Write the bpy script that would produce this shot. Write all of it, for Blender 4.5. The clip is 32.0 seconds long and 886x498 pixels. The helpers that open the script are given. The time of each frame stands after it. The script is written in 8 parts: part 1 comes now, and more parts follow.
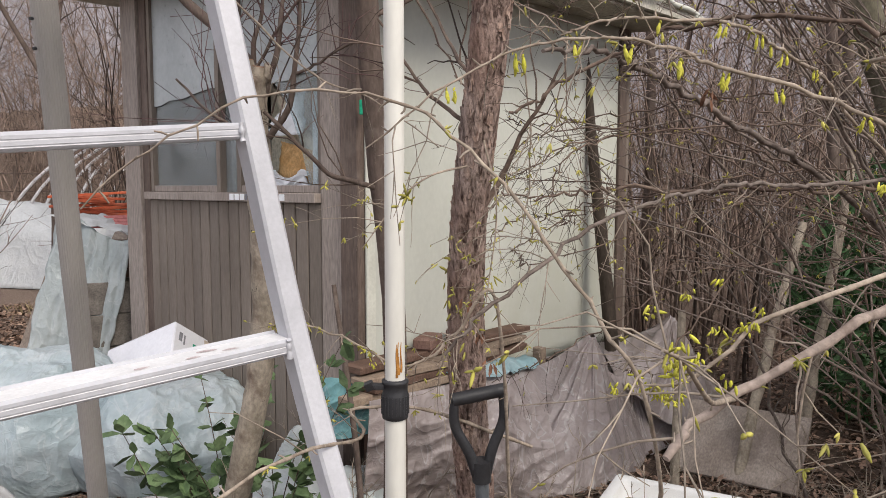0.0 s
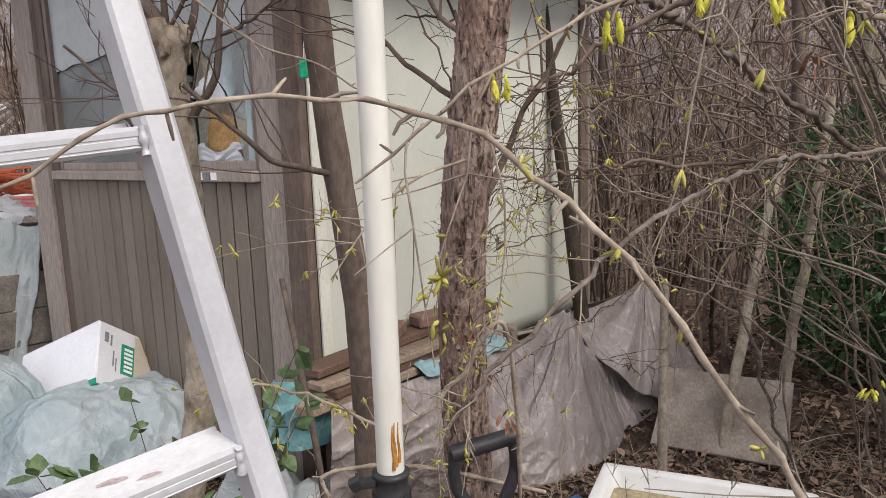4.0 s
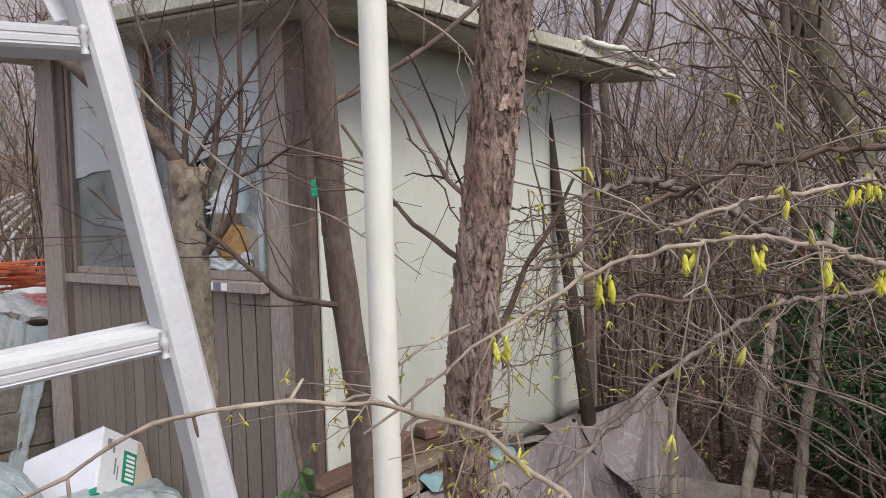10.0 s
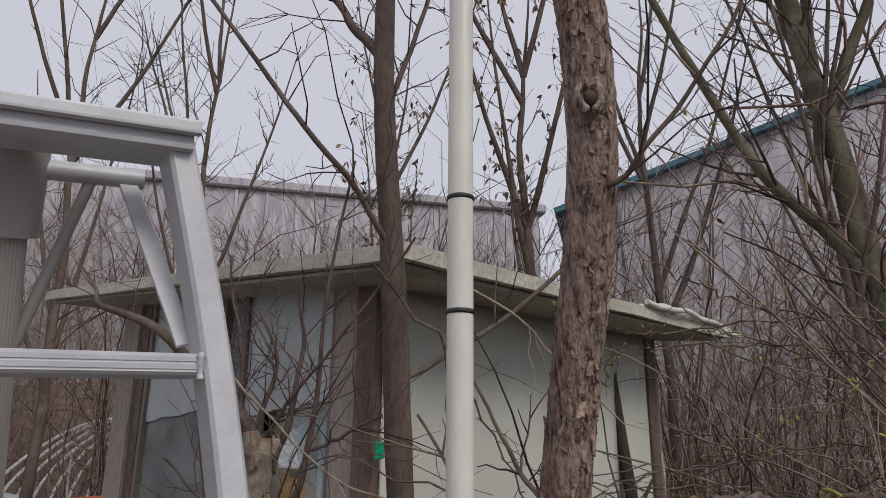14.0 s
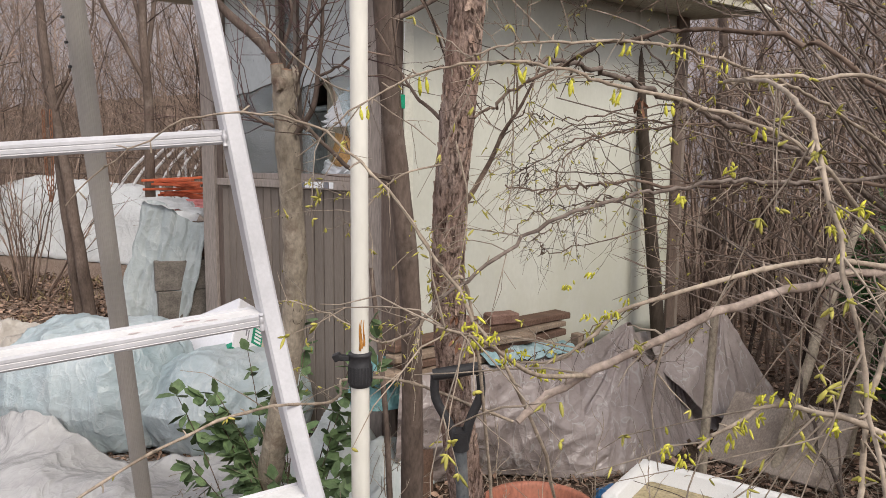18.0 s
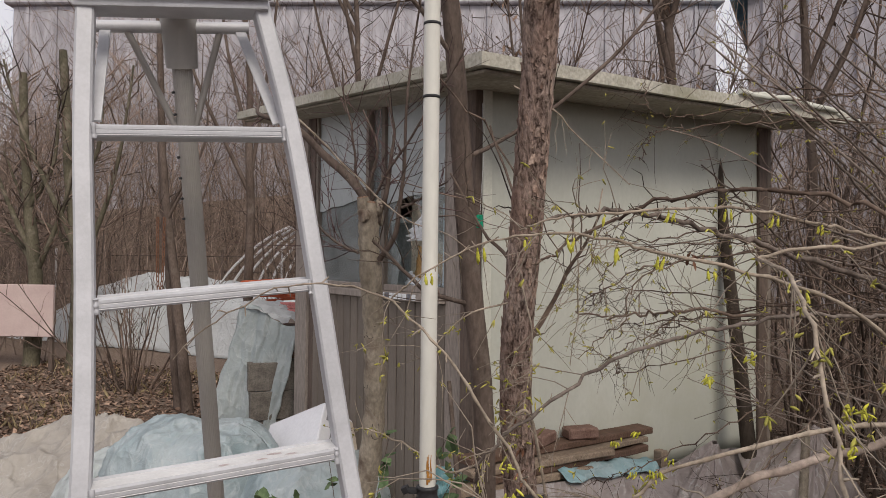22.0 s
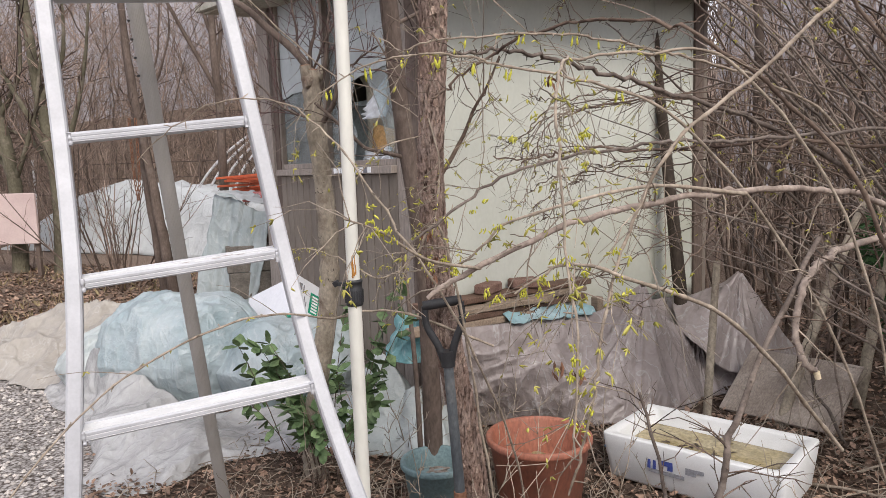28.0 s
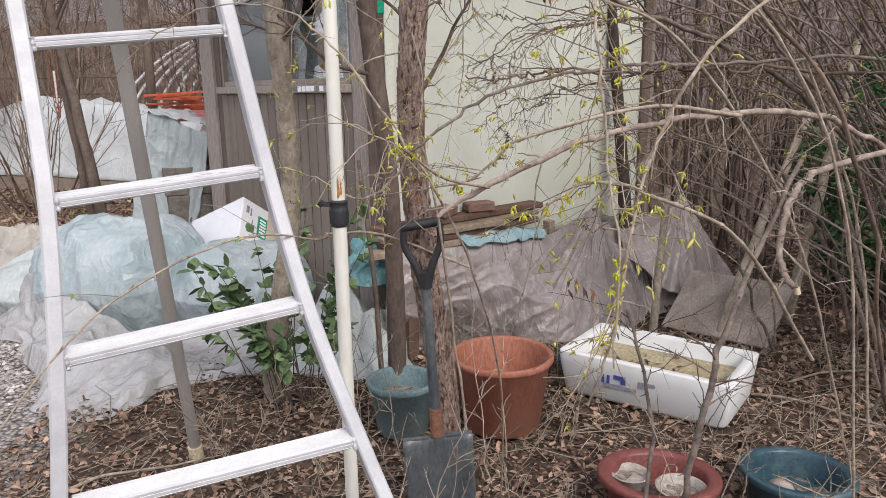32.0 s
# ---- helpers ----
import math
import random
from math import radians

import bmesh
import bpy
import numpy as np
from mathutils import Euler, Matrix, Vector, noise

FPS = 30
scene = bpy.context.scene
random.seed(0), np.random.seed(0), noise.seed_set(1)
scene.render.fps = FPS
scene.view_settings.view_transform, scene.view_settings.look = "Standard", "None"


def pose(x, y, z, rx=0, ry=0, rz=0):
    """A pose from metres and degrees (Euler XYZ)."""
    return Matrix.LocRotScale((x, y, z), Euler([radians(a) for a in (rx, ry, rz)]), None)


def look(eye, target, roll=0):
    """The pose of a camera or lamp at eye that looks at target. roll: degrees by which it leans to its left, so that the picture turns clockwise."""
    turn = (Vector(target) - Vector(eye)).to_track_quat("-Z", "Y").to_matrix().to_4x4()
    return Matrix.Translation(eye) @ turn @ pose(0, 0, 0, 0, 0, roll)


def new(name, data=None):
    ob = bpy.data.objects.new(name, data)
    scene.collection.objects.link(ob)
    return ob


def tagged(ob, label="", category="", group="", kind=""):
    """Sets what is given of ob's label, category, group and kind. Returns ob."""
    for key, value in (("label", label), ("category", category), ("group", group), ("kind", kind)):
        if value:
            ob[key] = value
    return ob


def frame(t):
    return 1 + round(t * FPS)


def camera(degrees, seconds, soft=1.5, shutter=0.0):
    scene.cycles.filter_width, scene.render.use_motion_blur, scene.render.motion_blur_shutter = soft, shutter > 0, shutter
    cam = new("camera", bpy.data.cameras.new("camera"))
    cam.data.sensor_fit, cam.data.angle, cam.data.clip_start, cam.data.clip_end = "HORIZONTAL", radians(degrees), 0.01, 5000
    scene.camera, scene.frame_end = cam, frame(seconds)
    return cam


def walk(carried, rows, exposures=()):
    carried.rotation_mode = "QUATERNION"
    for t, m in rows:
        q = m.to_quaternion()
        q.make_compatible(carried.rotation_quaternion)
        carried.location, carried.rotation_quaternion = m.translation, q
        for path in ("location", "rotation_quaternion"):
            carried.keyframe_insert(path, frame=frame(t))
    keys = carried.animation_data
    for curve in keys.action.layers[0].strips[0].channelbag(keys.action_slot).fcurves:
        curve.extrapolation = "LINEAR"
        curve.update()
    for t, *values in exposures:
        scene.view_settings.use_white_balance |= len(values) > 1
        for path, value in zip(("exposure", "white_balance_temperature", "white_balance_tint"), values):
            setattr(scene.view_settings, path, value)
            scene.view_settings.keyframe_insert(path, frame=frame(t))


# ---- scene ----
cam = camera(64.1, 32.0, soft=0.6)
PATH = [
    (0.0, (0.046, 0.103, 1.308), (-0.003, 2.095, 1.136), 0.10),
    (0.5, (0.052, 0.094, 1.311), (-0.007, 2.086, 1.145), 0.00),
    (1.0, (0.035, 0.110, 1.321), (-0.076, 2.102, 1.183), 0.50),
    (1.5, (-0.019, 0.186, 1.348), (-0.149, 2.178, 1.227), -2.50),
    (2.0, (0.025, 0.284, 1.360), (-0.019, 2.280, 1.236), -2.30),
    (2.5, (0.076, 0.361, 1.371), (0.077, 2.356, 1.239), -2.40),
    (3.0, (0.019, 0.402, 1.363), (0.039, 2.391, 1.154), -2.20),
    (3.5, (-0.039, 0.417, 1.381), (0.008, 2.400, 1.124), -2.20),
    (4.0, (-0.032, 0.435, 1.380), (0.083, 2.407, 1.067), -2.00),
    (4.5, (-0.021, 0.419, 1.389), (0.182, 2.372, 1.009), -1.60),
    (6.5, (-0.009, 0.435, 1.382), (0.149, 2.378, 0.934), -0.46),
    (7.0, (-0.010, 0.440, 1.389), (0.142, 2.382, 0.937), -0.80),
    (7.5, (-0.012, 0.434, 1.400), (0.139, 2.378, 0.955), -1.50),
    (8.0, (-0.018, 0.441, 1.417), (0.129, 2.386, 0.976), -2.30),
    (8.5, (-0.019, 0.435, 1.447), (0.122, 2.393, 1.064), -2.70),
    (9.0, (-0.024, 0.428, 1.479), (0.112, 2.408, 1.237), -2.80),
    (9.5, (-0.027, 0.421, 1.489), (0.096, 2.409, 1.310), -2.30),
    (10.0, (-0.028, 0.415, 1.500), (0.077, 2.410, 1.411), -1.70),
    (10.5, (-0.038, 0.395, 1.533), (0.055, 2.393, 1.576), -1.60),
    (11.0, (-0.045, 0.390, 1.557), (0.033, 2.384, 1.690), -1.20),
    (11.5, (-0.051, 0.370, 1.578), (0.011, 2.355, 1.822), -0.90),
    (12.0, (-0.049, 0.373, 1.585), (-0.001, 2.348, 1.891), -0.80),
    (12.5, (-0.052, 0.367, 1.597), (-0.017, 2.324, 2.011), -0.50),
    (13.0, (-0.056, 0.341, 1.616), (-0.036, 2.263, 2.171), -0.50),
    (13.5, (-0.055, 0.339, 1.626), (-0.065, 2.239, 2.251), -0.30),
    (14.0, (-0.056, 0.375, 1.590), (-0.105, 2.293, 2.153), 0.60),
    (14.5, (-0.059, 0.410, 1.551), (-0.119, 2.360, 1.993), 0.80),
    (16.5, (0.049, 0.307, 1.417), (-0.054, 2.304, 1.462), 0.30),
    (17.0, (0.065, 0.158, 1.366), (-0.046, 2.151, 1.246), 0.48),
    (17.5, (0.135, 0.057, 1.353), (-0.049, 2.035, 1.120), 0.30),
    (18.0, (0.280, -0.022, 1.334), (-0.020, 1.944, 1.116), 0.50),
    (18.5, (0.333, -0.058, 1.336), (-0.023, 1.897, 1.115), 0.70),
    (19.0, (0.324, -0.060, 1.344), (-0.065, 1.888, 1.118), 0.30),
    (19.5, (0.333, -0.066, 1.345), (-0.075, 1.879, 1.124), 0.25),
    (20.0, (0.354, -0.069, 1.361), (-0.078, 1.873, 1.154), 0.20),
    (20.5, (0.347, -0.082, 1.412), (-0.137, 1.855, 1.299), 0.10),
    (21.0, (0.338, -0.125, 1.446), (-0.174, 1.808, 1.452), -0.20),
    (21.5, (0.329, -0.122, 1.443), (-0.207, 1.805, 1.470), 0.00),
    (22.0, (0.340, -0.108, 1.434), (-0.206, 1.816, 1.472), 0.60),
    (22.5, (0.357, -0.092, 1.409), (-0.191, 1.831, 1.444), 0.80),
    (23.0, (0.364, -0.089, 1.391), (-0.179, 1.836, 1.406), 0.60),
    (23.5, (0.368, -0.118, 1.354), (-0.169, 1.808, 1.304), 0.00),
    (24.0, (0.343, -0.200, 1.335), (-0.178, 1.728, 1.217), -1.50),
    (24.5, (0.326, -0.281, 1.305), (-0.093, 1.662, 1.084), -2.00),
    (25.0, (0.400, -0.330, 1.301), (-0.018, 1.610, 1.057), -1.90),
    (25.5, (0.515, -0.347, 1.258), (0.080, 1.592, 1.029), -1.60),
    (27.5, (0.580, -0.365, 1.256), (0.081, 1.558, 1.026), -2.10),
    (28.0, (0.580, -0.370, 1.268), (0.074, 1.551, 1.038), -1.90),
    (28.5, (0.585, -0.376, 1.260), (0.072, 1.544, 1.037), -1.98),
    (29.0, (0.542, -0.379, 1.258), (0.035, 1.543, 1.034), -2.30),
    (29.5, (0.498, -0.390, 1.280), (0.005, 1.534, 1.047), -3.16),
    (30.0, (0.470, -0.397, 1.276), (0.017, 1.532, 1.005), -3.62),
    (30.5, (0.454, -0.397, 1.279), (0.069, 1.538, 0.953), -3.00),
    (31.0, (0.447, -0.396, 1.269), (0.110, 1.539, 0.892), -2.16),
    (31.5, (0.441, -0.393, 1.260), (0.133, 1.538, 0.843), -1.40),
    (32.0, (0.440, -0.389, 1.258), (0.136, 1.538, 0.816), -0.80),
]
EXPOSURES = [(0, 0.06, 6600, 10), (1, 0, 6600, 10), (2, -0.1, 6590, 10), (3, 0.02, 6580, 10), (4, 0.08, 6580, 10), (4.5, 0.22, 6580, 10), (7, 0.4, 6560, 10), (8.5, 0.36, 6560, 10), (10, 0.02, 6380, 10), (11, -0.3, 6490, 10), (12, -0.54, 6480, 10), (13.5, -0.84, 6390, 10), (14.5, -0.7, 6400, 10), (16.5, -0.35, 6760, 10), (17, -0.14, 6850, 10), (17.5, 0.08, 6820, 10), (18, 0.1, 6780, 10), (20, 0.06, 6650, 10), (21, -0.4, 6700, 10), (23, -0.5, 6800, 10), (25, 0.04, 6680, 10), (28, 0.1, 6500, 10), (32, 0.14, 6420, 10)]
walk(cam, [(t, look(eye, target, roll)) for t, eye, target, roll in PATH], EXPOSURES)

# ---- world and sun: an overcast early-spring day ----
world = bpy.data.worlds.new("overcast_sky")
scene.world = world
world.use_nodes = True
wn, wl = world.node_tree.nodes, world.node_tree.links
wn.clear()
sky = wn.new("ShaderNodeTexSky")
sky.sky_type, sky.sun_disc = "NISHITA", False
sky.sun_elevation, sky.sun_rotation = radians(42), radians(142)
haze = wn.new("ShaderNodeMix")
haze.data_type = "RGBA"
haze.inputs[0].default_value = 0.86
haze.inputs[7].default_value = (12.2, 12.15, 13.4, 1)
bg = wn.new("ShaderNodeBackground")
bg.inputs["Strength"].default_value = 0.095
wo = wn.new("ShaderNodeOutputWorld")
wl.new(sky.outputs[0], haze.inputs[6])
wl.new(haze.outputs[2], bg.inputs["Color"])
wl.new(bg.outputs[0], wo.inputs["Surface"])
sun_data = bpy.data.lights.new("sun", "SUN")
sun_data.energy, sun_data.angle, sun_data.color = 2.9, radians(24), (1.0, 0.94, 0.86)
sun_ob = new("sun", sun_data)
sun_ob.matrix_world = look((3.5, -3.0, 5.7), (0, 1.5, 0.5))


# ---- materials ----
def material(name, build):
    m = bpy.data.materials.new(name)
    m.use_nodes = True
    nt = m.node_tree
    nt.nodes.clear()
    out = nt.nodes.new("ShaderNodeOutputMaterial")
    bsdf = nt.nodes.new("ShaderNodeBsdfPrincipled")
    nt.links.new(bsdf.outputs[0], out.inputs[0])
    build(nt, bsdf, out)
    return m


def noise_tex(nt, scale, detail=4.0, rough=0.6, stretch=None, coords="Object"):
    tc = nt.nodes.new("ShaderNodeTexCoord")
    mp = nt.nodes.new("ShaderNodeMapping")
    mp.inputs["Scale"].default_value = stretch or (1, 1, 1)
    n = nt.nodes.new("ShaderNodeTexNoise")
    n.inputs["Scale"].default_value = scale
    n.inputs["Detail"].default_value = detail
    n.inputs["Roughness"].default_value = rough
    nt.links.new(tc.outputs[coords], mp.inputs[0])
    nt.links.new(mp.outputs[0], n.inputs["Vector"])
    return n


def ramp(nt, src, stops):
    r = nt.nodes.new("ShaderNodeValToRGB")
    while len(r.color_ramp.elements) < len(stops):
        r.color_ramp.elements.new(0.5)
    for e, (p, c) in zip(r.color_ramp.elements, stops):
        e.position, e.color = p, (*c, 1) if len(c) == 3 else c
    nt.links.new(src, r.inputs[0])
    return r


def mixed(nt, fac, a, b, mode="MIX"):
    m = nt.nodes.new("ShaderNodeMix")
    m.data_type, m.blend_type = "RGBA", mode
    for sock, v in ((0, fac), (6, a), (7, b)):
        if isinstance(v, (int, float)):
            m.inputs[sock].default_value = v
        elif isinstance(v, tuple):
            m.inputs[sock].default_value = (*v, 1)
        else:
            nt.links.new(v, m.inputs[sock])
    return m.outputs[2]


def bumped(nt, bsdf, height, strength=0.3, distance=0.01):
    b = nt.nodes.new("ShaderNodeBump")
    b.inputs["Strength"].default_value, b.inputs["Distance"].default_value = strength, distance
    nt.links.new(height, b.inputs["Height"])
    nt.links.new(b.outputs[0], bsdf.inputs["Normal"])


def surface(name, a, b, scale=8.0, rough=0.7, metal=0.0, fine=80.0, bump=0.2, dirt=None, stretch=None, vary=0.0, island=0.0, spec=0.14, dirt_at=0.62, fine_amount=0.35):
    """Two tones in broad patches, fine grain over them, stains, and a slight change from piece to piece."""
    def build(nt, bsdf, out):
        big = noise_tex(nt, scale, 5, 0.6, stretch)
        small = noise_tex(nt, fine, 3, 0.6, stretch)
        base = ramp(nt, big.outputs["Fac"], [(0.32, a), (0.68, b)]).outputs[0]
        grain = ramp(nt, small.outputs["Fac"], [(0.3, (1 - fine_amount,) * 3), (0.7, (1 + fine_amount * 0.4,) * 3)]).outputs[0]
        col = mixed(nt, 1.0, base, grain, "MULTIPLY")
        if dirt:
            d = noise_tex(nt, scale * 0.45, 6, 0.7)
            mask = ramp(nt, d.outputs["Fac"], [(dirt_at - 0.1, (0, 0, 0)), (dirt_at + 0.1, (1, 1, 1))]).outputs[0]
            col = mixed(nt, mask, col, dirt)
        if vary or island:
            if vary:
                oi = nt.nodes.new("ShaderNodeObjectInfo")
                rnd = oi.outputs["Random"]
            else:
                oi = nt.nodes.new("ShaderNodeNewGeometry")
                rnd = oi.outputs["Random Per Island"]
            k = vary or island
            tone = ramp(nt, rnd, [(0.0, (1 - k, 1 - k, 1 - k)), (1.0, (1 + k * 0.6, 1 + k * 0.5, 1 + k * 0.4))]).outputs[0]
            col = mixed(nt, 1.0, col, tone, "MULTIPLY")
        nt.links.new(col, bsdf.inputs["Base Color"])
        r = ramp(nt, small.outputs["Fac"], [(0.2, (max(0.05, rough - 0.12),) * 3), (0.8, (min(1, rough + 0.12),) * 3)])
        nt.links.new(r.outputs[0], bsdf.inputs["Roughness"])
        bsdf.inputs["Metallic"].default_value = metal
        bsdf.inputs["Specular IOR Level"].default_value = spec
        if bump:
            bumped(nt, bsdf, small.outputs["Fac"], bump, 0.004)
    return material(name, build)


def bark_build(a, b, pale, depth):
    """Flaky bark: long irregular vertical furrows, small loose scales, reddish and greyish patches."""
    def build(nt, bsdf, out):
        warp = noise_tex(nt, 26, 3, 0.6, (1, 1, 0.5))
        tc = nt.nodes.new("ShaderNodeTexCoord")
        add = nt.nodes.new("ShaderNodeVectorMath")
        add.operation = "MULTIPLY_ADD"
        add.inputs[1].default_value = (0.02, 0.02, 0.03)
        mp = nt.nodes.new("ShaderNodeMapping")
        mp.inputs["Scale"].default_value = (1, 1, 0.26)
        nt.links.new(warp.outputs["Color"], add.inputs[0])
        nt.links.new(tc.outputs["Object"], add.inputs[2])
        nt.links.new(add.outputs[0], mp.inputs[0])
        furrow = nt.nodes.new("ShaderNodeTexNoise")
        furrow.inputs["Scale"].default_value, furrow.inputs["Detail"].default_value, furrow.inputs["Roughness"].default_value = 95, 5, 0.6
        nt.links.new(mp.outputs[0], furrow.inputs["Vector"])
        scale = noise_tex(nt, 190, 4, 0.65, (1, 1, 0.38))
        broad = noise_tex(nt, 7, 4, 0.6, (1, 1, 0.6))
        tone = ramp(nt, broad.outputs["Fac"], [(0.35, b), (0.65, pale)]).outputs[0]
        deep = ramp(nt, furrow.outputs["Fac"], [(0.3, (0, 0, 0)), (0.46, (0.8, 0.8, 0.8)), (0.64, (1, 1, 1))])
        col = mixed(nt, deep.outputs[0], a, tone)
        col = mixed(nt, 1.0, col, ramp(nt, scale.outputs["Fac"], [(0.32, (0.5, 0.47, 0.46)), (0.52, (1, 1, 1)), (0.72, (1.3, 1.3, 1.3))]).outputs[0], "MULTIPLY")
        nt.links.new(col, bsdf.inputs["Base Color"])
        bsdf.inputs["Roughness"].default_value = 0.9
        bsdf.inputs["Specular IOR Level"].default_value = 0.1
        hsum = nt.nodes.new("ShaderNodeMath")
        hsum.operation = "MULTIPLY_ADD"
        hsum.inputs[1].default_value = 0.5
        nt.links.new(scale.outputs["Fac"], hsum.inputs[0])
        nt.links.new(deep.outputs[0], hsum.inputs[2])
        bumped(nt, bsdf, hsum.outputs[0], 0.9, depth)
    return build


def sheet_build(a, b, clear, rough, fine=30.0):
    """Thin plastic sheet: soft gloss, light coming through, dusty patches."""
    def build(nt, bsdf, out):
        big = noise_tex(nt, 3.0, 5, 0.6)
        small = noise_tex(nt, fine, 4, 0.65)
        col = ramp(nt, big.outputs["Fac"], [(0.3, a), (0.7, b)]).outputs[0]
        col = mixed(nt, 1.0, col, ramp(nt, small.outputs["Fac"], [(0.3, (0.92, 0.92, 0.92)), (0.7, (1.04, 1.04, 1.04))]).outputs[0], "MULTIPLY")
        nt.links.new(col, bsdf.inputs["Base Color"])
        bsdf.inputs["Roughness"].default_value = rough
        bsdf.inputs["Specular IOR Level"].default_value = 0.5
        # soft wrinkles at three sizes, each a thin ridge, whitened along the sharpest
        def ridge(scale, stretch, power):
            n = noise_tex(nt, scale, 2.5, 0.5, stretch)
            n.inputs["Distortion"].default_value = 0.7
            off = nt.nodes.new("ShaderNodeMath")
            off.operation = "SUBTRACT"
            off.inputs[1].default_value = 0.5
            nt.links.new(n.outputs["Fac"], off.inputs[0])
            ab = nt.nodes.new("ShaderNodeMath")
            ab.operation = "ABSOLUTE"
            nt.links.new(off.outputs[0], ab.inputs[0])
            return ramp(nt, ab.outputs[0], [(0.0, (1, 1, 1)), (power * 0.35, (0.42, 0.42, 0.42)), (power, (0, 0, 0))]).outputs[0]
        wide, mid, thin = ridge(4.2, (1.0, 0.8, 0.6), 0.22), ridge(10, (1.0, 0.7, 0.5), 0.2), ridge(27, (0.8, 0.5, 1.0), 0.16)
        height = wide
        for extra, amount in ((mid, 0.45), (thin, 0.16)):
            add = nt.nodes.new("ShaderNodeMath")
            add.operation = "MULTIPLY_ADD"
            add.inputs[1].default_value = amount
            nt.links.new(extra, add.inputs[0])
            nt.links.new(height, add.inputs[2])
            height = add.outputs[0]
        bumped(nt, bsdf, height, 0.42, 0.026)
        fold = ramp(nt, mid, [(0.86, (0, 0, 0)), (1.0, (0.3, 0.3, 0.3))]).outputs[0]
        col = mixed(nt, fold, col, (0.7, 0.71, 0.71))
        nt.links.new(col, bsdf.inputs["Base Color"])
        tr = nt.nodes.new("ShaderNodeBsdfTranslucent")
        nt.links.new(col, tr.inputs[0])
        m1 = nt.nodes.new("ShaderNodeMixShader")
        m1.inputs[0].default_value = 0.25
        tp = nt.nodes.new("ShaderNodeBsdfTransparent")
        m2 = nt.nodes.new("ShaderNodeMixShader")
        m2.inputs[0].default_value = clear
        nt.links.new(bsdf.outputs[0], m1.inputs[1])
        nt.links.new(tr.outputs[0], m1.inputs[2])
        nt.links.new(m1.outputs[0], m2.inputs[1])
        nt.links.new(tp.outputs[0], m2.inputs[2])
        nt.links.new(m2.outputs[0], out.inputs[0])
    return build


def ground_build(nt, bsdf, out):
    """Damp earth under litter, turning to pale gravel on one side."""
    a = noise_tex(nt, 14, 6, 0.7)
    b = noise_tex(nt, 90, 5, 0.7)
    stone = nt.nodes.new("ShaderNodeTexVoronoi")
    stone.inputs["Scale"].default_value = 55
    tc = nt.nodes.new("ShaderNodeTexCoord")
    nt.links.new(tc.outputs["Object"], stone.inputs["Vector"])
    soil = ramp(nt, a.outputs["Fac"], [(0.3, (0.04, 0.028, 0.022)), (0.55, (0.11, 0.078, 0.06)), (0.75, (0.21, 0.16, 0.125))]).outputs[0]
    soil = mixed(nt, 1.0, soil, ramp(nt, b.outputs["Fac"], [(0.3, (0.55, 0.55, 0.55)), (0.7, (1.3, 1.3, 1.3))]).outputs[0], "MULTIPLY")
    # leaf-covered slope further back
    back = nt.nodes.new("ShaderNodeMapRange")
    back.inputs[1].default_value, back.inputs[2].default_value = 3.8, 6.0
    sepb = nt.nodes.new("ShaderNodeSeparateXYZ")
    nt.links.new(tc.outputs["Object"], sepb.inputs[0])
    nt.links.new(sepb.outputs[1], back.inputs[0])
    leafy = ramp(nt, b.outputs["Fac"], [(0.32, (0.05, 0.034, 0.026)), (0.5, (0.19, 0.138, 0.108)), (0.7, (0.4, 0.32, 0.26))]).outputs[0]
    soil = mixed(nt, back.outputs[0], soil, leafy)
    grey = ramp(nt, stone.outputs["Color"], [(0.1, (0.2, 0.18, 0.17)), (0.9, (0.55, 0.52, 0.5))]).outputs[0]
    gap = ramp(nt, stone.outputs["Distance"], [(0.3, (1, 1, 1)), (0.75, (0.25, 0.22, 0.2))]).outputs[0]
    gravel = mixed(nt, 1.0, grey, gap, "MULTIPLY")
    sep = nt.nodes.new("ShaderNodeSeparateXYZ")
    nt.links.new(tc.outputs["Object"], sep.inputs[0])
    # gravel lies where -x - 0.75 y + 0.25 grows past 0
    m1 = nt.nodes.new("ShaderNodeMath"); m1.operation = "MULTIPLY_ADD"
    m1.inputs[1].default_value, m1.inputs[2].default_value = -1.0, -1.25
    nt.links.new(sep.outputs[0], m1.inputs[0])
    wob = noise_tex(nt, 2.2, 4, 0.6)
    m2 = nt.nodes.new("ShaderNodeMath"); m2.operation = "MULTIPLY_ADD"
    m2.inputs[1].default_value = 0.9
    nt.links.new(wob.outputs["Fac"], m2.inputs[0])
    nt.links.new(m1.outputs[0], m2.inputs[2])
    m3 = nt.nodes.new("ShaderNodeMath"); m3.operation = "MULTIPLY_ADD"
    m3.inputs[1].default_value = -0.22
    nt.links.new(sep.outputs[1], m3.inputs[0])
    nt.links.new(m2.outputs[0], m3.inputs[2])
    mask = ramp(nt, m3.outputs[0], [(0.0, (0, 0, 0)), (0.25, (1, 1, 1))]).outputs[0]
    # the gravel ends a few metres back, where the dry grass begins
    far = nt.nodes.new("ShaderNodeMapRange")
    far.inputs[1].default_value, far.inputs[2].default_value, far.inputs[3].default_value, far.inputs[4].default_value = 3.3, 4.0, 1.0, 0.0
    nt.links.new(sep.outputs[1], far.inputs[0])
    mask = mixed(nt, 1.0, mask, far.outputs[0], "MULTIPLY")
    nt.links.new(mixed(nt, mask, soil, gravel), bsdf.inputs["Base Color"])
    bsdf.inputs["Roughness"].default_value = 0.95
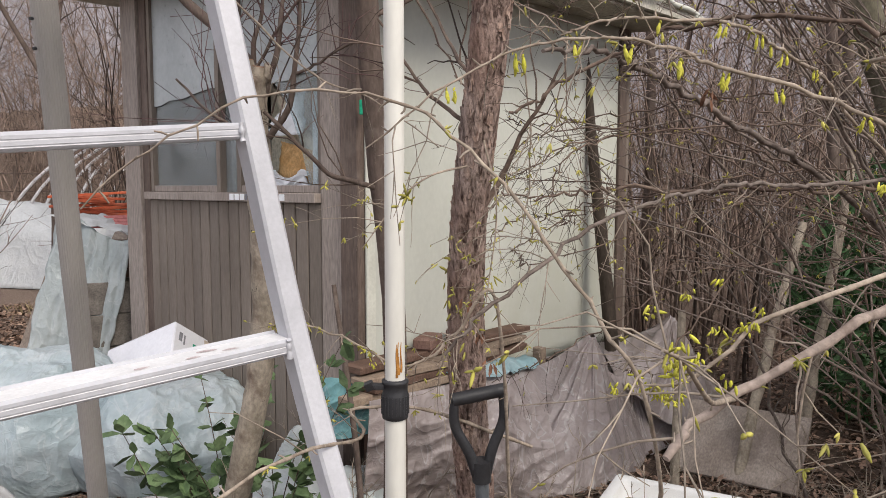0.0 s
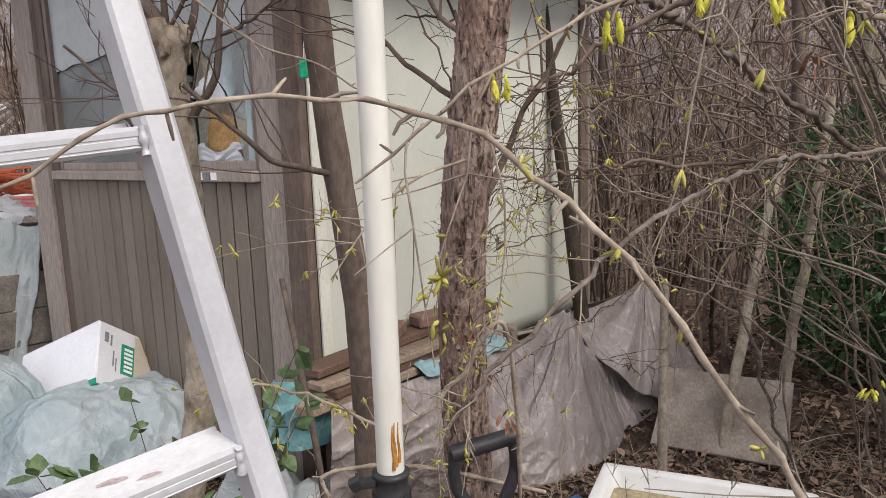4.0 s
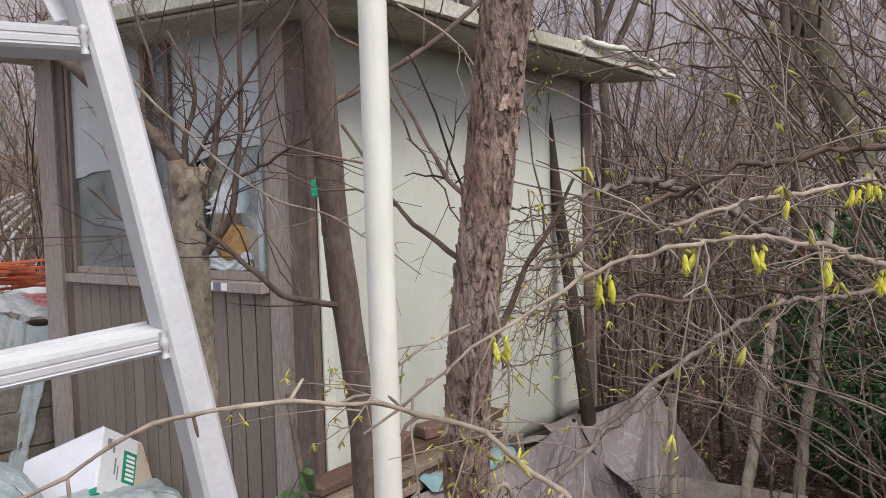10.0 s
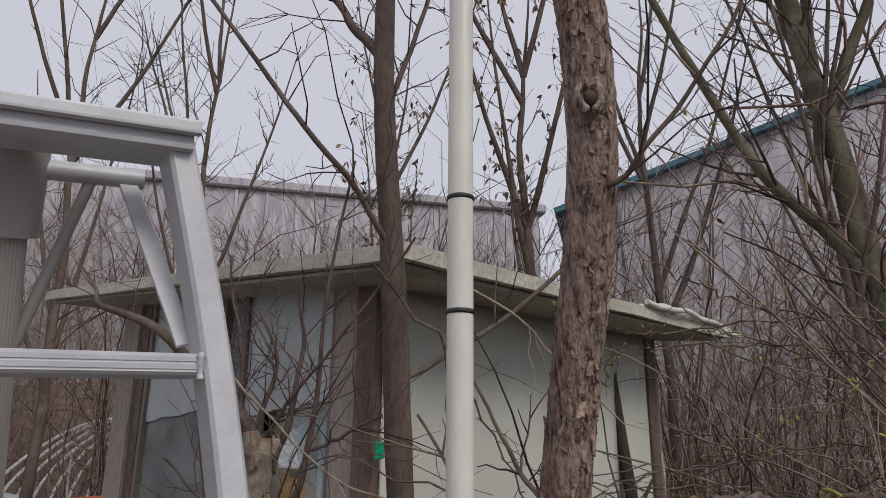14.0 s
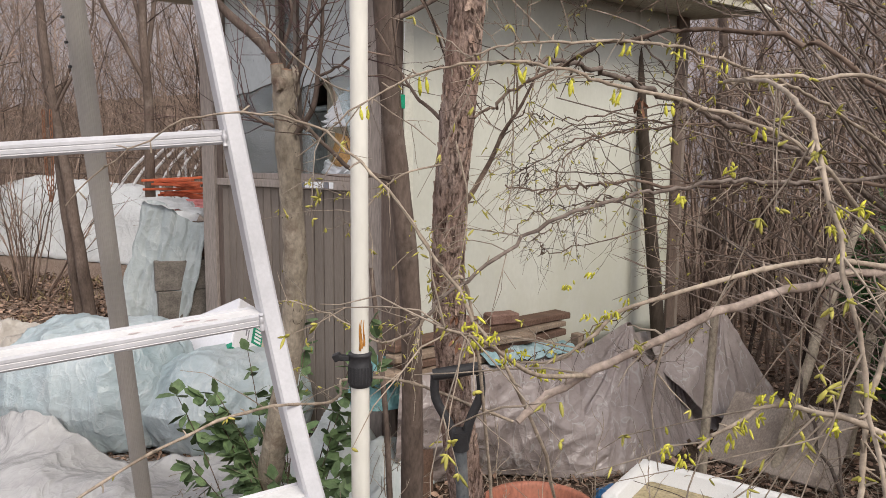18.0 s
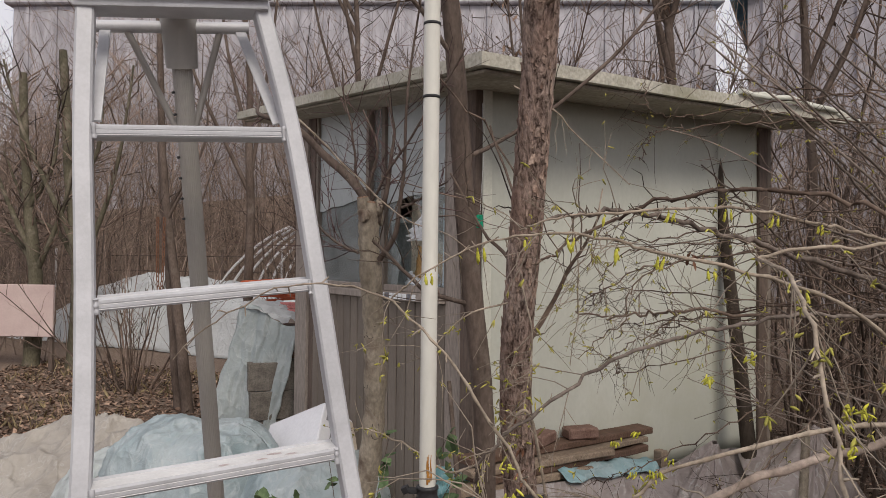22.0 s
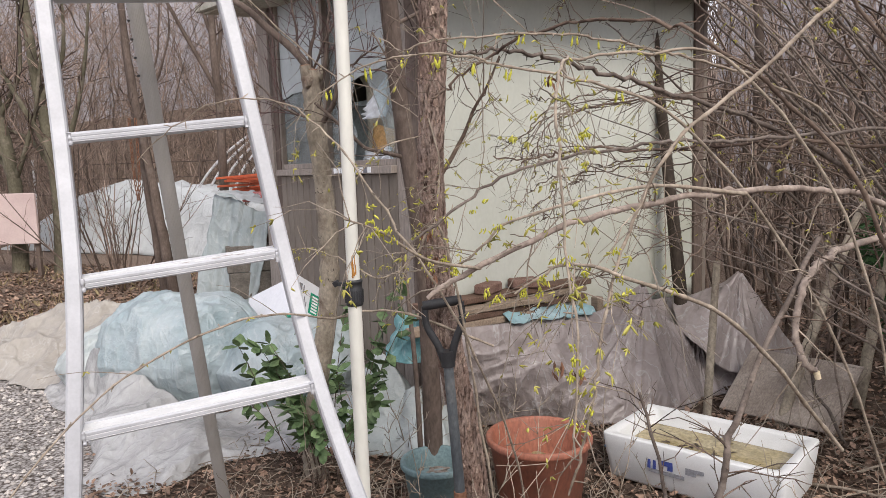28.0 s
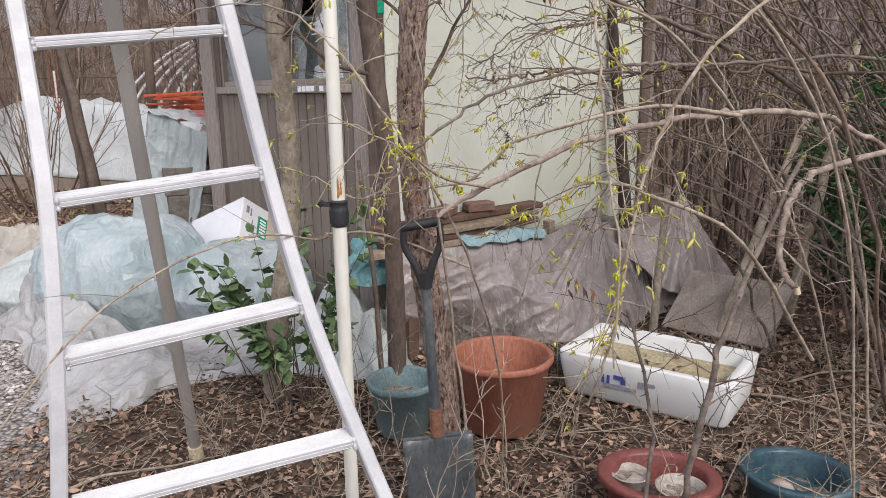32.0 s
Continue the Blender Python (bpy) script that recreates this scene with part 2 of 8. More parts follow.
    bsdf.inputs["Specular IOR Level"].default_value = 0.15
    hs = nt.nodes.new("ShaderNodeMath"); hs.operation = "ADD"
    nt.links.new(b.outputs["Fac"], hs.inputs[0])
    nt.links.new(a.outputs["Fac"], hs.inputs[1])
    bumped(nt, bsdf, hs.outputs[0], 0.6, 0.015)


def pane_build(nt, bsdf, out):
    n = noise_tex(nt, 5, 4, 0.6)
    bsdf.inputs["Base Color"].default_value = (0.5, 0.515, 0.51, 1)
    r = ramp(nt, n.outputs["Fac"], [(0.3, (0.06,) * 3), (0.75, (0.22,) * 3)])
    nt.links.new(r.outputs[0], bsdf.inputs["Roughness"])
    tp = nt.nodes.new("ShaderNodeBsdfTransparent")
    tp.inputs[0].default_value = (0.85, 0.92, 0.93, 1)
    mx = nt.nodes.new("ShaderNodeMixShader")
    f = ramp(nt, n.outputs["Fac"], [(0.35, (0.84,) * 3), (0.7, (0.62,) * 3)])
    nt.links.new(f.outputs[0], mx.inputs[0])
    nt.links.new(bsdf.outputs[0], mx.inputs[1])
    nt.links.new(tp.outputs[0], mx.inputs[2])
    nt.links.new(mx.outputs[0], out.inputs[0])


GROUND = material("leaf_strewn_earth", ground_build)
ALU = surface("weathered_aluminium", (0.42, 0.42, 0.44), (0.52, 0.52, 0.545), 14, 0.5, 0.12, 160, 0.08, (0.33, 0.32, 0.31), spec=0.5, dirt_at=0.72, fine_amount=0.07)
# Upward tread faces: chalky scuffing plus the sky's brightness put into the colour.
ALU_TOP_LIT = surface("top_lit_scuffed_aluminium", (0.62, 0.615, 0.61), (0.74, 0.735, 0.73), 22, 0.6, 0.0, 160, 0.1, (0.5, 0.47, 0.45), spec=0.4, dirt_at=0.7, fine_amount=0.1)
ALU_DULL = surface("dull_ribbed_aluminium", (0.29, 0.275, 0.255), (0.36, 0.34, 0.32), 6, 0.5, 0.2, 120, 0.04, None, (1, 1, 0.15), fine_amount=0.05, spec=0.4)
PIPE_WHITE = surface("yellowed_white_paint", (0.6, 0.585, 0.53), (0.69, 0.675, 0.615), 5, 0.45, 0, 60, 0.03, (0.62, 0.58, 0.48), (1, 1, 0.3), dirt_at=0.75, fine_amount=0.08, spec=0.4)
BLACK = surface("black_plastic", (0.02, 0.02, 0.022), (0.035, 0.035, 0.038), 10, 0.5, 0, 150, 0.05, spec=0.4)
RUST = surface("rust", (0.3, 0.13, 0.03), (0.5, 0.25, 0.07), 60, 0.85, 0, 200, 0.2)
BARK_ROUGH = material("rough_red_brown_bark", bark_build((0.075, 0.046, 0.037), (0.27, 0.18, 0.145), (0.42, 0.33, 0.285), 0.013))
BARK_DARK = surface("smooth_dark_bark", (0.085, 0.063, 0.052), (0.165, 0.126, 0.105), 10, 0.85, 0, 90, 0.25, (0.21, 0.172, 0.145), (1, 1, 0.35), dirt_at=0.66)
BARK_PALE = surface("pale_grey_brown_bark", (0.23, 0.195, 0.15), (0.4, 0.345, 0.275), 16, 0.85, 0, 90, 0.5, (0.13, 0.088, 0.068), (1, 1, 0.6), dirt_at=0.62)
BARK_MOSS = surface("greenish_bark", (0.085, 0.076, 0.054), (0.16, 0.143, 0.1), 8, 0.9, 0, 70, 0.3, (0.25, 0.21, 0.17), (1, 1, 0.4))
CUT_WOOD = surface("pale_cut_wood", (0.5, 0.4, 0.27), (0.62, 0.52, 0.36), 20, 0.8, 0, 120, 0.1)
TWIG = surface("brown_twig_bark", (0.045, 0.031, 0.026), (0.22, 0.17, 0.14), 6, 0.8, 0, 90, 0.1, island=0.7)
TWIG_RED = surface("red_brown_twig_bark", (0.1, 0.072, 0.06), (0.35, 0.275, 0.235), 6, 0.8, 0, 90, 0.1, island=0.75)
TWIG_WINE = surface("dark_wine_red_twig_bark", (0.06, 0.036, 0.036), (0.2, 0.125, 0.12), 9, 0.7, 0, 90, 0.1, island=0.5)
# Pinkish sapling bark, its colour paled by the sky light among distant stems.
TWIG_HAZE = surface("skylit_pinkish_sapling_bark", (0.16, 0.12, 0.102), (0.45, 0.36, 0.31), 6, 0.8, 0, 90, 0.1, island=0.65)
BRANCH_DARK = surface("dark_grey_brown_branch_bark", (0.085, 0.066, 0.056), (0.21, 0.17, 0.145), 24, 0.85, 0, 110, 0.3, (0.27, 0.23, 0.2), dirt_at=0.68)
# Brighter copy of the grey bark: light on thin twigs is in the colour.
TWIG_LIT = surface("lit_grey_twig_bark", (0.16, 0.128, 0.11), (0.38, 0.325, 0.285), 14, 0.8, 0, 90, 0.1, island=0.6)
TWIG_PALE = surface("pale_tan_twig_bark", (0.2, 0.163, 0.128), (0.41, 0.35, 0.285), 22, 0.75, 0, 120, 0.1, island=0.3)
TWIG_GREY = surface("grey_branch_bark", (0.15, 0.12, 0.104), (0.33, 0.278, 0.245), 22, 0.8, 0, 90, 0.2, vary=0.45)
BUD = surface("yellow_green_buds", (0.3, 0.29, 0.06), (0.52, 0.48, 0.14), 30, 0.7, 0, 100, 0.1, island=0.4)
CATKIN = surface("bright_yellow_blossom", (0.46, 0.46, 0.05), (0.66, 0.63, 0.12), 40, 0.7, 0, 200, 0.2, island=0.35)
DEAD_LEAF = surface("dry_brown_leaf", (0.13, 0.08, 0.06), (0.42, 0.31, 0.245), 9, 0.8, 0, 90, 0.1, island=0.8)
GREEN_LEAF = surface("fresh_green_leaf", (0.08, 0.14, 0.06), (0.19, 0.27, 0.135), 14, 0.55, 0, 60, 0.1, island=0.45)
EVERGREEN = surface("dark_evergreen_leaf", (0.026, 0.066, 0.027), (0.085, 0.168, 0.07), 8, 0.4, 0, 60, 0.1, island=0.55)
DRY_GRASS = surface("dry_straw_grass", (0.3, 0.23, 0.13), (0.44, 0.36, 0.22), 6, 0.9, 0, 60, 0.0, island=0.4)
BOARD_BROWN = surface("brown_painted_boards", (0.18, 0.15, 0.126), (0.235, 0.2, 0.17), 5, 0.65, 0, 120, 0.08, (0.28, 0.245, 0.21), (1, 1, 0.15), vary=0.12, dirt_at=0.72, fine_amount=0.2)
BOARD_LIGHT = surface("faded_brown_post", (0.29, 0.245, 0.215), (0.36, 0.31, 0.275), 5, 0.65, 0, 120, 0.08, (0.24, 0.2, 0.17), (1, 1, 0.15), dirt_at=0.7)
BOARD_DARK = surface("dark_brown_post", (0.115, 0.085, 0.07), (0.165, 0.125, 0.105), 6, 0.6, 0, 120, 0.1, (0.2, 0.16, 0.135), (1, 1, 0.15))
CREAM = surface("cream_painted_panel", (0.465, 0.472, 0.42), (0.55, 0.558, 0.5), 1.8, 0.6, 0, 60, 0.05, (0.45, 0.452, 0.375), (1, 1, 0.6), dirt_at=0.6, fine_amount=0.05)
CREAM_EDGE = surface("whitish_trim", (0.5, 0.5, 0.44), (0.6, 0.6, 0.53), 4, 0.6, 0, 80, 0.05, fine_amount=0.1)
ROOF_GREY = surface("weathered_roof_edge", (0.42, 0.4, 0.34), (0.56, 0.53, 0.46), 4, 0.85, 0, 60, 0.3, (0.26, 0.25, 0.18), dirt_at=0.58)
SOFFIT = surface("stained_soffit", (0.33, 0.3, 0.24), (0.44, 0.4, 0.33), 3, 0.85, 0, 50, 0.2, (0.2, 0.17, 0.13))
FILM = surface("hazy_blue_window_film", (0.33, 0.36, 0.36), (0.45, 0.48, 0.48), 2.5, 0.35, 0, 40, 0.05, (0.28, 0.3, 0.3), fine_amount=0.1, spec=0.4)
PANE = material("dusty_glass", pane_build)
INSIDE = surface("dim_interior_board", (0.3, 0.29, 0.27), (0.42, 0.4, 0.37), 3, 0.9, 0, 60, 0.1)
PAPER_BROWN = surface("brown_wrapping_paper", (0.52, 0.3, 0.12), (0.62, 0.4, 0.19), 8, 0.8, 0, 80, 0.1)
PAPER_WHITE = surface("white_paper", (0.76, 0.77, 0.78), (0.84, 0.85, 0.86), 8, 0.8, 0, 80, 0.05, fine_amount=0.06)
CARD_WHITE = surface("white_coated_cardboard", (0.66, 0.66, 0.7), (0.74, 0.74, 0.77), 5, 0.6, 0, 60, 0.05, fine_amount=0.06, spec=0.4)
CARD_BROWN = surface("plain_brown_cardboard", (0.47, 0.4, 0.33), (0.55, 0.48, 0.4), 5, 0.85, 0, 90, 0.08, stretch=(1, 1, 6), fine_amount=0.12)
GREEN_PRINT = surface("green_print", (0.02, 0.26, 0.15), (0.03, 0.32, 0.2), 20, 0.6, 0, 100, 0.03)
GREY_PRINT = surface("grey_print", (0.2, 0.2, 0.22), (0.28, 0.28, 0.3), 20, 0.6, 0, 100, 0.0)
BLUE_PRINT = surface("faded_blue_print", (0.03, 0.05, 0.22), (0.08, 0.1, 0.3), 60, 0.7, 0, 100, 0.0)
PLASTIC_BLUE = material("pale_blue_plastic_sheet", sheet_build((0.34, 0.435, 0.465), (0.58, 0.635, 0.655), 0.04, 0.33))
PLASTIC_CLEAR = material("dusty_clear_plastic_sheet", sheet_build((0.46, 0.45, 0.45), (0.64, 0.635, 0.63), 0.25, 0.26))
PLASTIC_GREY = material("muddy_grey_plastic_sheet", sheet_build((0.3, 0.25, 0.235), (0.5, 0.44, 0.425), 0.02, 0.27))
PLASTIC_TAN = material("dusty_beige_plastic_sheet", sheet_build((0.4, 0.36, 0.32), (0.52, 0.48, 0.43), 0.03, 0.4))
PLASTIC_HANG = material("bluish_grey_plastic_sheet", sheet_build((0.36, 0.41, 0.42), (0.53, 0.57, 0.57), 0.02, 0.32))
PLASTIC_PALE = material("pale_translucent_plastic", sheet_build((0.48, 0.53, 0.53), (0.66, 0.7, 0.7), 0.14, 0.3))
TARP_WHITE = material("white_tarpaulin", sheet_build((0.56, 0.58, 0.59), (0.7, 0.72, 0.73), 0.0, 0.45))
TARP_TEAL = material("teal_cloth", sheet_build((0.1, 0.29, 0.31), (0.22, 0.44, 0.46), 0.0, 0.6, 90))
TARP_PALE_TEAL = material("faded_teal_sheet", sheet_build((0.2, 0.42, 0.46), (0.42, 0.55, 0.58), 0.0, 0.5, 60))
BLUE_BAG = material("blue_plastic_bag", sheet_build((0.02, 0.17, 0.45), (0.05, 0.3, 0.62), 0.0, 0.3))
TERRACOTTA = surface("terracotta_plastic", (0.29, 0.105, 0.065), (0.37, 0.145, 0.095), 6, 0.6, 0, 90, 0.1, (0.3, 0.15, 0.1), (1, 1, 0.4), spec=0.4)
TEAL_POT = surface("faded_teal_plastic", (0.12, 0.185, 0.195), (0.19, 0.26, 0.27), 6, 0.55, 0, 90, 0.06, (0.2, 0.22, 0.2), spec=0.4)
BLUE_POT = surface("dark_blue_glaze", (0.022, 0.055, 0.075), (0.05, 0.1, 0.125), 9, 0.35, 0, 90, 0.06, (0.12, 0.15, 0.16), spec=0.4)
MAROON = surface("maroon_planter", (0.15, 0.042, 0.038), (0.21, 0.07, 0.06), 8, 0.45, 0, 90, 0.06, spec=0.4)
STYRO = surface("white_expanded_foam", (0.64, 0.64, 0.63), (0.72, 0.72, 0.72), 4, 0.8, 0, 220, 0.25, (0.7, 0.68, 0.63), dirt_at=0.7, fine_amount=0.07, spec=0.4)
MURK = surface("murky_yellow_water", (0.3, 0.24, 0.12), (0.5, 0.42, 0.25), 7, 0.1, 0, 60, 0.02, (0.1, 0.085, 0.06), dirt_at=0.56, spec=0.4)
SOIL = surface("potting_soil_with_chips", (0.1, 0.075, 0.06), (0.33, 0.28, 0.25), 45, 0.95, 0, 160, 0.5)
PLY = surface("weathered_plywood", (0.25, 0.205, 0.172), (0.39, 0.335, 0.29), 9, 0.85, 0, 120, 0.2, (0.17, 0.135, 0.115), (1, 6, 0.5), dirt_at=0.58)
PLANK = surface("raw_lumber", (0.22, 0.165, 0.125), (0.36, 0.29, 0.225), 6, 0.8, 0, 110, 0.15, (0.2, 0.15, 0.115), (0.15, 1, 1), vary=0.3)
PLANK_DARK = surface("dark_stained_plank", (0.1, 0.062, 0.045), (0.17, 0.11, 0.085), 6, 0.75, 0, 110, 0.15, None, (0.15, 1, 1), vary=0.2)
BRICK = surface("old_red_brick", (0.17, 0.1, 0.08), (0.25, 0.16, 0.13), 14, 0.9, 0, 120, 0.4)
SPADE_GREY = surface("dark_grey_painted_steel", (0.075, 0.085, 0.095), (0.13, 0.142, 0.152), 8, 0.45, 0.2, 120, 0.08, (0.26, 0.25, 0.24), (1, 1, 0.4), dirt_at=0.63, spec=0.4)
ORANGE = surface("orange_paint", (0.38, 0.075, 0.035), (0.5, 0.13, 0.065), 8, 0.6, 0, 80, 0.1, (0.35, 0.13, 0.08), vary=0.25)
PINK_PANEL = surface("faded_pink_panel", (0.5, 0.38, 0.36), (0.6, 0.48, 0.45), 3, 0.7, 0, 60, 0.05, fine_amount=0.08)
BLOCK = surface("grey_hollow_block", (0.13, 0.115, 0.1), (0.23, 0.205, 0.18), 10, 0.95, 0, 120, 0.4)
GREEN_TAG = surface("green_plastic_tag", (0.01, 0.24, 0.13), (0.02, 0.33, 0.19), 20, 0.4, 0, 90, 0.03)
FAR_WALL = surface("pale_warehouse_wall", (0.42, 0.4, 0.43), (0.5, 0.48, 0.51), 0.4, 0.8, 0, 6, 0.1, (0.44, 0.42, 0.44), (1, 1, 0.2))
FAR_TEAL = surface("teal_roof_edge", (0.06, 0.14, 0.19), (0.09, 0.19, 0.25), 1, 0.6, 0, 6, 0.0)
PIPE_GALV = surface("galvanised_hoop", (0.68, 0.66, 0.67), (0.8, 0.78, 0.79), 5, 0.5, 0.2, 50, 0.05)

OLD_POST = surface("blackened_old_wood", (0.035, 0.028, 0.022), (0.085, 0.066, 0.052), 9, 0.9, 0, 80, 0.3, None, (1, 1, 0.3))


# ---- mesh helpers ----
def mesh_data(name, verts, faces, mat, smooth=True):
    me = bpy.data.meshes.new(name)
    me.from_pydata([tuple(v) for v in verts], [], faces)
    me.materials.append(mat)
    if smooth:
        me.shade_smooth()
    me.update()
    return me


def thing(name, label, category, at=(0, 0, 0), rz=0.0, group="", kind="", tilt=(0, 0)):
    ob = new(name)
    ob.empty_display_size = 0.1
    ob.matrix_world = pose(*at, tilt[0], tilt[1], rz)
    return tagged(ob, label, category, group, kind)


def part(name, bm, mat, parent, label="", smooth=False, m=None):
    """One mesh object under a thing or a part; bm is a bmesh or mesh data."""
    if isinstance(bm, bmesh.types.BMesh):
        me = bpy.data.meshes.new(name)
        bm.to_mesh(me)
        bm.free()
        me.materials.append(mat)
        if smooth:
            me.shade_smooth()
    else:
        me = bm
    ob = new(name, me)
    ob.parent = parent
    if m is not None:
        ob.matrix_basis = m
    if label:
        ob["label"] = label
    return ob


def box_bm(w, d, h, bevel=0.0, at=(0, 0, 0), segs=1):
    """A box w x d x h with its base centred at the point given."""
    bm = bmesh.new()
    bmesh.ops.create_cube(bm, size=1.0, matrix=Matrix.Translation((at[0], at[1], at[2] + h / 2)) @ Matrix.Diagonal((w, d, h, 1)))
    if bevel:
        bmesh.ops.bevel(bm, geom=bm.edges[:], offset=bevel, segments=segs, affect="EDGES", profile=0.7)
    return bm


def add_box(bm, w, d, h, m, bevel=0.0):
    b2 = box_bm(w, d, h, bevel, (0, 0, -h / 2))
    me = bpy.data.meshes.new("tmp")
    b2.transform(m)
    b2.to_mesh(me)
    b2.free()
    bm.from_mesh(me)
    bpy.data.meshes.remove(me)


def frame_of(z, x_hint):
    z = Vector(z).normalized()
    x = Vector(x_hint) - z * Vector(x_hint).dot(z)
    x.normalize()
    y = z.cross(x)
    return Matrix((x, y, z)).transposed()


def beam_bm(p0, p1, x_hint, w, d, bevel=0.003, segs=2):
    """A straight bar from p0 to p1, w wide along x_hint and d deep across it."""
    p0, p1 = Vector(p0), Vector(p1)
    bm = box_bm(w, d, (p1 - p0).length, bevel, (0, 0, 0), segs)
    bm.transform(Matrix.Translation(p0) @ frame_of(p1 - p0, x_hint).to_4x4())
    return bm


def sweep(paths, sides=6, caps=True):
    """Vertices and faces of round tubes along many paths, each (points, radii)."""
    verts, faces = [], []
    for pts, radii in paths:
        pts = np.asarray(pts, float)
        n = len(pts)
        tan = np.gradient(pts, axis=0)
        tan /= np.linalg.norm(tan, axis=1)[:, None] + 1e-9
        ref = np.array((0.0, 0.0, 1.0)) if abs(tan[0][2]) < 0.8 else np.array((1.0, 0.0, 0.0))
        a = np.cross(tan, ref)
        a /= np.linalg.norm(a, axis=1)[:, None] + 1e-9
        b = np.cross(tan, a)
        start = len(verts)
        ang = np.arange(sides) * 2 * math.pi / sides
        ca, sa = np.cos(ang), np.sin(ang)
        r = np.asarray(radii, float)
        ring = pts[:, None, :] + r[:, None, None] * (ca[None, :, None] * a[:, None, :] + sa[None, :, None] * b[:, None, :])
        verts.extend(ring.reshape(-1, 3).tolist())
        k = np.arange(sides)
        k2 = (k + 1) % sides
        base = (start + np.arange(n - 1) * sides)[:, None]
        faces.extend(map(tuple, np.stack([base + k, base + k2, base + sides + k2, base + sides + k], -1).reshape(-1, 4).tolist()))
        if caps:
            e = len(verts)
            verts.extend(ring[0].tolist())
            verts.extend(ring[-1].tolist())
            faces.append(tuple(range(e + sides - 1, e - 1, -1)))
            faces.append(tuple(range(e + sides, e + 2 * sides)))
    return verts, faces


def smooth_path(points, n=24):
    """A smooth line through the points."""
    p = np.asarray(points, float)
    if len(p) == 2:
        t = np.linspace(0, 1, n)[:, None]
        return p[0] * (1 - t) + p[1] * t
    q = np.vstack([2 * p[0] - p[1], p, 2 * p[-1] - p[-2]])
    out = []
    per = max(2, n // (len(p) - 1))
    for i in range(1, len(q) - 2):
        for t in np.linspace(0, 1, per, endpoint=False):
            a, b, c, d = q[i - 1], q[i], q[i + 1], q[i + 2]
            out.append(0.5 * (2 * b + (c - a) * t + (2 * a - 5 * b + 4 * c - d) * t * t + (3 * b - a - 3 * c + d) * t ** 3))
    out.append(p[-1])
    return np.array(out)


def along(path, s):
    """The point at the share s of a line's length."""
    k = min(max(s, 0.0), 1.0) * (len(path) - 1)
    i = min(int(k), len(path) - 2)
    return path[i] * (1 - (k - i)) + path[i + 1] * (k - i)


def wobble(path, amount, rng, keep=0.0):
    """Slight crooks along a path; keep: the share at its start that stays put."""
    n = len(path)
    k = rng.normal(0, 1, (n, 3))
    for _ in range(2):
        k = (np.vstack([k[:1], k[:-1]]) + k + np.vstack([k[1:], k[-1:]])) / 3
    w = np.clip(np.linspace(0, 1, n) / max(keep, 1e-6), 0, 1)[:, None] if keep else 1.0
    return path + k * amount * w


def tube(name, path, r0, r1, mat, parent, sides=8, label="", lumps=0.0, rng=None):
    n = len(path)
    r = np.linspace(r0, r1, n)
    if lumps and rng is not None:
        r = r * (1 + lumps * rng.normal(0, 1, n).clip(-1.5, 1.5))
    v, f = sweep([(path, r)], sides)
    return part(name, mesh_data(name, v, f, mat), mat, parent, label)


def sprouts(path, count, length, rng, up=0.35, droop=0.0, r=0.0022, lo=0.1, hi=1.0, sub=2):
    """Side twigs along a path, each with a few finer ones: paths with radii."""
    out = []
    n = len(path)
    for _ in range(count):
        i = int(rng.uniform(lo, hi) * (n - 1))
        base = path[i]
        ax = path[min(i + 1, n - 1)] - path[max(i - 1, 0)]
        ax = ax / (np.linalg.norm(ax) + 1e-9)
        d = rng.normal(0, 1, 3)
        d -= ax * (d @ ax)
        d = d / (np.linalg.norm(d) + 1e-9) * 0.8 + ax * rng.uniform(0.2, 0.9) + np.array((0, 0, up))
        d /= np.linalg.norm(d)
        L = length * rng.uniform(0.4, 1.25)
        m = 5
        t = np.linspace(0, 1, m)[:, None]
        bend = rng.normal(0, 0.16, 3) + np.array((0, 0, -droop))
        p = base + d * L * t + bend * L * t * t
        p[1:] += rng.normal(0, 0.02 * L, (m - 1, 3))
        out.append((p, np.linspace(r, r * 0.4, m)))
        for _ in range(rng.integers(0, sub + 1)):
            j = rng.integers(1, m - 1)
            d2 = d + rng.normal(0, 0.7, 3)
            d2 /= np.linalg.norm(d2)
            L2 = L * rng.uniform(0.2, 0.5)
            q = np.array([p[j], p[j] + d2 * L2 * 0.5, p[j] + d2 * L2 + rng.normal(0, 0.06 * L2, 3)])
            out.append((q, (r * 0.6, r * 0.5, r * 0.3)))
    return out


def spindles(spots, sides=6, rings=5):
    """Long buds: each spot is (base, direction, length, radius)."""
    verts, faces = [], []
    prof = np.sin(np.linspace(0.12, 0.96, rings) * math.pi) ** 0.7
    for base, d, L, r in spots:
        d = np.asarray(d, float)
        d = d / (np.linalg.norm(d) + 1e-9)
        ref = np.array((1.0, 0, 0)) if abs(d[0]) < 0.8 else np.array((0, 1.0, 0))
        a = np.cross(d, ref)
        a /= np.linalg.norm(a)
        b = np.cross(d, a)
        s = len(verts)
        for i in range(rings):
            c = np.asarray(base) + d * L * i / (rings - 1)
            for k in range(sides):
                w = 2 * math.pi * k / sides + i * 0.5
                verts.append(c + r * prof[i] * (math.cos(w) * a + math.sin(w) * b))
        for i in range(rings - 1):
            for k in range(sides):
                k2 = (k + 1) % sides
                faces.append((s + i * sides + k, s + i * sides + k2, s + (i + 1) * sides + k2, s + (i + 1) * sides + k))
        faces.append(tuple(s + k for k in range(sides))[::-1])
        faces.append(tuple(s + (rings - 1) * sides + k for k in range(sides)))
    return verts, faces


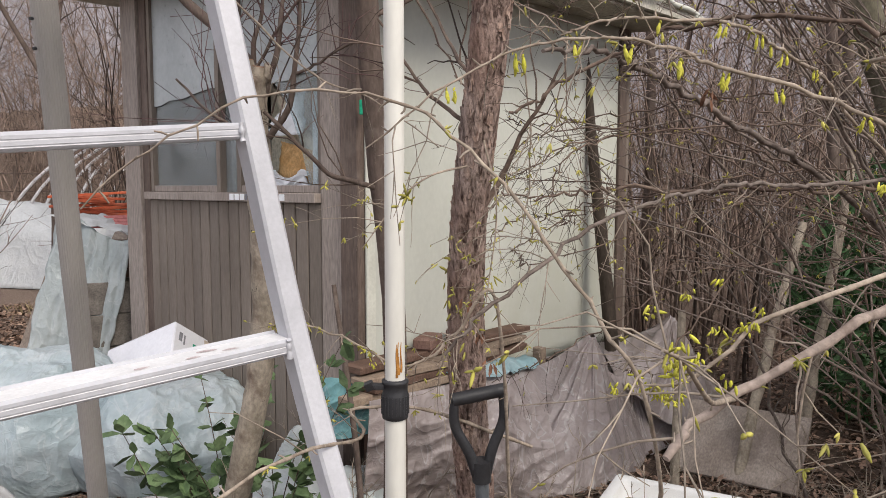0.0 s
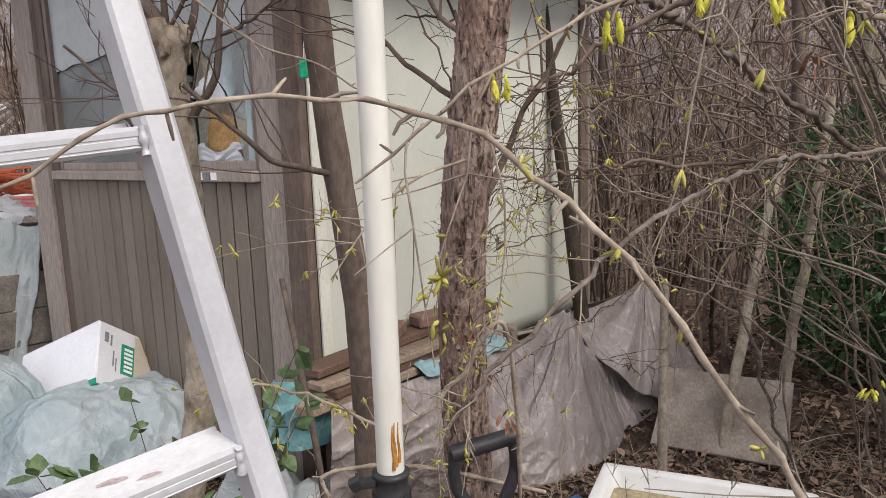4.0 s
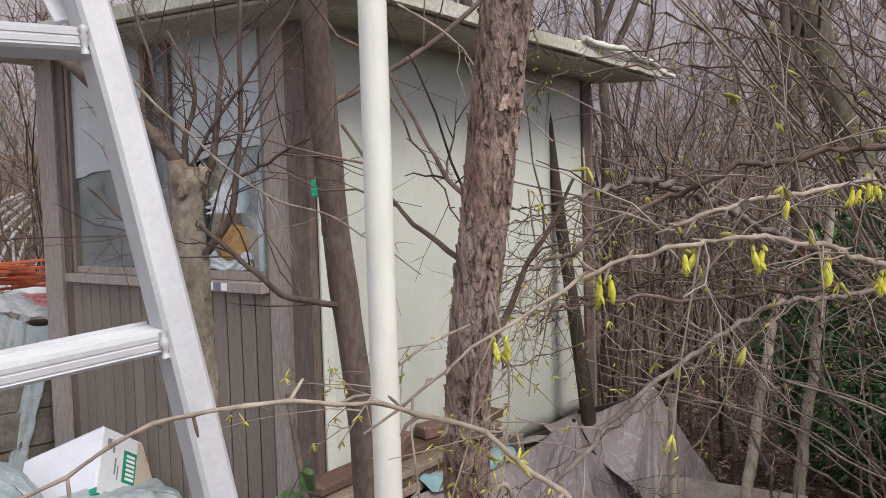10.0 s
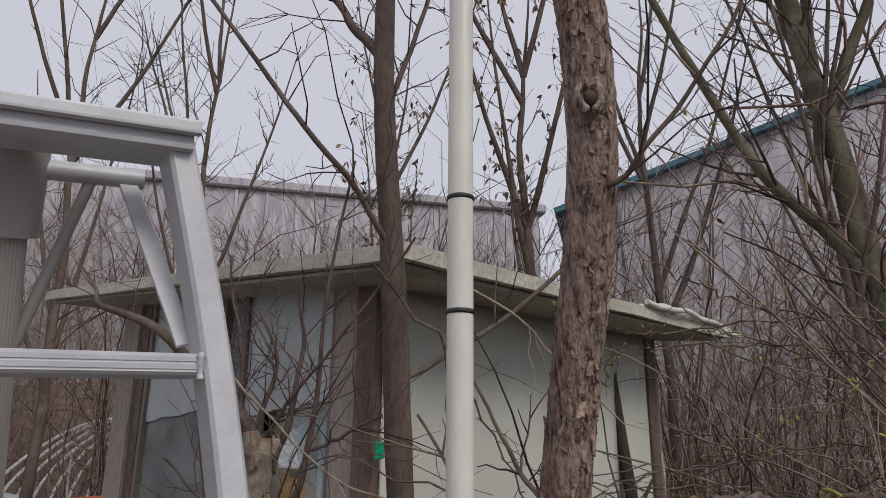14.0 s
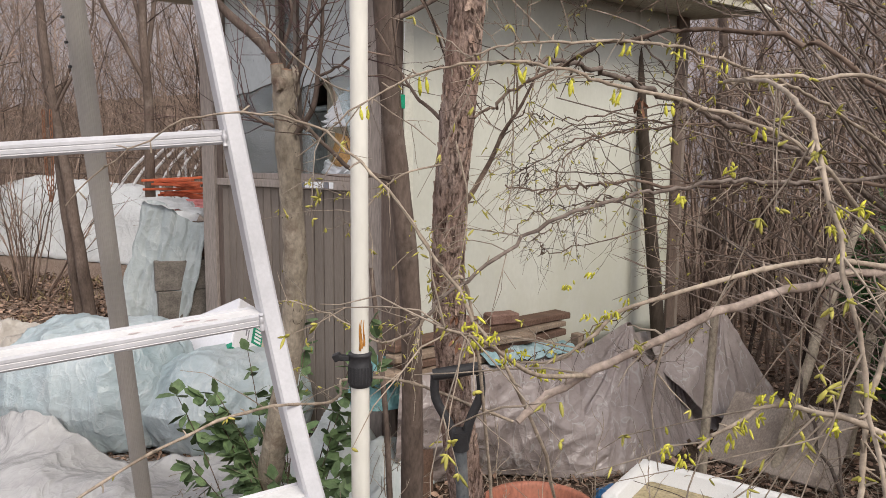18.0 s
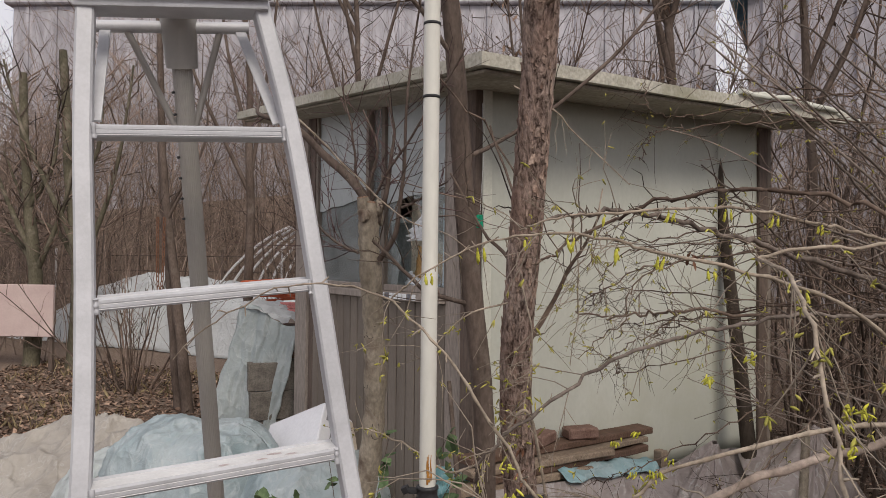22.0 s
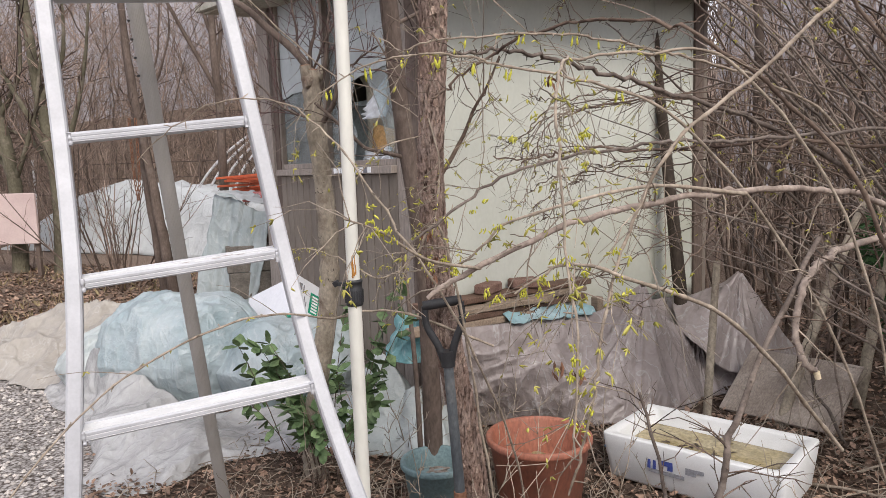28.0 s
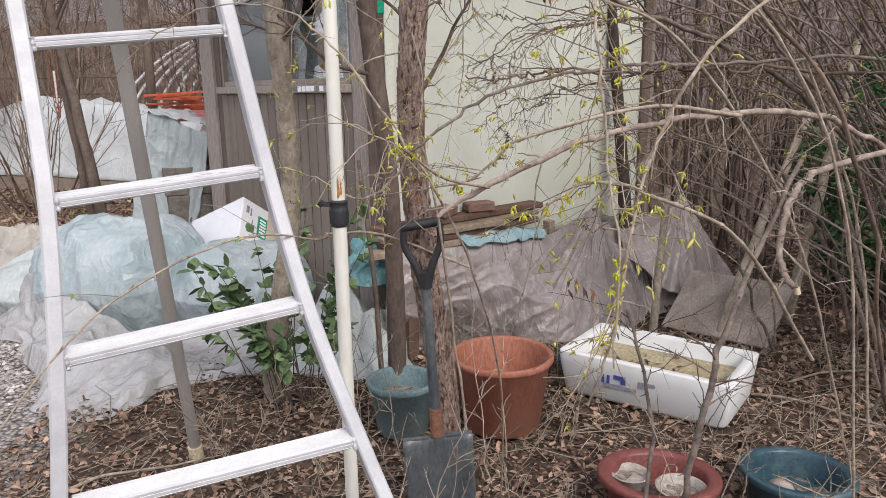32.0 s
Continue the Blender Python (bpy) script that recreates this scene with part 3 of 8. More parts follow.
def leaves(spots, rng, curl=0.25):
    """Bent leaf blades: each spot is (base, direction, normal, length, width)."""
    verts, faces = [], []
    for base, d, nrm, L, W in spots:
        base, d, nrm = (np.asarray(x, float) for x in (base, d, nrm))
        d = d / (np.linalg.norm(d) + 1e-9)
        nrm = nrm - d * (nrm @ d)
        nrm /= np.linalg.norm(nrm) + 1e-9
        s = np.cross(d, nrm)
        c = curl * rng.uniform(-0.4, 1.2)
        k = len(verts)
        e = rng.uniform(0.75, 1.2, 4)
        verts += [base, base + d * L * 0.4 + s * W * 0.5 * e[0] + nrm * L * c * 0.5, base + d * L * 0.45 + nrm * L * c * 0.1,
                  base + d * L * 0.4 - s * W * 0.5 * e[1] + nrm * L * c * 0.5, base + d * L * 0.8 + s * W * 0.3 * e[2] + nrm * L * c * 0.55,
                  base + d * L * 0.8 - s * W * 0.3 * e[3] + nrm * L * c * 0.5, base + d * L + nrm * L * c * rng.uniform(0, 1)]
        faces += [(k, k + 1, k + 2), (k, k + 2, k + 3), (k + 1, k + 4, k + 2), (k + 2, k + 5, k + 3), (k + 4, k + 6, k + 5, k + 2)]
    return verts, faces


def sheet(name, nx, ny, place, mat, parent=None, label="", thick=0.0015):
    """A cloth-like sheet: place(s, t) gives the point for s, t in 0..1."""
    verts = [place(i / (nx - 1), j / (ny - 1)) for j in range(ny) for i in range(nx)]
    faces = [(j * nx + i, j * nx + i + 1, (j + 1) * nx + i + 1, (j + 1) * nx + i) for j in range(ny - 1) for i in range(nx - 1)]
    me = mesh_data(name, verts, faces, mat)
    ob = part(name, me, mat, parent, label) if parent else new(name, me)
    if label and not parent:
        ob["label"] = label
    if thick:
        so = ob.modifiers.new("thickness", "SOLIDIFY")
        so.thickness = thick
    return ob


def folds(x, y, seed, size=1.0, sharp=1.0):
    """Ridged creases for sheets, roughly -0.5..1."""
    v = 0.0
    for k, (f, a) in enumerate(((3.0, 1.0), (6.0, 0.55), (13.0, 0.2))):
        nz = noise.noise(Vector((x * f / size + seed, y * f / size - seed * 0.7, k * 3.1)))
        v += a * (1 - abs(nz) * 2.2 * sharp)
    return v * 0.6


def spin(profile, sides=48, wave=0.0, oval=1.0):
    """A turned form from (radius, height) pairs."""
    verts, faces = [], []
    n = len(profile)
    for r, z in profile:
        for k in range(sides):
            a = 2 * math.pi * k / sides
            rr = r * (1 + wave * math.sin(3 * a + 1))
            verts.append((rr * math.cos(a), rr * math.sin(a) * oval, z))
    for i in range(n - 1):
        for k in range(sides):
            k2 = (k + 1) % sides
            faces.append((i * sides + k, i * sides + k2, (i + 1) * sides + k2, (i + 1) * sides + k))
    e = len(verts)
    verts += verts[:sides] + verts[(n - 1) * sides:n * sides]
    faces.append(tuple(range(e + sides - 1, e - 1, -1)))
    faces.append(tuple(range(e + sides, e + 2 * sides)))
    return verts, faces


def terrain(x, y):
    """Height of the ground: flat in the yard, rising to a slope behind and at the sides."""
    bank = min(1.0, max(0.0, (y - 11.2) / 4.0)) * min(1.0, max(0.0, (-x - 2.5) / 3.5))
    far = 2.2 * bank * bank * (3 - 2 * bank) + max(0.0, y - 5.5) * 0.03 + max(0.0, y - 11.0) * 0.12 + max(0.0, -x - 5.0) * 0.04
    lump = 0.02 * noise.noise(Vector((x * 0.9, y * 0.9, 4.0))) + 0.008 * noise.noise(Vector((x * 4, y * 4, 1.0)))
    return far + lump - 0.012


# ---- ground ----
def build_ground():
    xs = np.concatenate([np.linspace(-60, -8, 12)[:-1], np.linspace(-8, 6, 113), np.linspace(6, 60, 12)[1:]])
    ys = np.concatenate([np.linspace(-40, -3, 8)[:-1], np.linspace(-3, 10, 105), np.linspace(10, 80, 14)[1:]])
    nx, ny = len(xs), len(ys)
    verts = [(x, y, terrain(x, y)) for y in ys for x in xs]
    faces = [(j * nx + i, j * nx + i + 1, (j + 1) * nx + i + 1, (j + 1) * nx + i) for j in range(ny - 1) for i in range(nx - 1)]
    ob = new("ground", mesh_data("ground", verts, faces, GROUND))
    return tagged(ob, "earth strewn with brown leaves, pale gravel at one side", "ground", kind="structure")


build_ground()


def build_distance():
    """Wooded slope and pale warehouses behind the garden."""
    rng = np.random.default_rng(5)
    ob = thing("warehouse", "long pale grey warehouse far behind the shed", "building", (-7.0, 18.5, 0), 14)
    part("wall", box_bm(17, 6, 7.6, 0.03), FAR_WALL, ob)
    part("roof", box_bm(17.3, 6.3, 0.22, 0.03, (0, 0, 7.602)), FAR_WALL, ob, "grey flat roof edge")
    for i in range(24):
        part("panel_rib", box_bm(0.06, 0.05, 7.55, 0.0, (-8.1 + i * 0.7, -3.027, 0)), FAR_WALL, ob)
    ob = thing("gabled_warehouse", "pale grey gabled warehouse with a teal roof edge", "building", (11.5, 17.2, 0), -12)
    bm = bmesh.new()
    lo, hi, w, d = 6.65, 9.75, 17.0, 9.0
    outline = [(-w / 2, 0), (w / 2, 0), (w / 2, lo), (0.5, hi), (-w / 2, lo)]
    front = [bm.verts.new((x, -d / 2, z)) for x, z in outline]
    back = [bm.verts.new((x, d / 2, z)) for x, z in outline]
    bm.faces.new(front)
    bm.faces.new(back[::-1])
    for i in range(5):
        j = (i + 1) % 5
        bm.faces.new((front[j], front[i], back[i], back[j]))
    part("wall", bm, FAR_WALL, ob)
    for a, b in (((-w / 2 - 0.3, lo - 0.1), (0.5, hi + 0.06)), ((0.5, hi + 0.06), (w / 2 + 0.3, lo - 0.1))):
        part("roof", beam_bm((a[0], 0, a[1]), (b[0], 0, b[1]), (0, 1, 0), d + 0.5, 0.12, 0.01), FAR_TEAL, ob, "teal metal roof edge")
    for i in range(22):
        part("panel_rib", box_bm(0.06, 0.05, lo - 0.05, 0.0, (-8.2 + i * 0.78, -d / 2 - 0.027, 0)), FAR_WALL, ob)


build_distance()

# ---- the shed: its corner faces the yard ----
SHED = pose(-0.328, 2.83, 0, 0, 0, -40.28)


def roof_z(u, v):
    """Underside of the pitched roof slab."""
    return 2.187 - 0.093 * (u - 0.0) + 0.036 * v


def build_shed():
    ob = new("garden_shed")
    ob.matrix_world = SHED
    tagged(ob, "brown and cream garden shed with a broken window", "shed")
    LF, LS = 1.967, 2.02

    def slab(name, u0, u1, v0, v1, z0, z1, mat, label="", bevel=0.003, parent=ob):
        return part(name, box_bm(u1 - u0, v1 - v0, z1 - z0, bevel, ((u0 + u1) / 2, (v0 + v1) / 2, z0)), mat, parent, label)

    def topped(name, u0, u1, v0, v1, z0, mat, label=""):
        bm = box_bm(u1 - u0, v1 - v0, 1.0, 0, ((u0 + u1) / 2, (v0 + v1) / 2, z0))
        for vert in bm.verts:
            if vert.co.z > z0 + 0.5:
                vert.co.z = roof_z(vert.co.x, vert.co.y) - 0.002
        bmesh.ops.bevel(bm, geom=bm.edges[:], offset=0.003, segments=1, affect="EDGES")
        return part(name, bm, mat, ob, label)

    # front: posts, sill, boards, window
    topped("corner_post", -0.104, -0.002, -0.03, 0.05, 0.0, BOARD_DARK, "dark brown corner post")
    topped("front_post", -0.238, -0.106, -0.018, 0.06, 0.0, BOARD_LIGHT, "faded brown post")
    topped("front_post", -1.967, -1.79, -0.03, 0.06, 0.0, BOARD_LIGHT, "faded brown end post")
    topped("door_jamb", -1.788, -1.715, -0.012, 0.05, 0.0, BOARD_DARK, "dark brown jamb")
    sill = slab("window_sill", -1.714, -0.24, -0.05, 0.05, 1.245, 1.285, BOARD_LIGHT, "greyish sill")
    n, w = 17, (1.714 - 0.24) / 17
    for i in range(n):
        a = -1.714 + i * w
        slab("board", a + 0.0035, a + w - 0.0035, -0.016, 0.01, 0.02, 1.244, BOARD_BROWN, bevel=0.004)
    slab("board_backing", -1.714, -0.24, 0.011, 0.03, 0.02, 1.244, BOARD_DARK)
    rng = np.random.default_rng(3)
    for i in range(10):
        slab("sill_tag", -0.86 + i * 0.043, -0.86 + i * 0.043 + 0.034, -0.0535, -0.051, 1.252, 1.28, PAPER_WHITE if i % 5 != 3 else GREY_PRINT, "small white tag", bevel=0.0, parent=sill)
    win = new("window")
    win.parent = ob
    win["label"] = "two hazy panes over clear dusty ones, one broken"
    top = 2.17
    for a, b in ((-1.714, -1.684), (-1.045, -1.012), (-0.87, -0.835), (-0.268, -0.24)):
        bm = box_bm(b - a, 0.05, 1.0, 0, ((a + b) / 2, 0.02, 1.286))
        for vert in bm.verts:
            if vert.co.z > 1.8:
                vert.co.z = roof_z(vert.co.x, vert.co.y) - 0.002
        part("frame", bm, BOARD_BROWN, win)
    for a, b in ((-1.684, -1.045), (-0.835, -0.268)):
        part("frame", box_bm(b - a, 0.045, 0.032, 0.002, ((a + b) / 2, 0.02, 1.286)), BOARD_LIGHT, win)
        bm = box_bm(b - a, 0.004, 1.0, 0, ((a + b) / 2, 0.014, 1.74))
        bmesh.ops.subdivide_edges(bm, edges=[e for e in bm.edges if abs(e.verts[0].co.x - e.verts[1].co.x) > 0.1], cuts=7)
        for vert in bm.verts:
            if vert.co.z > 2.2:
                vert.co.z = roof_z(vert.co.x, vert.co.y) - 0.004
            else:
                vert.co.z += 0.05 * (vert.co.x - a) / (b - a) + 0.02 * noise.noise(Vector((vert.co.x * 9, 3, 1)))
        part("pane", bm, FILM, win, "hazy blue-white pane")
    bm = box_bm(0.142, 0.006, 1.0, 0, (-0.941, 0.03, 1.286))
    for vert in bm.verts:
        if vert.co.z > 1.8:
            vert.co.z = roof_z(vert.co.x, vert.co.y) - 0.004
    part("pane", bm, PANE, win, "narrow dusty pane")
    part("pane", box_bm(0.639, 0.004, 0.5, 0, (-1.3645, 0.024, 1.318)), PANE, win, "clear dusty pane")
    # broken pane: shards left along the frame
    bm = bmesh.new()
    shard = [(-0.835, 1.318), (-0.74, 1.318), (-0.7, 1.46), (-0.765, 1.58), (-0.69, 1.79), (-0.835, 1.79)]
    for pts in (shard, [(-0.268, 1.318), (-0.268, 1.79), (-0.62, 1.79), (-0.5, 1.66), (-0.42, 1.5), (-0.36, 1.318)]):
        vs = [bm.verts.new((x, 0.02, z)) for x, z in pts]
        f = bm.faces.new(vs)
        r = bmesh.ops.extrude_face_region(bm, geom=[f])
        bmesh.ops.translate(bm, verts=[g for g in r["geom"] if isinstance(g, bmesh.types.BMVert)], vec=(0, 0.004, 0))
    part("pane", bm, PANE, win, "broken pane with jagged shards")
    for o in win.children:
        if o.type == "MESH" and o.data.materials[0] is PANE:
            o.visible_shadow = False
    # side: cream panels with battens
    joints = [0.0, 1.64, LS]
    for i in range(2):
        a, b = joints[i], joints[i + 1]
        bm = box_bm(0.03, b - a - 0.002, 1.0, 0, (-0.018, (a + b) / 2, 0.4))
        for vert in bm.verts:
            if vert.co.z > 1.2:
                vert.co.z = roof_z(vert.co.x, vert.co.y) - 0.002
        bmesh.ops.subdivide_edges(bm, edges=bm.edges[:], cuts=22, use_grid_fill=True)
        for vert in bm.verts:
            if vert.co.x > -0.01:
                vert.co.x += 0.006 * noise.noise(Vector((0.3, vert.co.y * 1.7, vert.co.z * 1.1))) + (0.012 * math.exp(-((vert.co.y - 1.58) / 0.09) ** 2) if i == 0 else 0)
        part("wall_panel", bm, CREAM, ob, smooth=True)
    topped("corner_trim", 0.001, 0.014, 0.003, 0.05, 0.5, CREAM_EDGE, "whitish corner strip")
    topped("end_post", -0.06, 0.012, LS + 0.002, LS + 0.09, 0.0, BOARD_DARK, "dark brown end post")
    slab("base_beam", -0.06, -0.004, 0.053, LS, 0.0, 0.395, BOARD_DARK, "dark base boards")
    slab("panel_foot", 0.0, 0.01, 0.06, 1.0, 0.555, 0.575, PLANK_DARK)
    # back, left side, floor and inside lining
    topped("back_wall", -LF, 0.0, LS + 0.095, LS + 0.14, 0.0, BOARD_BROWN)
    topped("left_wall", -LF - 0.04, -LF - 0.002, 0.0, LS + 0.09, 0.0, BOARD_BROWN)
    topped("lining", -LF + 0.01, -0.08, 1.25, 1.28, 0.1, INSIDE, "dim pale lining inside")
    slab("inner_board", -0.83, -0.245, 0.16, 0.175, 1.26, 1.98, TAN_BOARD, "tan board behind the broken pane")
    slab("inner_strip", -0.44, -0.405, 0.1, 0.115, 1.3, 1.72, PAPER_WHITE, "white frame strip behind the broken pane")
    part("inner_lath", beam_bm((-0.8, 0.12, 1.8), (-0.36, 0.12, 1.42), (0, 1, 0), 0.02, 0.045, 0.002), TAN_BOARD, ob, "slanting tan lath")
    slab("shed_floor", -LF + 0.01, -0.07, 0.07, 1.24, 0.05, 0.09, PLANK_DARK)
    # roof slab
    bm = box_bm(2.78, 2.56, 0.05, 0, (-0.99, 0.98, 0))
    for vert in bm.verts:
        vert.co.z += roof_z(vert.co.x, vert.co.y)
    bmesh.ops.subdivide_edges(bm, edges=bm.edges[:], cuts=10, use_grid_fill=True)
    for vert in bm.verts:
        vert.co.z += 0.007 * noise.noise(Vector((vert.co.x * 5, vert.co.y * 5, 2)))
        k = 0.01 * noise.noise(Vector((vert.co.x * 6, vert.co.y * 6, 7)))
        if vert.co.x > 0.39:
            vert.co.x += k
        if vert.co.y < -0.29:
            vert.co.y += k
    part("roof", bm, ROOF_GREY, ob, "weathered grey roof slab with stained edge")
    bm = box_bm(2.70, 2.48, 0.012, 0, (-0.99, 0.98, -0.016))
    for vert in bm.verts:
        vert.co.z += roof_z(vert.co.x, vert.co.y)
    part("soffit", bm, SOFFIT, ob, "stained beige soffit")
    # rolled, frayed roof cover at the far end
    v, f = sweep([(wobble(smooth_path([(0.4, 1.25, roof_z(0.4, 1.25) + 0.07), (0.43, 1.7, roof_z(0.4, 1.7) + 0.06), (0.4, 2.3, roof_z(0.4, 2.3) + 0.05)], 20), 0.012, rng), np.full(21, 0.014)),
                  (wobble(smooth_path([(0.38, 1.2, roof_z(0.4, 1.2) + 0.065), (0.36, 1.8, roof_z(0.4, 1.8) + 0.09), (0.42, 2.32, roof_z(0.4, 2.3) + 0.02)], 20), 0.012, rng), np.full(21, 0.012))], 6)
    part("roof_cover_roll", mesh_data("roof_cover_roll", v, f, CREAM_EDGE), CREAM_EDGE, ob, "frayed pale roll of roof cover")
    return ob


TAN_BOARD = surface("tan_fibreboard", (0.56, 0.48, 0.37), (0.68, 0.6, 0.48), 4, 0.8, 0, 70, 0.08, (0.42, 0.33, 0.25))
build_shed()


def shed_point(u, v, z):
    return SHED @ Vector((u, v, z))


def build_shed_contents():
    ob = new("wrapping_paper")
    ob.matrix_world = SHED @ pose(-0.6, 0.1, 1.38)
    tagged(ob, "crumpled brown and white paper behind the broken pane", "paper")
    sheet("brown_sheet", 14, 14, lambda s, t: (-0.14 + 0.28 * s + 0.05 * t, 0.03 * folds(s, t, 2), -0.06 + 0.2 * t * (1 - 0.3 * s)), PAPER_BROWN, ob)
    sheet("white_sheet", 14, 14, lambda s, t: (-0.16 + 0.3 * s, -0.03 + 0.03 * folds(s, t, 5), -0.08 + 0.07 * t + 0.02 * math.sin(s * 9)), PAPER_WHITE, ob)
    sheet("white_sheet", 14, 14, lambda s, t: (-0.1 + 0.24 * s, -0.05 + 0.04 * folds(s, t, 8), 0.16 + 0.2 * t * (0.4 + 0.6 * s)), PAPER_WHITE, ob)
    ob = new("shelf_board")
    ob.matrix_world = SHED @ pose(-0.9, 0.45, 1.24)
    tagged(ob, "pale shelf board inside the shed window", "shelf")
    part("board", box_bm(1.5, 0.5, 0.03, 0.003), INSIDE, ob)
    for x in (-0.6, 0.6):
        part("leg", box_bm(0.05, 0.05, 1.15, 0.003, (x, 0.1, -1.15)), BOARD_DARK, ob)
    ob = new("storage_box")
    ob.matrix_world = SHED @ pose(-1.35, 0.5, 1.271)
    tagged(ob, "pale grey box standing behind the dusty pane", "box")
    part("body", box_bm(0.36, 0.25, 0.4, 0.01), INSIDE, ob)
    part("lid", box_bm(0.38, 0.27, 0.03, 0.01, (0, 0, 0.401)), PAPER_WHITE, ob)


build_shed_contents()


# ---- tripod ladder ----
RAIL_R = [(-0.388, 1.085, 1.94), (-0.326, 1.113, 1.678), (-0.262, 1.104, 1.386), (-0.196, 1.088, 1.08), (-0.106, 1.045, 0.785), (0.017, 1.0, 0.49), (0.15, 0.955, 0.2), (0.245, 0.925, 0.0)]
RAIL_L = [(-0.618, 0.945, 1.918), (-0.6, 0.925, 1.66), (-0.556, 0.89, 1.352), (-0.512, 0.84, 1.048), (-0.495, 0.785, 0.742), (-0.505, 0.745, 0.43), (-0.53, 0.71, 0.13), (-0.545, 0.7, 0.0)]


def build_ladder():
    ob = thing("tripod_ladder", "aluminium tripod orchard ladder standing on the leaf litter", "ladder", (-0.3, 1.0, 0))
    inv = ob.matrix_world.inverted()
    r_dir, n_dir = Vector((0.79, 0.61, 0.06)).normalized(), Vector((0.61, -0.79, 0.0)).normalized()

    def rail(pts, side):
        bm = bmesh.new()
        path = smooth_path(pts, 56)
        rings = []
        half_w, deep, c = 0.0158, 0.046, 0.004
        prof = [(-half_w + c, 0), (half_w - c, 0), (half_w, -c), (half_w, -deep + c), (half_w - c, -deep), (-half_w + c, -deep), (-half_w, -deep + c), (-half_w, -c)]
        for p in path:
            ctr = Vector(p) + r_dir * side * (half_w + 0.002)
            rings.append([bm.verts.new(inv @ (ctr + r_dir * a + n_dir * (b + 0.004))) for a, b in prof])
        for a, b in zip(rings, rings[1:]):
            for k in range(8):
                bm.faces.new((a[k], a[(k + 1) % 8], b[(k + 1) % 8], b[k]))
        bm.faces.new(rings[0][::-1])
        bm.faces.new(rings[-1])
        bmesh.ops.recalc_face_normals(bm, faces=bm.faces[:])
        rl = part("rail", bm, ALU, ob, "white-weathered aluminium side rail")
        foot = Vector(path[-1]) + r_dir * side * half_w - n_dir * 0.027
        part("foot", box_bm(0.056, 0.075, 0.035, 0.006, tuple(inv @ (foot - Vector((0, 0, 0.008))))), BLACK, rl, "black rubber foot")
        return rl

    rail(RAIL_R, 1)
    rail(RAIL_L, -1)
    rng = np.random.default_rng(12)
    for i in range(1, 7):
        a, b = Vector(RAIL_L[i]), Vector(RAIL_R[i])
        d = (b - a).normalized()
        a, b = a - d * 0.002, b + d * 0.002
        # tread: a bar with grooves along its front
        bm = bmesh.new()
        up = Vector((0, 0, 1))
        nn = d.cross(up).normalized()
        if nn.dot(n_dir) < 0:
            nn = -nn
        up = nn.cross(d)
        if up.z < 0:
            up = -up
        W, H = 0.056, 0.0225
        prof = [(-W, 0.004), (-W + 0.004, 0), (-0.004, 0), (0, -0.004), (0, -0.0085), (-0.0011, -0.009), (-0.0011, -0.0105), (0, -0.011), (0, -0.0165), (-0.0011, -0.017), (-0.0011, -0.0185), (0, -0.019), (0, -H + 0.003), (-0.003, -H), (-W + 0.003, -H), (-W, -H + 0.003)]
        steps = 9
        rings = []
        for k in range(steps):
            c = a.lerp(b, k / (steps - 1))
            rings.append([bm.verts.new(inv @ (c + nn * x + up * (z + 0.0135))) for x, z in prof])
        for q0, q1 in zip(rings, rings[1:]):
            for k in range(len(prof)):
                bm.faces.new((q0[k], q0[(k + 1) % len(prof)], q1[(k + 1) % len(prof)], q1[k]))
        bm.faces.new(rings[0][::-1])
        bm.faces.new(rings[-1])
        bmesh.ops.recalc_face_normals(bm, faces=bm.faces[:])
        rung = part("rung", bm, ALU, ob, "grooved flat tread")
        rung.data.materials.append(ALU_TOP_LIT)
        # faces turned up take the aluminium with top light in its colour
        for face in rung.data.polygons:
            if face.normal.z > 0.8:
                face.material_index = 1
        for p, sgn in ((a, 1), (b, -1)):
            bead = []
            for k in range(9):
                s = k / 8
                z = 0.0135 - 0.027 * s
                bead.append(inv @ (p + d * sgn * 0.003 + nn * (0.0005 + 0.0012 * rng.normal()) + up * z))
            v, f = sweep([(bead, 0.0042 * (1 + 0.25 * rng.normal(0, 1, 9)).clip(0.6, 1.5))], 7)
            part("weld", mesh_data("weld", v, f, ALU), ALU, rung, "lumpy weld bead")
        if i == 3:
            for _ in range(5):
                c = a.lerp(b, rng.uniform(0.45, 0.92)) + nn * rng.uniform(-0.045, -0.012) + up * 0.01402
                vs = [inv @ (c + d * 0.011 * math.cos(w) * rng.uniform(0.6, 1.4) + nn * 0.005 * math.sin(w) * rng.uniform(0.6, 1.4)) for w in np.linspace(0, 2 * math.pi, 9)[:-1]]
                part("stain", mesh_data("stain", vs, [tuple(range(8))], STAIN), STAIN, rung, "faint reddish stain")
    # top plate, rear bar, gusset, struts, braces
    tl, tr = Vector(RAIL_L[0]), Vector(RAIL_R[0])
    d = (tr - tl).normalized()
    a, b = tl - d * 0.036, tr + d * 0.036
    part("top_plate", beam_bm(inv @ (a - n_dir * 0.02 + Vector((0, 0, -0.018))), inv @ (b - n_dir * 0.02 + Vector((0, 0, -0.018))), n_dir, 0.07, 0.022, 0.004), ALU, ob, "deep top plate")
    part("top_lip", beam_bm(inv @ (a + n_dir * 0.022 + Vector((0, 0, -0.006))), inv @ (b + n_dir * 0.022 + Vector((0, 0, -0.006))), n_dir, 0.012, 0.016, 0.003), ALU, ob)
    back = -n_dir * 0.105 + Vector((0, 0, -0.03))
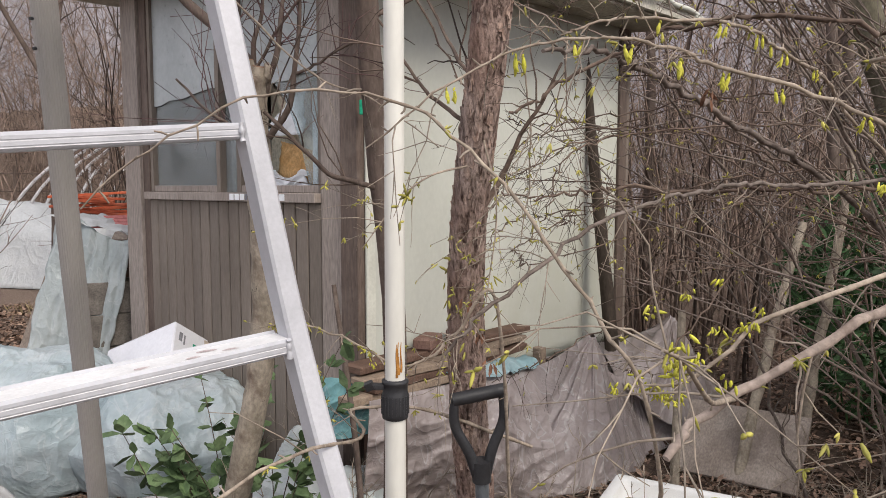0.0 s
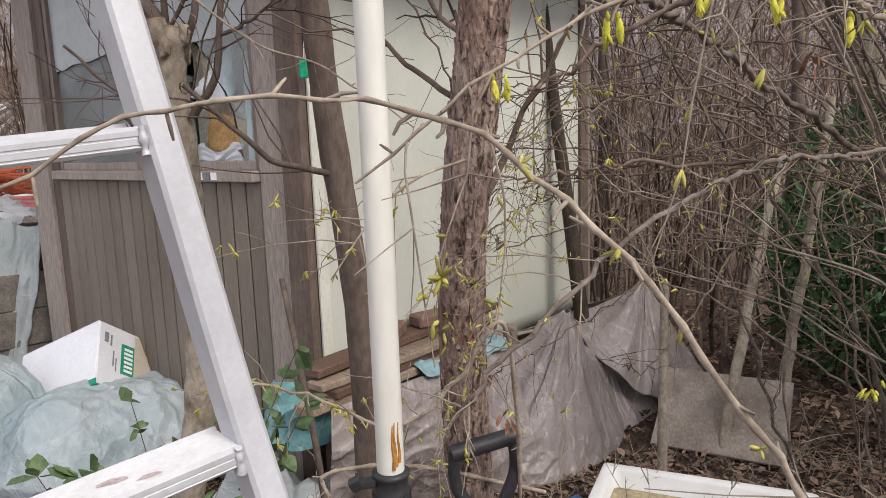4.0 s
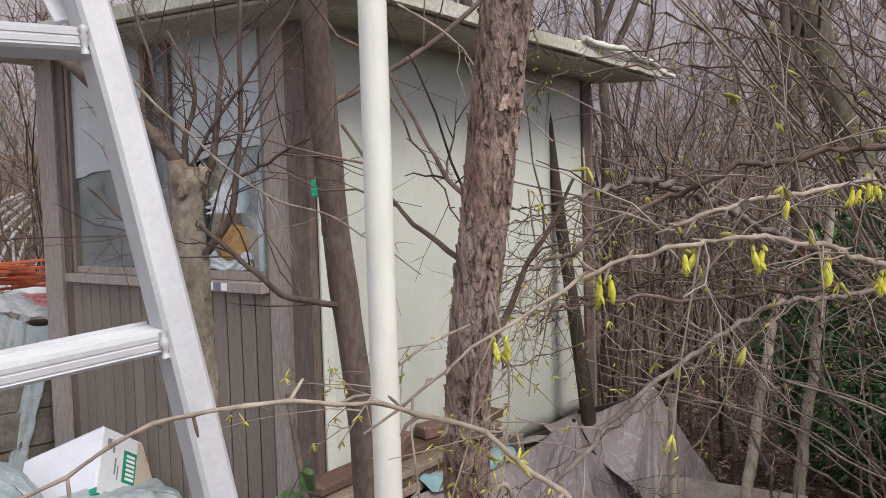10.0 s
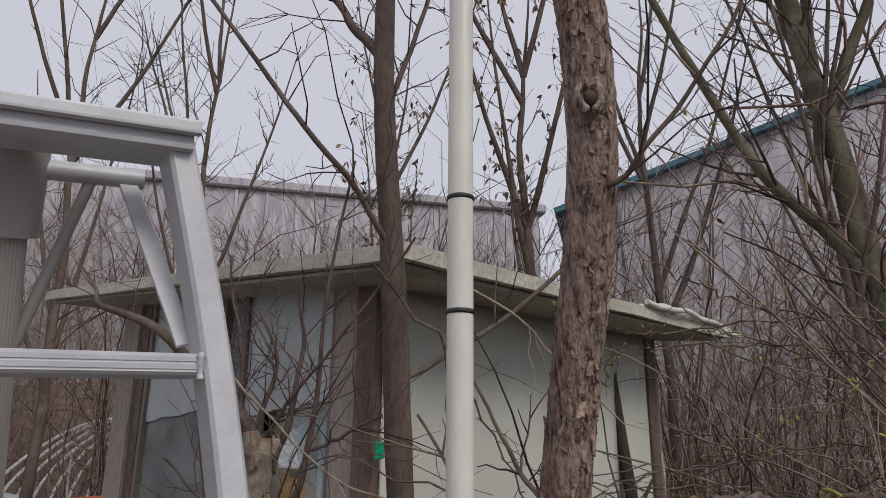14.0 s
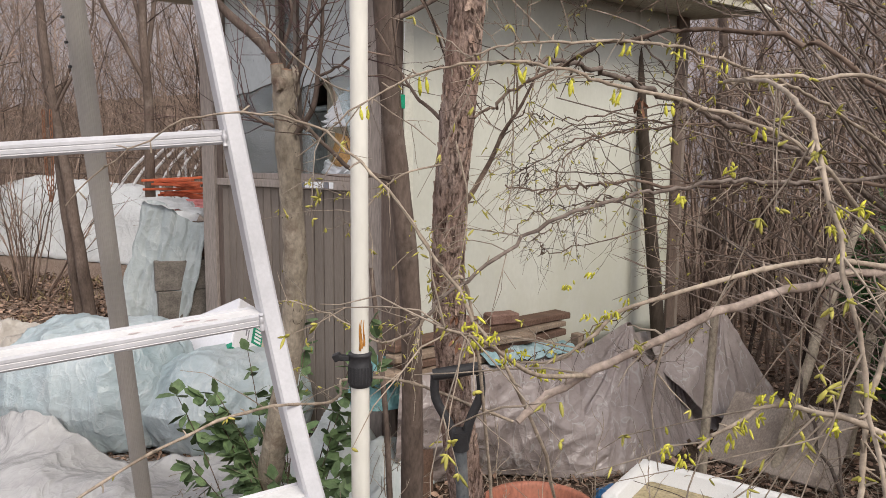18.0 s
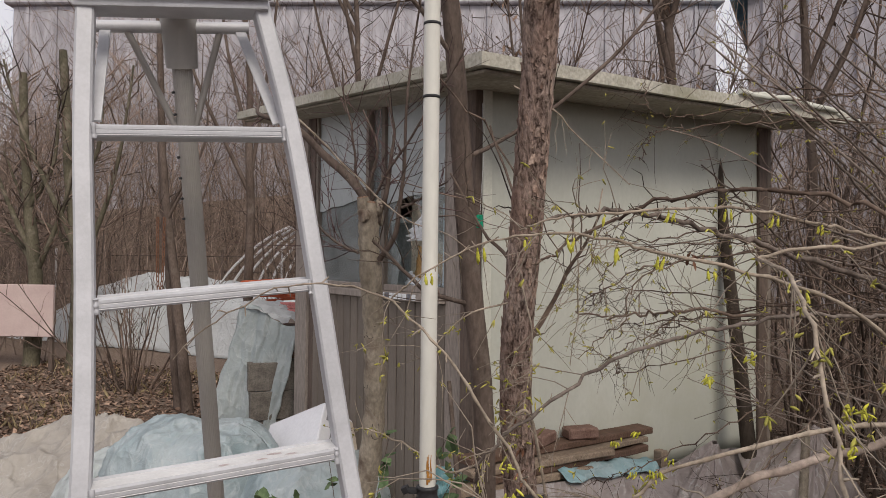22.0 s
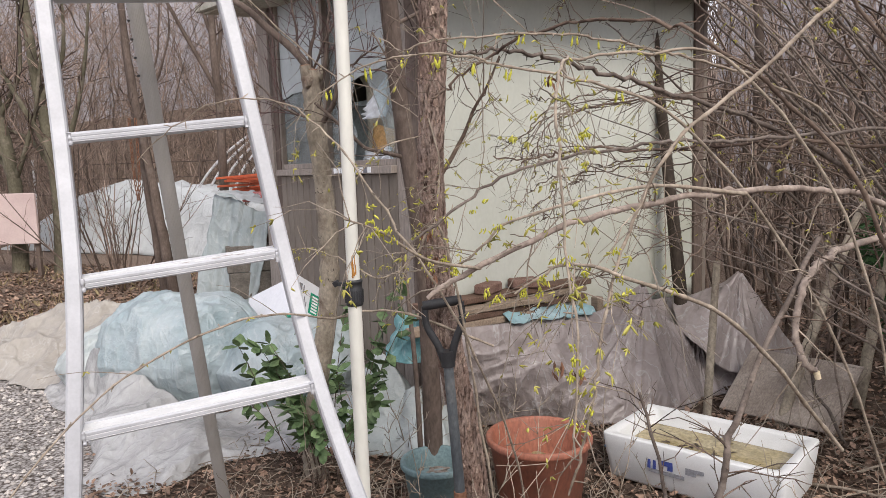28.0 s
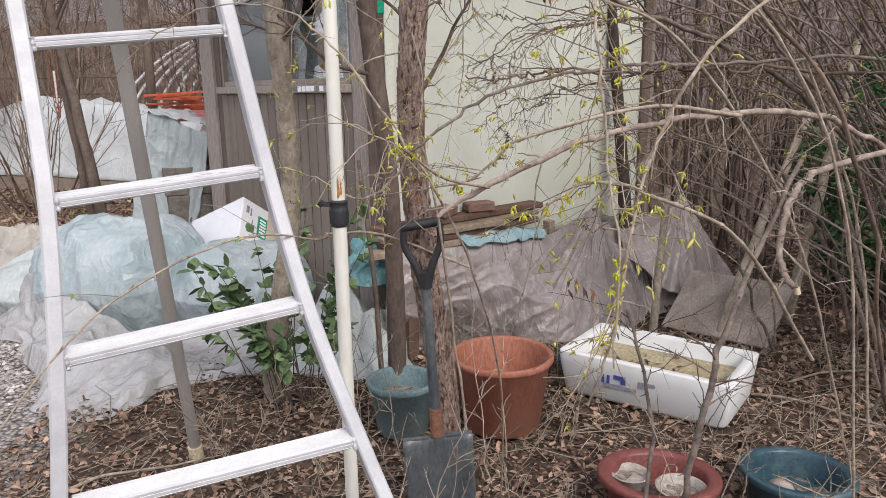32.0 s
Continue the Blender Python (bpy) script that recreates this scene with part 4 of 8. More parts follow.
    v, f = sweep([([inv @ (tl - d * 0.01 + back), inv @ (tr + d * 0.01 + back)], (0.012, 0.012))], 16)
    part("rear_bar", mesh_data("rear_bar", v, f, ALU), ALU, ob, "round hinge bar")
    mid = Vector((-0.558, 1.10, 1.91))
    leg_foot = Vector((-0.79, 1.735, 0.0))
    axis = (mid - leg_foot).normalized()
    # ribbed leg
    bm = bmesh.new()
    fr = frame_of(axis, d)
    rings = []
    for p in (leg_foot + Vector((0, 0, 0.01)), leg_foot.lerp(mid, 0.5), mid):
        rings.append([bm.verts.new(inv @ (p + fr @ Vector(((0.0197 - (0.0006 if k % 2 else 0)) * math.cos(k * math.pi / 30), (0.0197 - (0.0006 if k % 2 else 0)) * math.sin(k * math.pi / 30), 0)))) for k in range(60)])
    for q0, q1 in zip(rings, rings[1:]):
        for k in range(60):
            bm.faces.new((q0[k], q0[(k + 1) % 60], q1[(k + 1) % 60], q1[k]))
    bm.faces.new(rings[0][::-1])
    bm.faces.new(rings[-1])
    leg = part("back_leg", bm, ALU_DULL, ob, "grey ribbed rear pole")
    v, f = sweep([([inv @ (leg_foot + Vector((0, 0, -0.01))), inv @ (leg_foot + axis * 0.05)], (0.026, 0.023))], 20)
    part("leg_foot", mesh_data("leg_foot", v, f, CUT_WOOD), CUT_WOOD, leg, "pale foot cap")
    for k in range(7):
        p = leg_foot.lerp(mid, 0.8 + k * 0.022) - fr @ Vector((0.018, 0.0121, 0))
        v, f = sweep([([inv @ (p), inv @ (p - (fr @ Vector((0.004, 0.0028, 0))))], (0.0028, 0.0028))], 8)
        part("adjuster_hole", mesh_data("adjuster_hole", v, f, BLACK), BLACK, leg, "dark adjuster hole")
    v, f = sweep([([inv @ (mid - axis * 0.09), inv @ (mid + axis * 0.02)], (0.031, 0.036))], 20)
    part("leg_sleeve", mesh_data("leg_sleeve", v, f, ALU_DULL), ALU_DULL, ob, "flared sleeve at the hinge")
    for p0, s in ((tr, -1), (tl, 1)):
        q0 = p0 + back + d * s * 0.045
        q1 = leg_foot.lerp(mid, 0.87)
        v, f = sweep([([inv @ q0, inv @ q1], (0.007, 0.007))], 10)
        part("brace", mesh_data("brace", v, f, ALU_DULL), ALU_DULL, ob, "thin diagonal brace")
    for pts, s in ((RAIL_R, -1), (RAIL_L, 1)):
        q0 = Vector(pts[0]) + back + d * s * 0.01
        q1 = Vector(pts[0]).lerp(Vector(pts[1]), 0.9) - n_dir * 0.04 - d * s * 0.0
        part("hinge_strap", beam_bm(inv @ q0, inv @ q1, d, 0.02, 0.006, 0.0015), ALU, ob, "flat hinge strap")
    return ob


STAIN = surface("reddish_stain", (0.52, 0.42, 0.41), (0.6, 0.52, 0.51), 60, 0.6, 0.3, 200, 0.0)
build_ladder()


# ---- white telescopic pole ----
def build_pole():
    ob = thing("telescopic_pole", "tall off-white telescopic pole with a black clamp and rust streak", "pole", (-0.056, 1.195, 0))
    v, f = spin([(0.0168, 0.0), (0.0168, 0.95)], 24)
    part("lower_tube", mesh_data("lower_tube", v, f, PIPE_WHITE), PIPE_WHITE, ob)
    v, f = spin([(0.0157, 0.97), (0.0157, 1.75), (0.0157, 1.89), (0.0155, 3.6)], 24)
    part("upper_tube", mesh_data("upper_tube", v, f, PIPE_WHITE), PIPE_WHITE, ob)
    v, f = spin([(0.017, 0.944), (0.0205, 0.946), (0.021, 0.952), (0.021, 0.985), (0.0198, 0.988), (0.0198, 1.0), (0.0215, 1.002), (0.0215, 1.006), (0.016, 1.008)], 28)
    cl = part("clamp", mesh_data("clamp", v, f, BLACK), BLACK, ob, "black plastic clamp")
    for k in range(22):
        a = 2 * math.pi * k / 22
        part("grip_rib", box_bm(0.0022, 0.0018, 0.03, 0.0, (0.0212 * math.cos(a), 0.0212 * math.sin(a), 0.953)), BLACK, cl)
    part("clamp_lever", beam_bm((-0.018, -0.006, 0.997), (-0.04, -0.012, 0.999), (0, 0, 1), 0.01, 0.012, 0.002), BLACK, cl)
    part("clamp_knob", beam_bm((-0.036, -0.012, 0.994), (-0.042, -0.015, 1.006), (1, 0, 0), 0.014, 0.012, 0.003), BLACK, cl)
    for z in (1.753, 1.895):
        v, f = spin([(0.0158, z - 0.003), (0.0172, z - 0.002), (0.0172, z + 0.002), (0.0158, z + 0.003)], 24)
        part("ring", mesh_data("ring", v, f, BLACK), BLACK, ob, "thin black ring")
    rng = np.random.default_rng(4)
    streak = []
    for k in range(7):
        a = -math.pi / 2 + 0.35 + rng.normal(0, 0.16)
        z0 = 1.012 + rng.uniform(0, 0.01)
        n = 8
        L = rng.uniform(0.015, 0.05)
        r = 0.0157
        streak.append(([(r * math.cos(a + 0.05 * math.sin(i)), r * math.sin(a + 0.05 * math.sin(i)), z0 + L * i / (n - 1)) for i in range(n)], np.linspace(0.0022, 0.0006, n)))
    v, f = sweep(streak, 5)
    part("rust_streak", mesh_data("rust_streak", v, f, RUST), RUST, ob, "orange rust streaks")


build_pole()


# ---- spade leaning by the trunk ----
def build_spade():
    top, tip = Vector((0.083, 1.49, 0.9)), Vector((0.125, 1.54, -0.02))
    ob = thing("spade", "dark grey spade with a D-shaped plastic grip, stuck in the earth", "spade", (0.125, 1.54, 0))
    inv = ob.matrix_world.inverted()
    side = Vector((0.98, 0.2, 0.1)).normalized()
    ax = (top - tip).normalized()
    fw = side.cross(ax).normalized()
    v, f = sweep([([inv @ (tip + ax * 0.3), inv @ (tip + ax * 0.6), inv @ (tip + ax * 0.76)], (0.0155, 0.0145, 0.014))], 20)
    part("shaft", mesh_data("shaft", v, f, SPADE_GREY), SPADE_GREY, ob, "worn dark grey shaft")
    v, f = sweep([([inv @ (tip + ax * 0.27), inv @ (tip + ax * 0.36)], (0.0195, 0.0185))], 20)
    part("ferrule", mesh_data("ferrule", v, f, RUST_DARK), RUST_DARK, ob, "rusty collar")
    grip = part("grip", mesh_data("grip", *sweep([([inv @ (tip + ax * 0.915 - side * 0.054), inv @ (tip + ax * 0.918), inv @ (tip + ax * 0.921 + side * 0.054)], (0.0135, 0.014, 0.0135))], 18), BLACK), BLACK, ob, "black D grip")
    for s in (-1, 1):
        path = smooth_path([inv @ (tip + ax * 0.915 + side * s * 0.05), inv @ (tip + ax * 0.86 + side * s * 0.05), inv @ (tip + ax * 0.8 + side * s * 0.024), inv @ (tip + ax * 0.745 + side * s * 0.008)], 18)
        tube("grip_arm", path, 0.0095, 0.0115, BLACK, grip, 14)
    v, f = sweep([([inv @ (tip + ax * 0.735), inv @ (tip + ax * 0.78)], (0.0195, 0.0205))], 18)
    part("socket", mesh_data("socket", v, f, BLACK), BLACK, grip)
    # blade: curved plate with treads
    bm = bmesh.new()
    nx, ny = 13, 12
    grid = []
    for j in range(ny):
        t = j / (ny - 1)
        wdt = 0.105 * (1 - 0.25 * max(0, (t - 0.8) / 0.2))
        row = []
        for i in range(nx):
            s = i / (nx - 1) * 2 - 1
            p = tip + ax * (0.265 - 0.265 * t) + side * s * wdt + fw * (0.018 * s * s - 0.006)
            row.append(bm.verts.new(inv @ p))
        grid.append(row)
    for j in range(ny - 1):
        for i in range(nx - 1):
            bm.faces.new((grid[j][i], grid[j][i + 1], grid[j + 1][i + 1], grid[j + 1][i]))
    bl = part("blade", bm, SPADE_GREY, ob, "muddy grey steel blade", True)
    so = bl.modifiers.new("thickness", "SOLIDIFY")
    so.thickness = 0.003
    for s in (-1, 1):
        part("tread", beam_bm(inv @ (tip + ax * 0.265 + side * s * 0.025), inv @ (tip + ax * 0.265 + side * s * 0.104), fw, 0.014, 0.006, 0.002), SPADE_GREY, bl)


RUST_DARK = surface("dark_rust", (0.17, 0.085, 0.055), (0.27, 0.14, 0.09), 30, 0.85, 0.1, 150, 0.2)
build_spade()


# ---- pots and boxes ----
def pot(name, label, at, r_top, r_bot, h, mat, fill, fill_z, rim=0.014, oval=1.0, rz=0.0, lip=0.03):
    ob = thing(name, label, "flower pot", at, rz)
    t = 0.006
    prof = [(r_bot * 0.96, 0.0), (r_bot, 0.004), (r_top - rim, h - lip), (r_top - rim * 0.3, h - lip + 0.004), (r_top, h - lip + 0.01), (r_top, h - 0.004), (r_top - 0.004, h), (r_top - rim - 0.002, h - 0.002), (r_top - rim - t, h - 0.01), (r_top - rim - t - (r_top - r_bot) * (h - fill_z) / h * 0.8, fill_z)]
    v, f = spin(prof, 56, 0.0, oval)
    part("body", mesh_data("body", v, f, mat), mat, ob)
    rr = r_top - rim - (r_top - r_bot) * (h - fill_z) / h * 0.9
    bm = bmesh.new()
    bmesh.ops.create_grid(bm, x_segments=30, y_segments=30, size=rr * 0.98)
    for vert in bm.verts:
        k = max(abs(vert.co.x), abs(vert.co.y))
        L = math.hypot(vert.co.x, vert.co.y)
        if L > 0:
            vert.co *= k / L
        vert.co.y *= oval
        vert.co.z = fill_z + 0.008 * noise.noise(Vector((vert.co.x * 40, vert.co.y * 40, at[0])))
    part("fill", bm, fill, ob, "soil with pale chips" if fill is SOIL else "murky water", True)
    return ob


BOWL = surface("dusty_beige_glaze", (0.3, 0.265, 0.235), (0.42, 0.385, 0.35), 9, 0.5, 0, 90, 0.05, (0.25, 0.21, 0.18))
pot("terracotta_pot", "terracotta-coloured plastic pot with a wide rim, half full of water", (0.262, 2.13, 0.0), 0.194, 0.145, 0.285, TERRACOTTA, MURK, 0.15)
pot("teal_pot", "faded teal plastic pot filled with soil and chips", (-0.105, 2.03, 0.0), 0.132, 0.095, 0.205, TEAL_POT, SOIL, 0.13, 0.012)
pot("maroon_planter", "maroon glazed round planter holding small empty bowls", (0.77, 1.60, 0.0), 0.18, 0.145, 0.13, MAROON, SOIL, 0.05, 0.034, 0.85)
pot("blue_planter", "dark blue glazed planter with a stone ball in it", (1.19, 1.69, 0.0), 0.165, 0.13, 0.12, BLUE_POT, SOIL, 0.035, 0.026, 0.9)
pot("small_bowl", "small beige bowl inside the maroon planter", (0.83, 1.56, 0.058), 0.075, 0.045, 0.055, BOWL, SOIL, 0.03, 0.006, lip=0.01)
pot("small_bowl", "small beige bowl inside the maroon planter", (0.69, 1.63, 0.058), 0.06, 0.04, 0.05, BOWL, SOIL, 0.03, 0.006, lip=0.01)


def build_stone():
    bm = bmesh.new()
    bmesh.ops.create_icosphere(bm, subdivisions=3, radius=0.042)
    for v in bm.verts:
        v.co *= 1 + 0.08 * noise.noise(v.co * 30)
        v.co.z *= 0.85
    ob = part("stone", bm, PLY, None, "", True)
    ob.matrix_world = pose(1.13, 1.64, 0.072)
    tagged(ob, "round grey-brown stone lying in the blue planter", "stone")


build_stone()


SODDEN = surface("sodden_leaf", (0.03, 0.022, 0.018), (0.12, 0.085, 0.06), 20, 0.4, 0, 90, 0.1, island=0.6)


def build_foam_box():
    ctr = (0.885, 2.485, 0.0)
    ob = thing("foam_box", "white polystyrene fish box with blue print, full of murky water", "box", ctr, -27.0)
    W, D, H, T = 0.70, 0.43, 0.185, 0.042
    bm = bmesh.new()

    def ring(w, d, z, rad, n=7):
        pts = []
        for cx, cy, a0 in ((1, 1, 0), (-1, 1, 90), (-1, -1, 180), (1, -1, 270)):
            for k in range(n):
                a = radians(a0 + 90 * k / (n - 1))
                pts.append(bm.verts.new((cx * (w / 2 - rad) + rad * math.cos(a), cy * (d / 2 - rad) + rad * math.sin(a), z)))
        return pts
    levels = [ring(W - 0.05, D - 0.05, 0.0, 0.03), ring(W - 0.035, D - 0.035, 0.01, 0.035), ring(W - 0.006, D - 0.006, H - 0.05, 0.022), ring(W, D, H - 0.006, 0.022), ring(W - 0.003, D - 0.003, H - 0.0015, 0.021), ring(W - 0.01, D - 0.01, H, 0.02), ring(W - 2 * T + 0.012, D - 2 * T + 0.012, H, 0.03), ring(W - 2 * T, D - 2 * T, H - 0.01, 0.03), ring(W - 2 * T - 0.02, D - 2 * T - 0.02, 0.03, 0.03)]
    for a, b in zip(levels, levels[1:]):
        for k in range(len(a)):
            bm.faces.new((a[k], a[(k + 1) % len(a)], b[(k + 1) % len(a)], b[k]))
    bm.faces.new(levels[0][::-1])
    bm.faces.new(levels[-1])
    for v in bm.verts:
        v.co += Vector((noise.noise(v.co * 14), noise.noise(v.co * 14 + Vector((5, 0, 0))), noise.noise(v.co * 14 + Vector((0, 5, 0))))) * 0.003
    part("body", bm, STYRO, ob, "", True)
    wi, di = W - 2 * T - 0.012, D - 2 * T - 0.012
    sheet("water", 12, 10, lambda s, t: (-wi / 2 + wi * s, -di / 2 + di * t, 0.118), MURK, ob, "murky yellow water with a scum", 0)
    sp = []
    rng = np.random.default_rng(17)
    for _ in range(60):
        c = rng.normal(0, 1) * 0.09 - 0.09, rng.normal(0, 1) * 0.045 - 0.05
        if abs(c[0]) < wi / 2 - 0.04 and abs(c[1]) < di / 2 - 0.04:
            sp.append(((c[0], c[1], 0.12), rng.normal(0, 1, 3) * (1, 1, 0.05), (rng.normal(0, 0.15), rng.normal(0, 0.15), 1), rng.uniform(0.02, 0.05), rng.uniform(0.008, 0.02)))
    v, f = leaves(sp, rng, 0.1)
    o = part("floating_debris", mesh_data("floating_debris", v, f, SODDEN), SODDEN, ob, "dark sodden leaves and bark afloat")
    o["kind"] = "stuff"
    # blue marks on the long front side
    y = -D / 2 - 0.0015
    x0 = -0.15
    for k, (dx, dz, ww, hh, mat) in enumerate(((0.0, 0.085, 0.012, 0.042, BLUE_PRINT), (0.022, 0.085, 0.012, 0.042, BLUE_PRINT), (0.07, 0.108, 0.05, 0.018, BLUE_PRINT), (0.085, 0.092, 0.02, 0.03, BLUE_PRINT), (0.07, 0.07, 0.14, 0.014, GREY_PRINT), (0.165, 0.095, 0.04, 0.026, GREY_PRINT), (0.2, 0.108, 0.03, 0.014, GREY_PRINT))):
        part("print", box_bm(ww, 0.003, hh, 0.0, (x0 + dx, 0, 0)), mat, ob, "faded blue printed mark", False, pose(0, y + 0.008 * (1 - (dz + hh / 2) / H) + 0.0028, dz, -3.5, 0, 0))
    return ob


build_foam_box()


def build_carton():
    L, W, H = 0.44, 0.34, 0.29
    ob = new("cardboard_carton")
    lean = Matrix(((0.886, 0.446, -0.127), (-0.251, 0.693, 0.675), (0.389, -0.567, 0.726))).to_4x4()
    ob.matrix_world = Matrix.Translation((-1.318, 3.42, 0.668)) @ lean @ Matrix.Translation((-L / 2, W / 2, -H))
    tagged(ob, "white cardboard carton with a green label, tipped on the plastic heap", "box")
    part("body", box_bm(L, W, H, 0.004), CARD_WHITE, ob)
    end = part("end_panel", box_bm(0.004, W * 0.97, H * 0.97, 0.001, (L / 2 + 0.003, 0, H * 0.015)), CARD_WHITE, ob)
    part("flap", box_bm(0.003, W * 0.42, H * 0.93, 0.001, (L / 2 + 0.0075, W * 0.27, H * 0.02)), CARD_BROWN, ob, "bare brown flap")
    lab = part("label_patch", box_bm(0.002, 0.075, 0.14, 0.0, (L / 2 + 0.0065, -0.012, 0.08)), GREEN_PRINT, end, "green label with white letter bars")
    for k in range(6):
        part("letter_bar", box_bm(0.002, 0.045, 0.011, 0.0, (L / 2 + 0.0085, -0.012, 0.092 + k * 0.02)), PAPER_WHITE, lab)
    for dy, dz, ww, hh in ((-0.13, 0.22, 0.02, 0.045), (-0.105, 0.21, 0.008, 0.05), (-0.09, 0.12, 0.006, 0.07), (-0.075, 0.1, 0.005, 0.06)):
        part("print", box_bm(0.002, ww, hh, 0.0, (L / 2 + 0.0065, dy, dz - 0.02)), GREY_PRINT, end, "small grey print")
    part("green_edge", box_bm(L * 1.0, W * 1.004, 0.028, 0.001, (0.004, 0, -0.003)), GREEN_PRINT, ob, "green printed edge")
    for s in (-1, 1):
        part("top_flap", box_bm(L * 0.98, W * 0.49, 0.003, 0.001, (0, s * W * 0.247, H + 0.001)), CARD_WHITE, ob)


build_carton()


def build_plywood():
    ob = thing("plywood_sheet", "weathered plywood board lying aslant on the litter", "board", (1.25, 3.18, 0.01), -33, tilt=(-58, 0))
    part("board", box_bm(0.54, 0.014, 0.44, 0.002, (0, 0, 0.0)), PLY, ob)


build_plywood()


# ---- planks against the cream wall ----
def plank(name, label, u, v0, v1, z, w, h, mat, skew=0.0, roll=0.0):
    ob = new(name)
    ob.matrix_world = SHED @ pose(u, (v0 + v1) / 2, z, 0, roll, skew)
    tagged(ob, label, "plank", "planks stacked by the shed wall")
    bm = box_bm(w, v1 - v0, h, 0.004, (0, 0, 0), 1)
    bmesh.ops.subdivide_edges(bm, edges=[e for e in bm.edges if abs(e.verts[0].co.y - e.verts[1].co.y) > 0.1], cuts=6)
    for v in bm.verts:
        v.co.x += 0.004 * noise.noise(v.co * 6 + Vector((z * 9, 0, 0)))
        v.co.z += 0.003 * noise.noise(v.co * 7 + Vector((0, z * 7, 0)))
    part("timber", bm, mat, ob)
    return ob


plank("dark_plank", "dark stained board lying along the wall foot", 0.06, -0.12, 0.98, 0.612, 0.1, 0.03, PLANK_DARK)
plank("lumber", "pale raw plank with sawn ends", 0.1, 0.25, 0.92, 0.585, 0.1, 0.024, PLANK, 3)
plank("lumber", "pale raw plank with sawn ends", 0.135, -0.14, 0.62, 0.578, 0.075, 0.026, PLANK, -4)
plank("lumber", "weathered brown plank under the others", 0.095, -0.1, 0.9, 0.545, 0.13, 0.03, PLANK_DARK, 1)
plank("lumber", "pale square timber lying under the boards", 0.125, -0.2, 0.5, 0.51, 0.08, 0.034, PLANK, -3)
plank("stake_board", "short pale stake standing upright by the planks", 0.2, 0.9, 0.945, 0.36, 0.05, 0.2, PLANK)
for k, (u, v, z) in enumerate(((0.06, 0.3, 0.643), (0.075, 0.52, 0.643))):
    ob = new("brick")
    ob.matrix_world = SHED @ pose(u, v, z, 0, 0, 24 - 40 * k)
    tagged(ob, "old red-brown brick on the planks", "brick", "bricks on the planks")
    part("block", box_bm(0.085, 0.15, 0.05, 0.008), BRICK, ob)
ob = new("timber_trestle")
ob.matrix_world = SHED @ pose(0.1, 0.35, 0)
tagged(ob, "low timber trestle under the planks", "trestle")
for v in (-0.35, 0.35):
    part("post", box_bm(0.16, 0.06, 0.505, 0.004, (0, v, 0)), PLANK_DARK, ob)


# ---- plastic sheets and heaps ----
def bump2(x, y, cx, cy, rx, ry, p=2.0):
    return math.exp(-(abs((x - cx) / rx) ** p + abs((y - cy) / ry) ** p))


def heap_sheet(name, label, x0, x1, y0, y1, nx, ny, height, mat, seed, crease=0.03, size=1.0, edge=0.06):
    """A draped sheet over the ground, its outline frayed by noise."""
    def place(s, t):
        k = 0.5 - abs(s - 0.5), 0.5 - abs(t - 0.5)
        x = x0 + (x1 - x0) * s + edge * noise.noise(Vector((t * 6, seed, 1)))
        y = y0 + (y1 - y0) * t + edge * noise.noise(Vector((s * 6, seed, 9)))
        rim = min(1.0, min(k) * 12)
        h = height(x, y) * rim ** 0.6
        z = terrain(x, y) + 0.012 + h + crease * rim * creased((x, y * 1.6, 0), seed, 0.34 * size) * (0.5 + min(1.0, h * 4)) + 0.5 * crease * rim
        return (x + crease * 0.5 * noise.noise(Vector((x * 8, y * 8, seed))), y + crease * 0.5 * noise.noise(Vector((x * 8, y * 8, seed + 4))), max(z, terrain(x, y) + 0.006))
    ob = sheet(name, nx, ny, place, mat)
    return tagged(ob, label, "tarpaulin")


def creased(p, seed, size):
    """Sharp cloth wrinkles at three sizes, about -1..1."""
    q = Vector(p) / size + Vector((seed, seed * 1.7, -seed))
    w = q + 0.35 * Vector((noise.noise(q * 0.7), noise.noise(q * 0.7 + Vector((9, 0, 0))), noise.noise(q * 0.7 + Vector((0, 9, 0)))))
    v = 0.0
    for k, (f, a) in enumerate(((1.0, 1.0), (2.3, 0.35), (5.2, 0.08))):
        v += a * (0.55 - min(1.0, abs(noise.noise(w * f + Vector((0, 0, 3.3 * k)))) * 2.2) ** 0.8)
    return v


def tent(name, mat, parent, apex, feet, seed, pleat=0.02, sag=0.08, n_round=150, n_down=60, label=""):
    """A sheet hung from a peak to a line of feet, pleated down its slopes."""
    line = smooth_path(feet, n_round)
    n_round = len(line)
    a = np.array(apex)

    def place(s, t):
        f = along(line, s)
        d = f - a
        k = 0.03 + 0.97 * t
        p = a + d * k
        out = np.array((d[0], d[1], 0.35))
        out /= np.linalg.norm(out) + 1e-9
        ray = s * 31 + 2.5 * noise.noise(Vector((s * 7, seed, 0)))
        fold = (1 - 2 * abs(math.sin(ray))) * (0.4 + 0.6 * noise.noise(Vector((s * 23, seed, 4))))
        p = p + out * (pleat * fold * min(1, k * 4) * (1.1 - 0.5 * k)) - np.array((0, 0, sag)) * math.sin(math.pi * k)
        p = p + out * 0.012 * creased(p, seed, 0.24) * min(1, 4 * k)
        return (p[0], p[1], max(p[2], terrain(p[0], p[1]) + 0.006))
    return sheet(name, n_round, n_down, place, mat, parent, label)


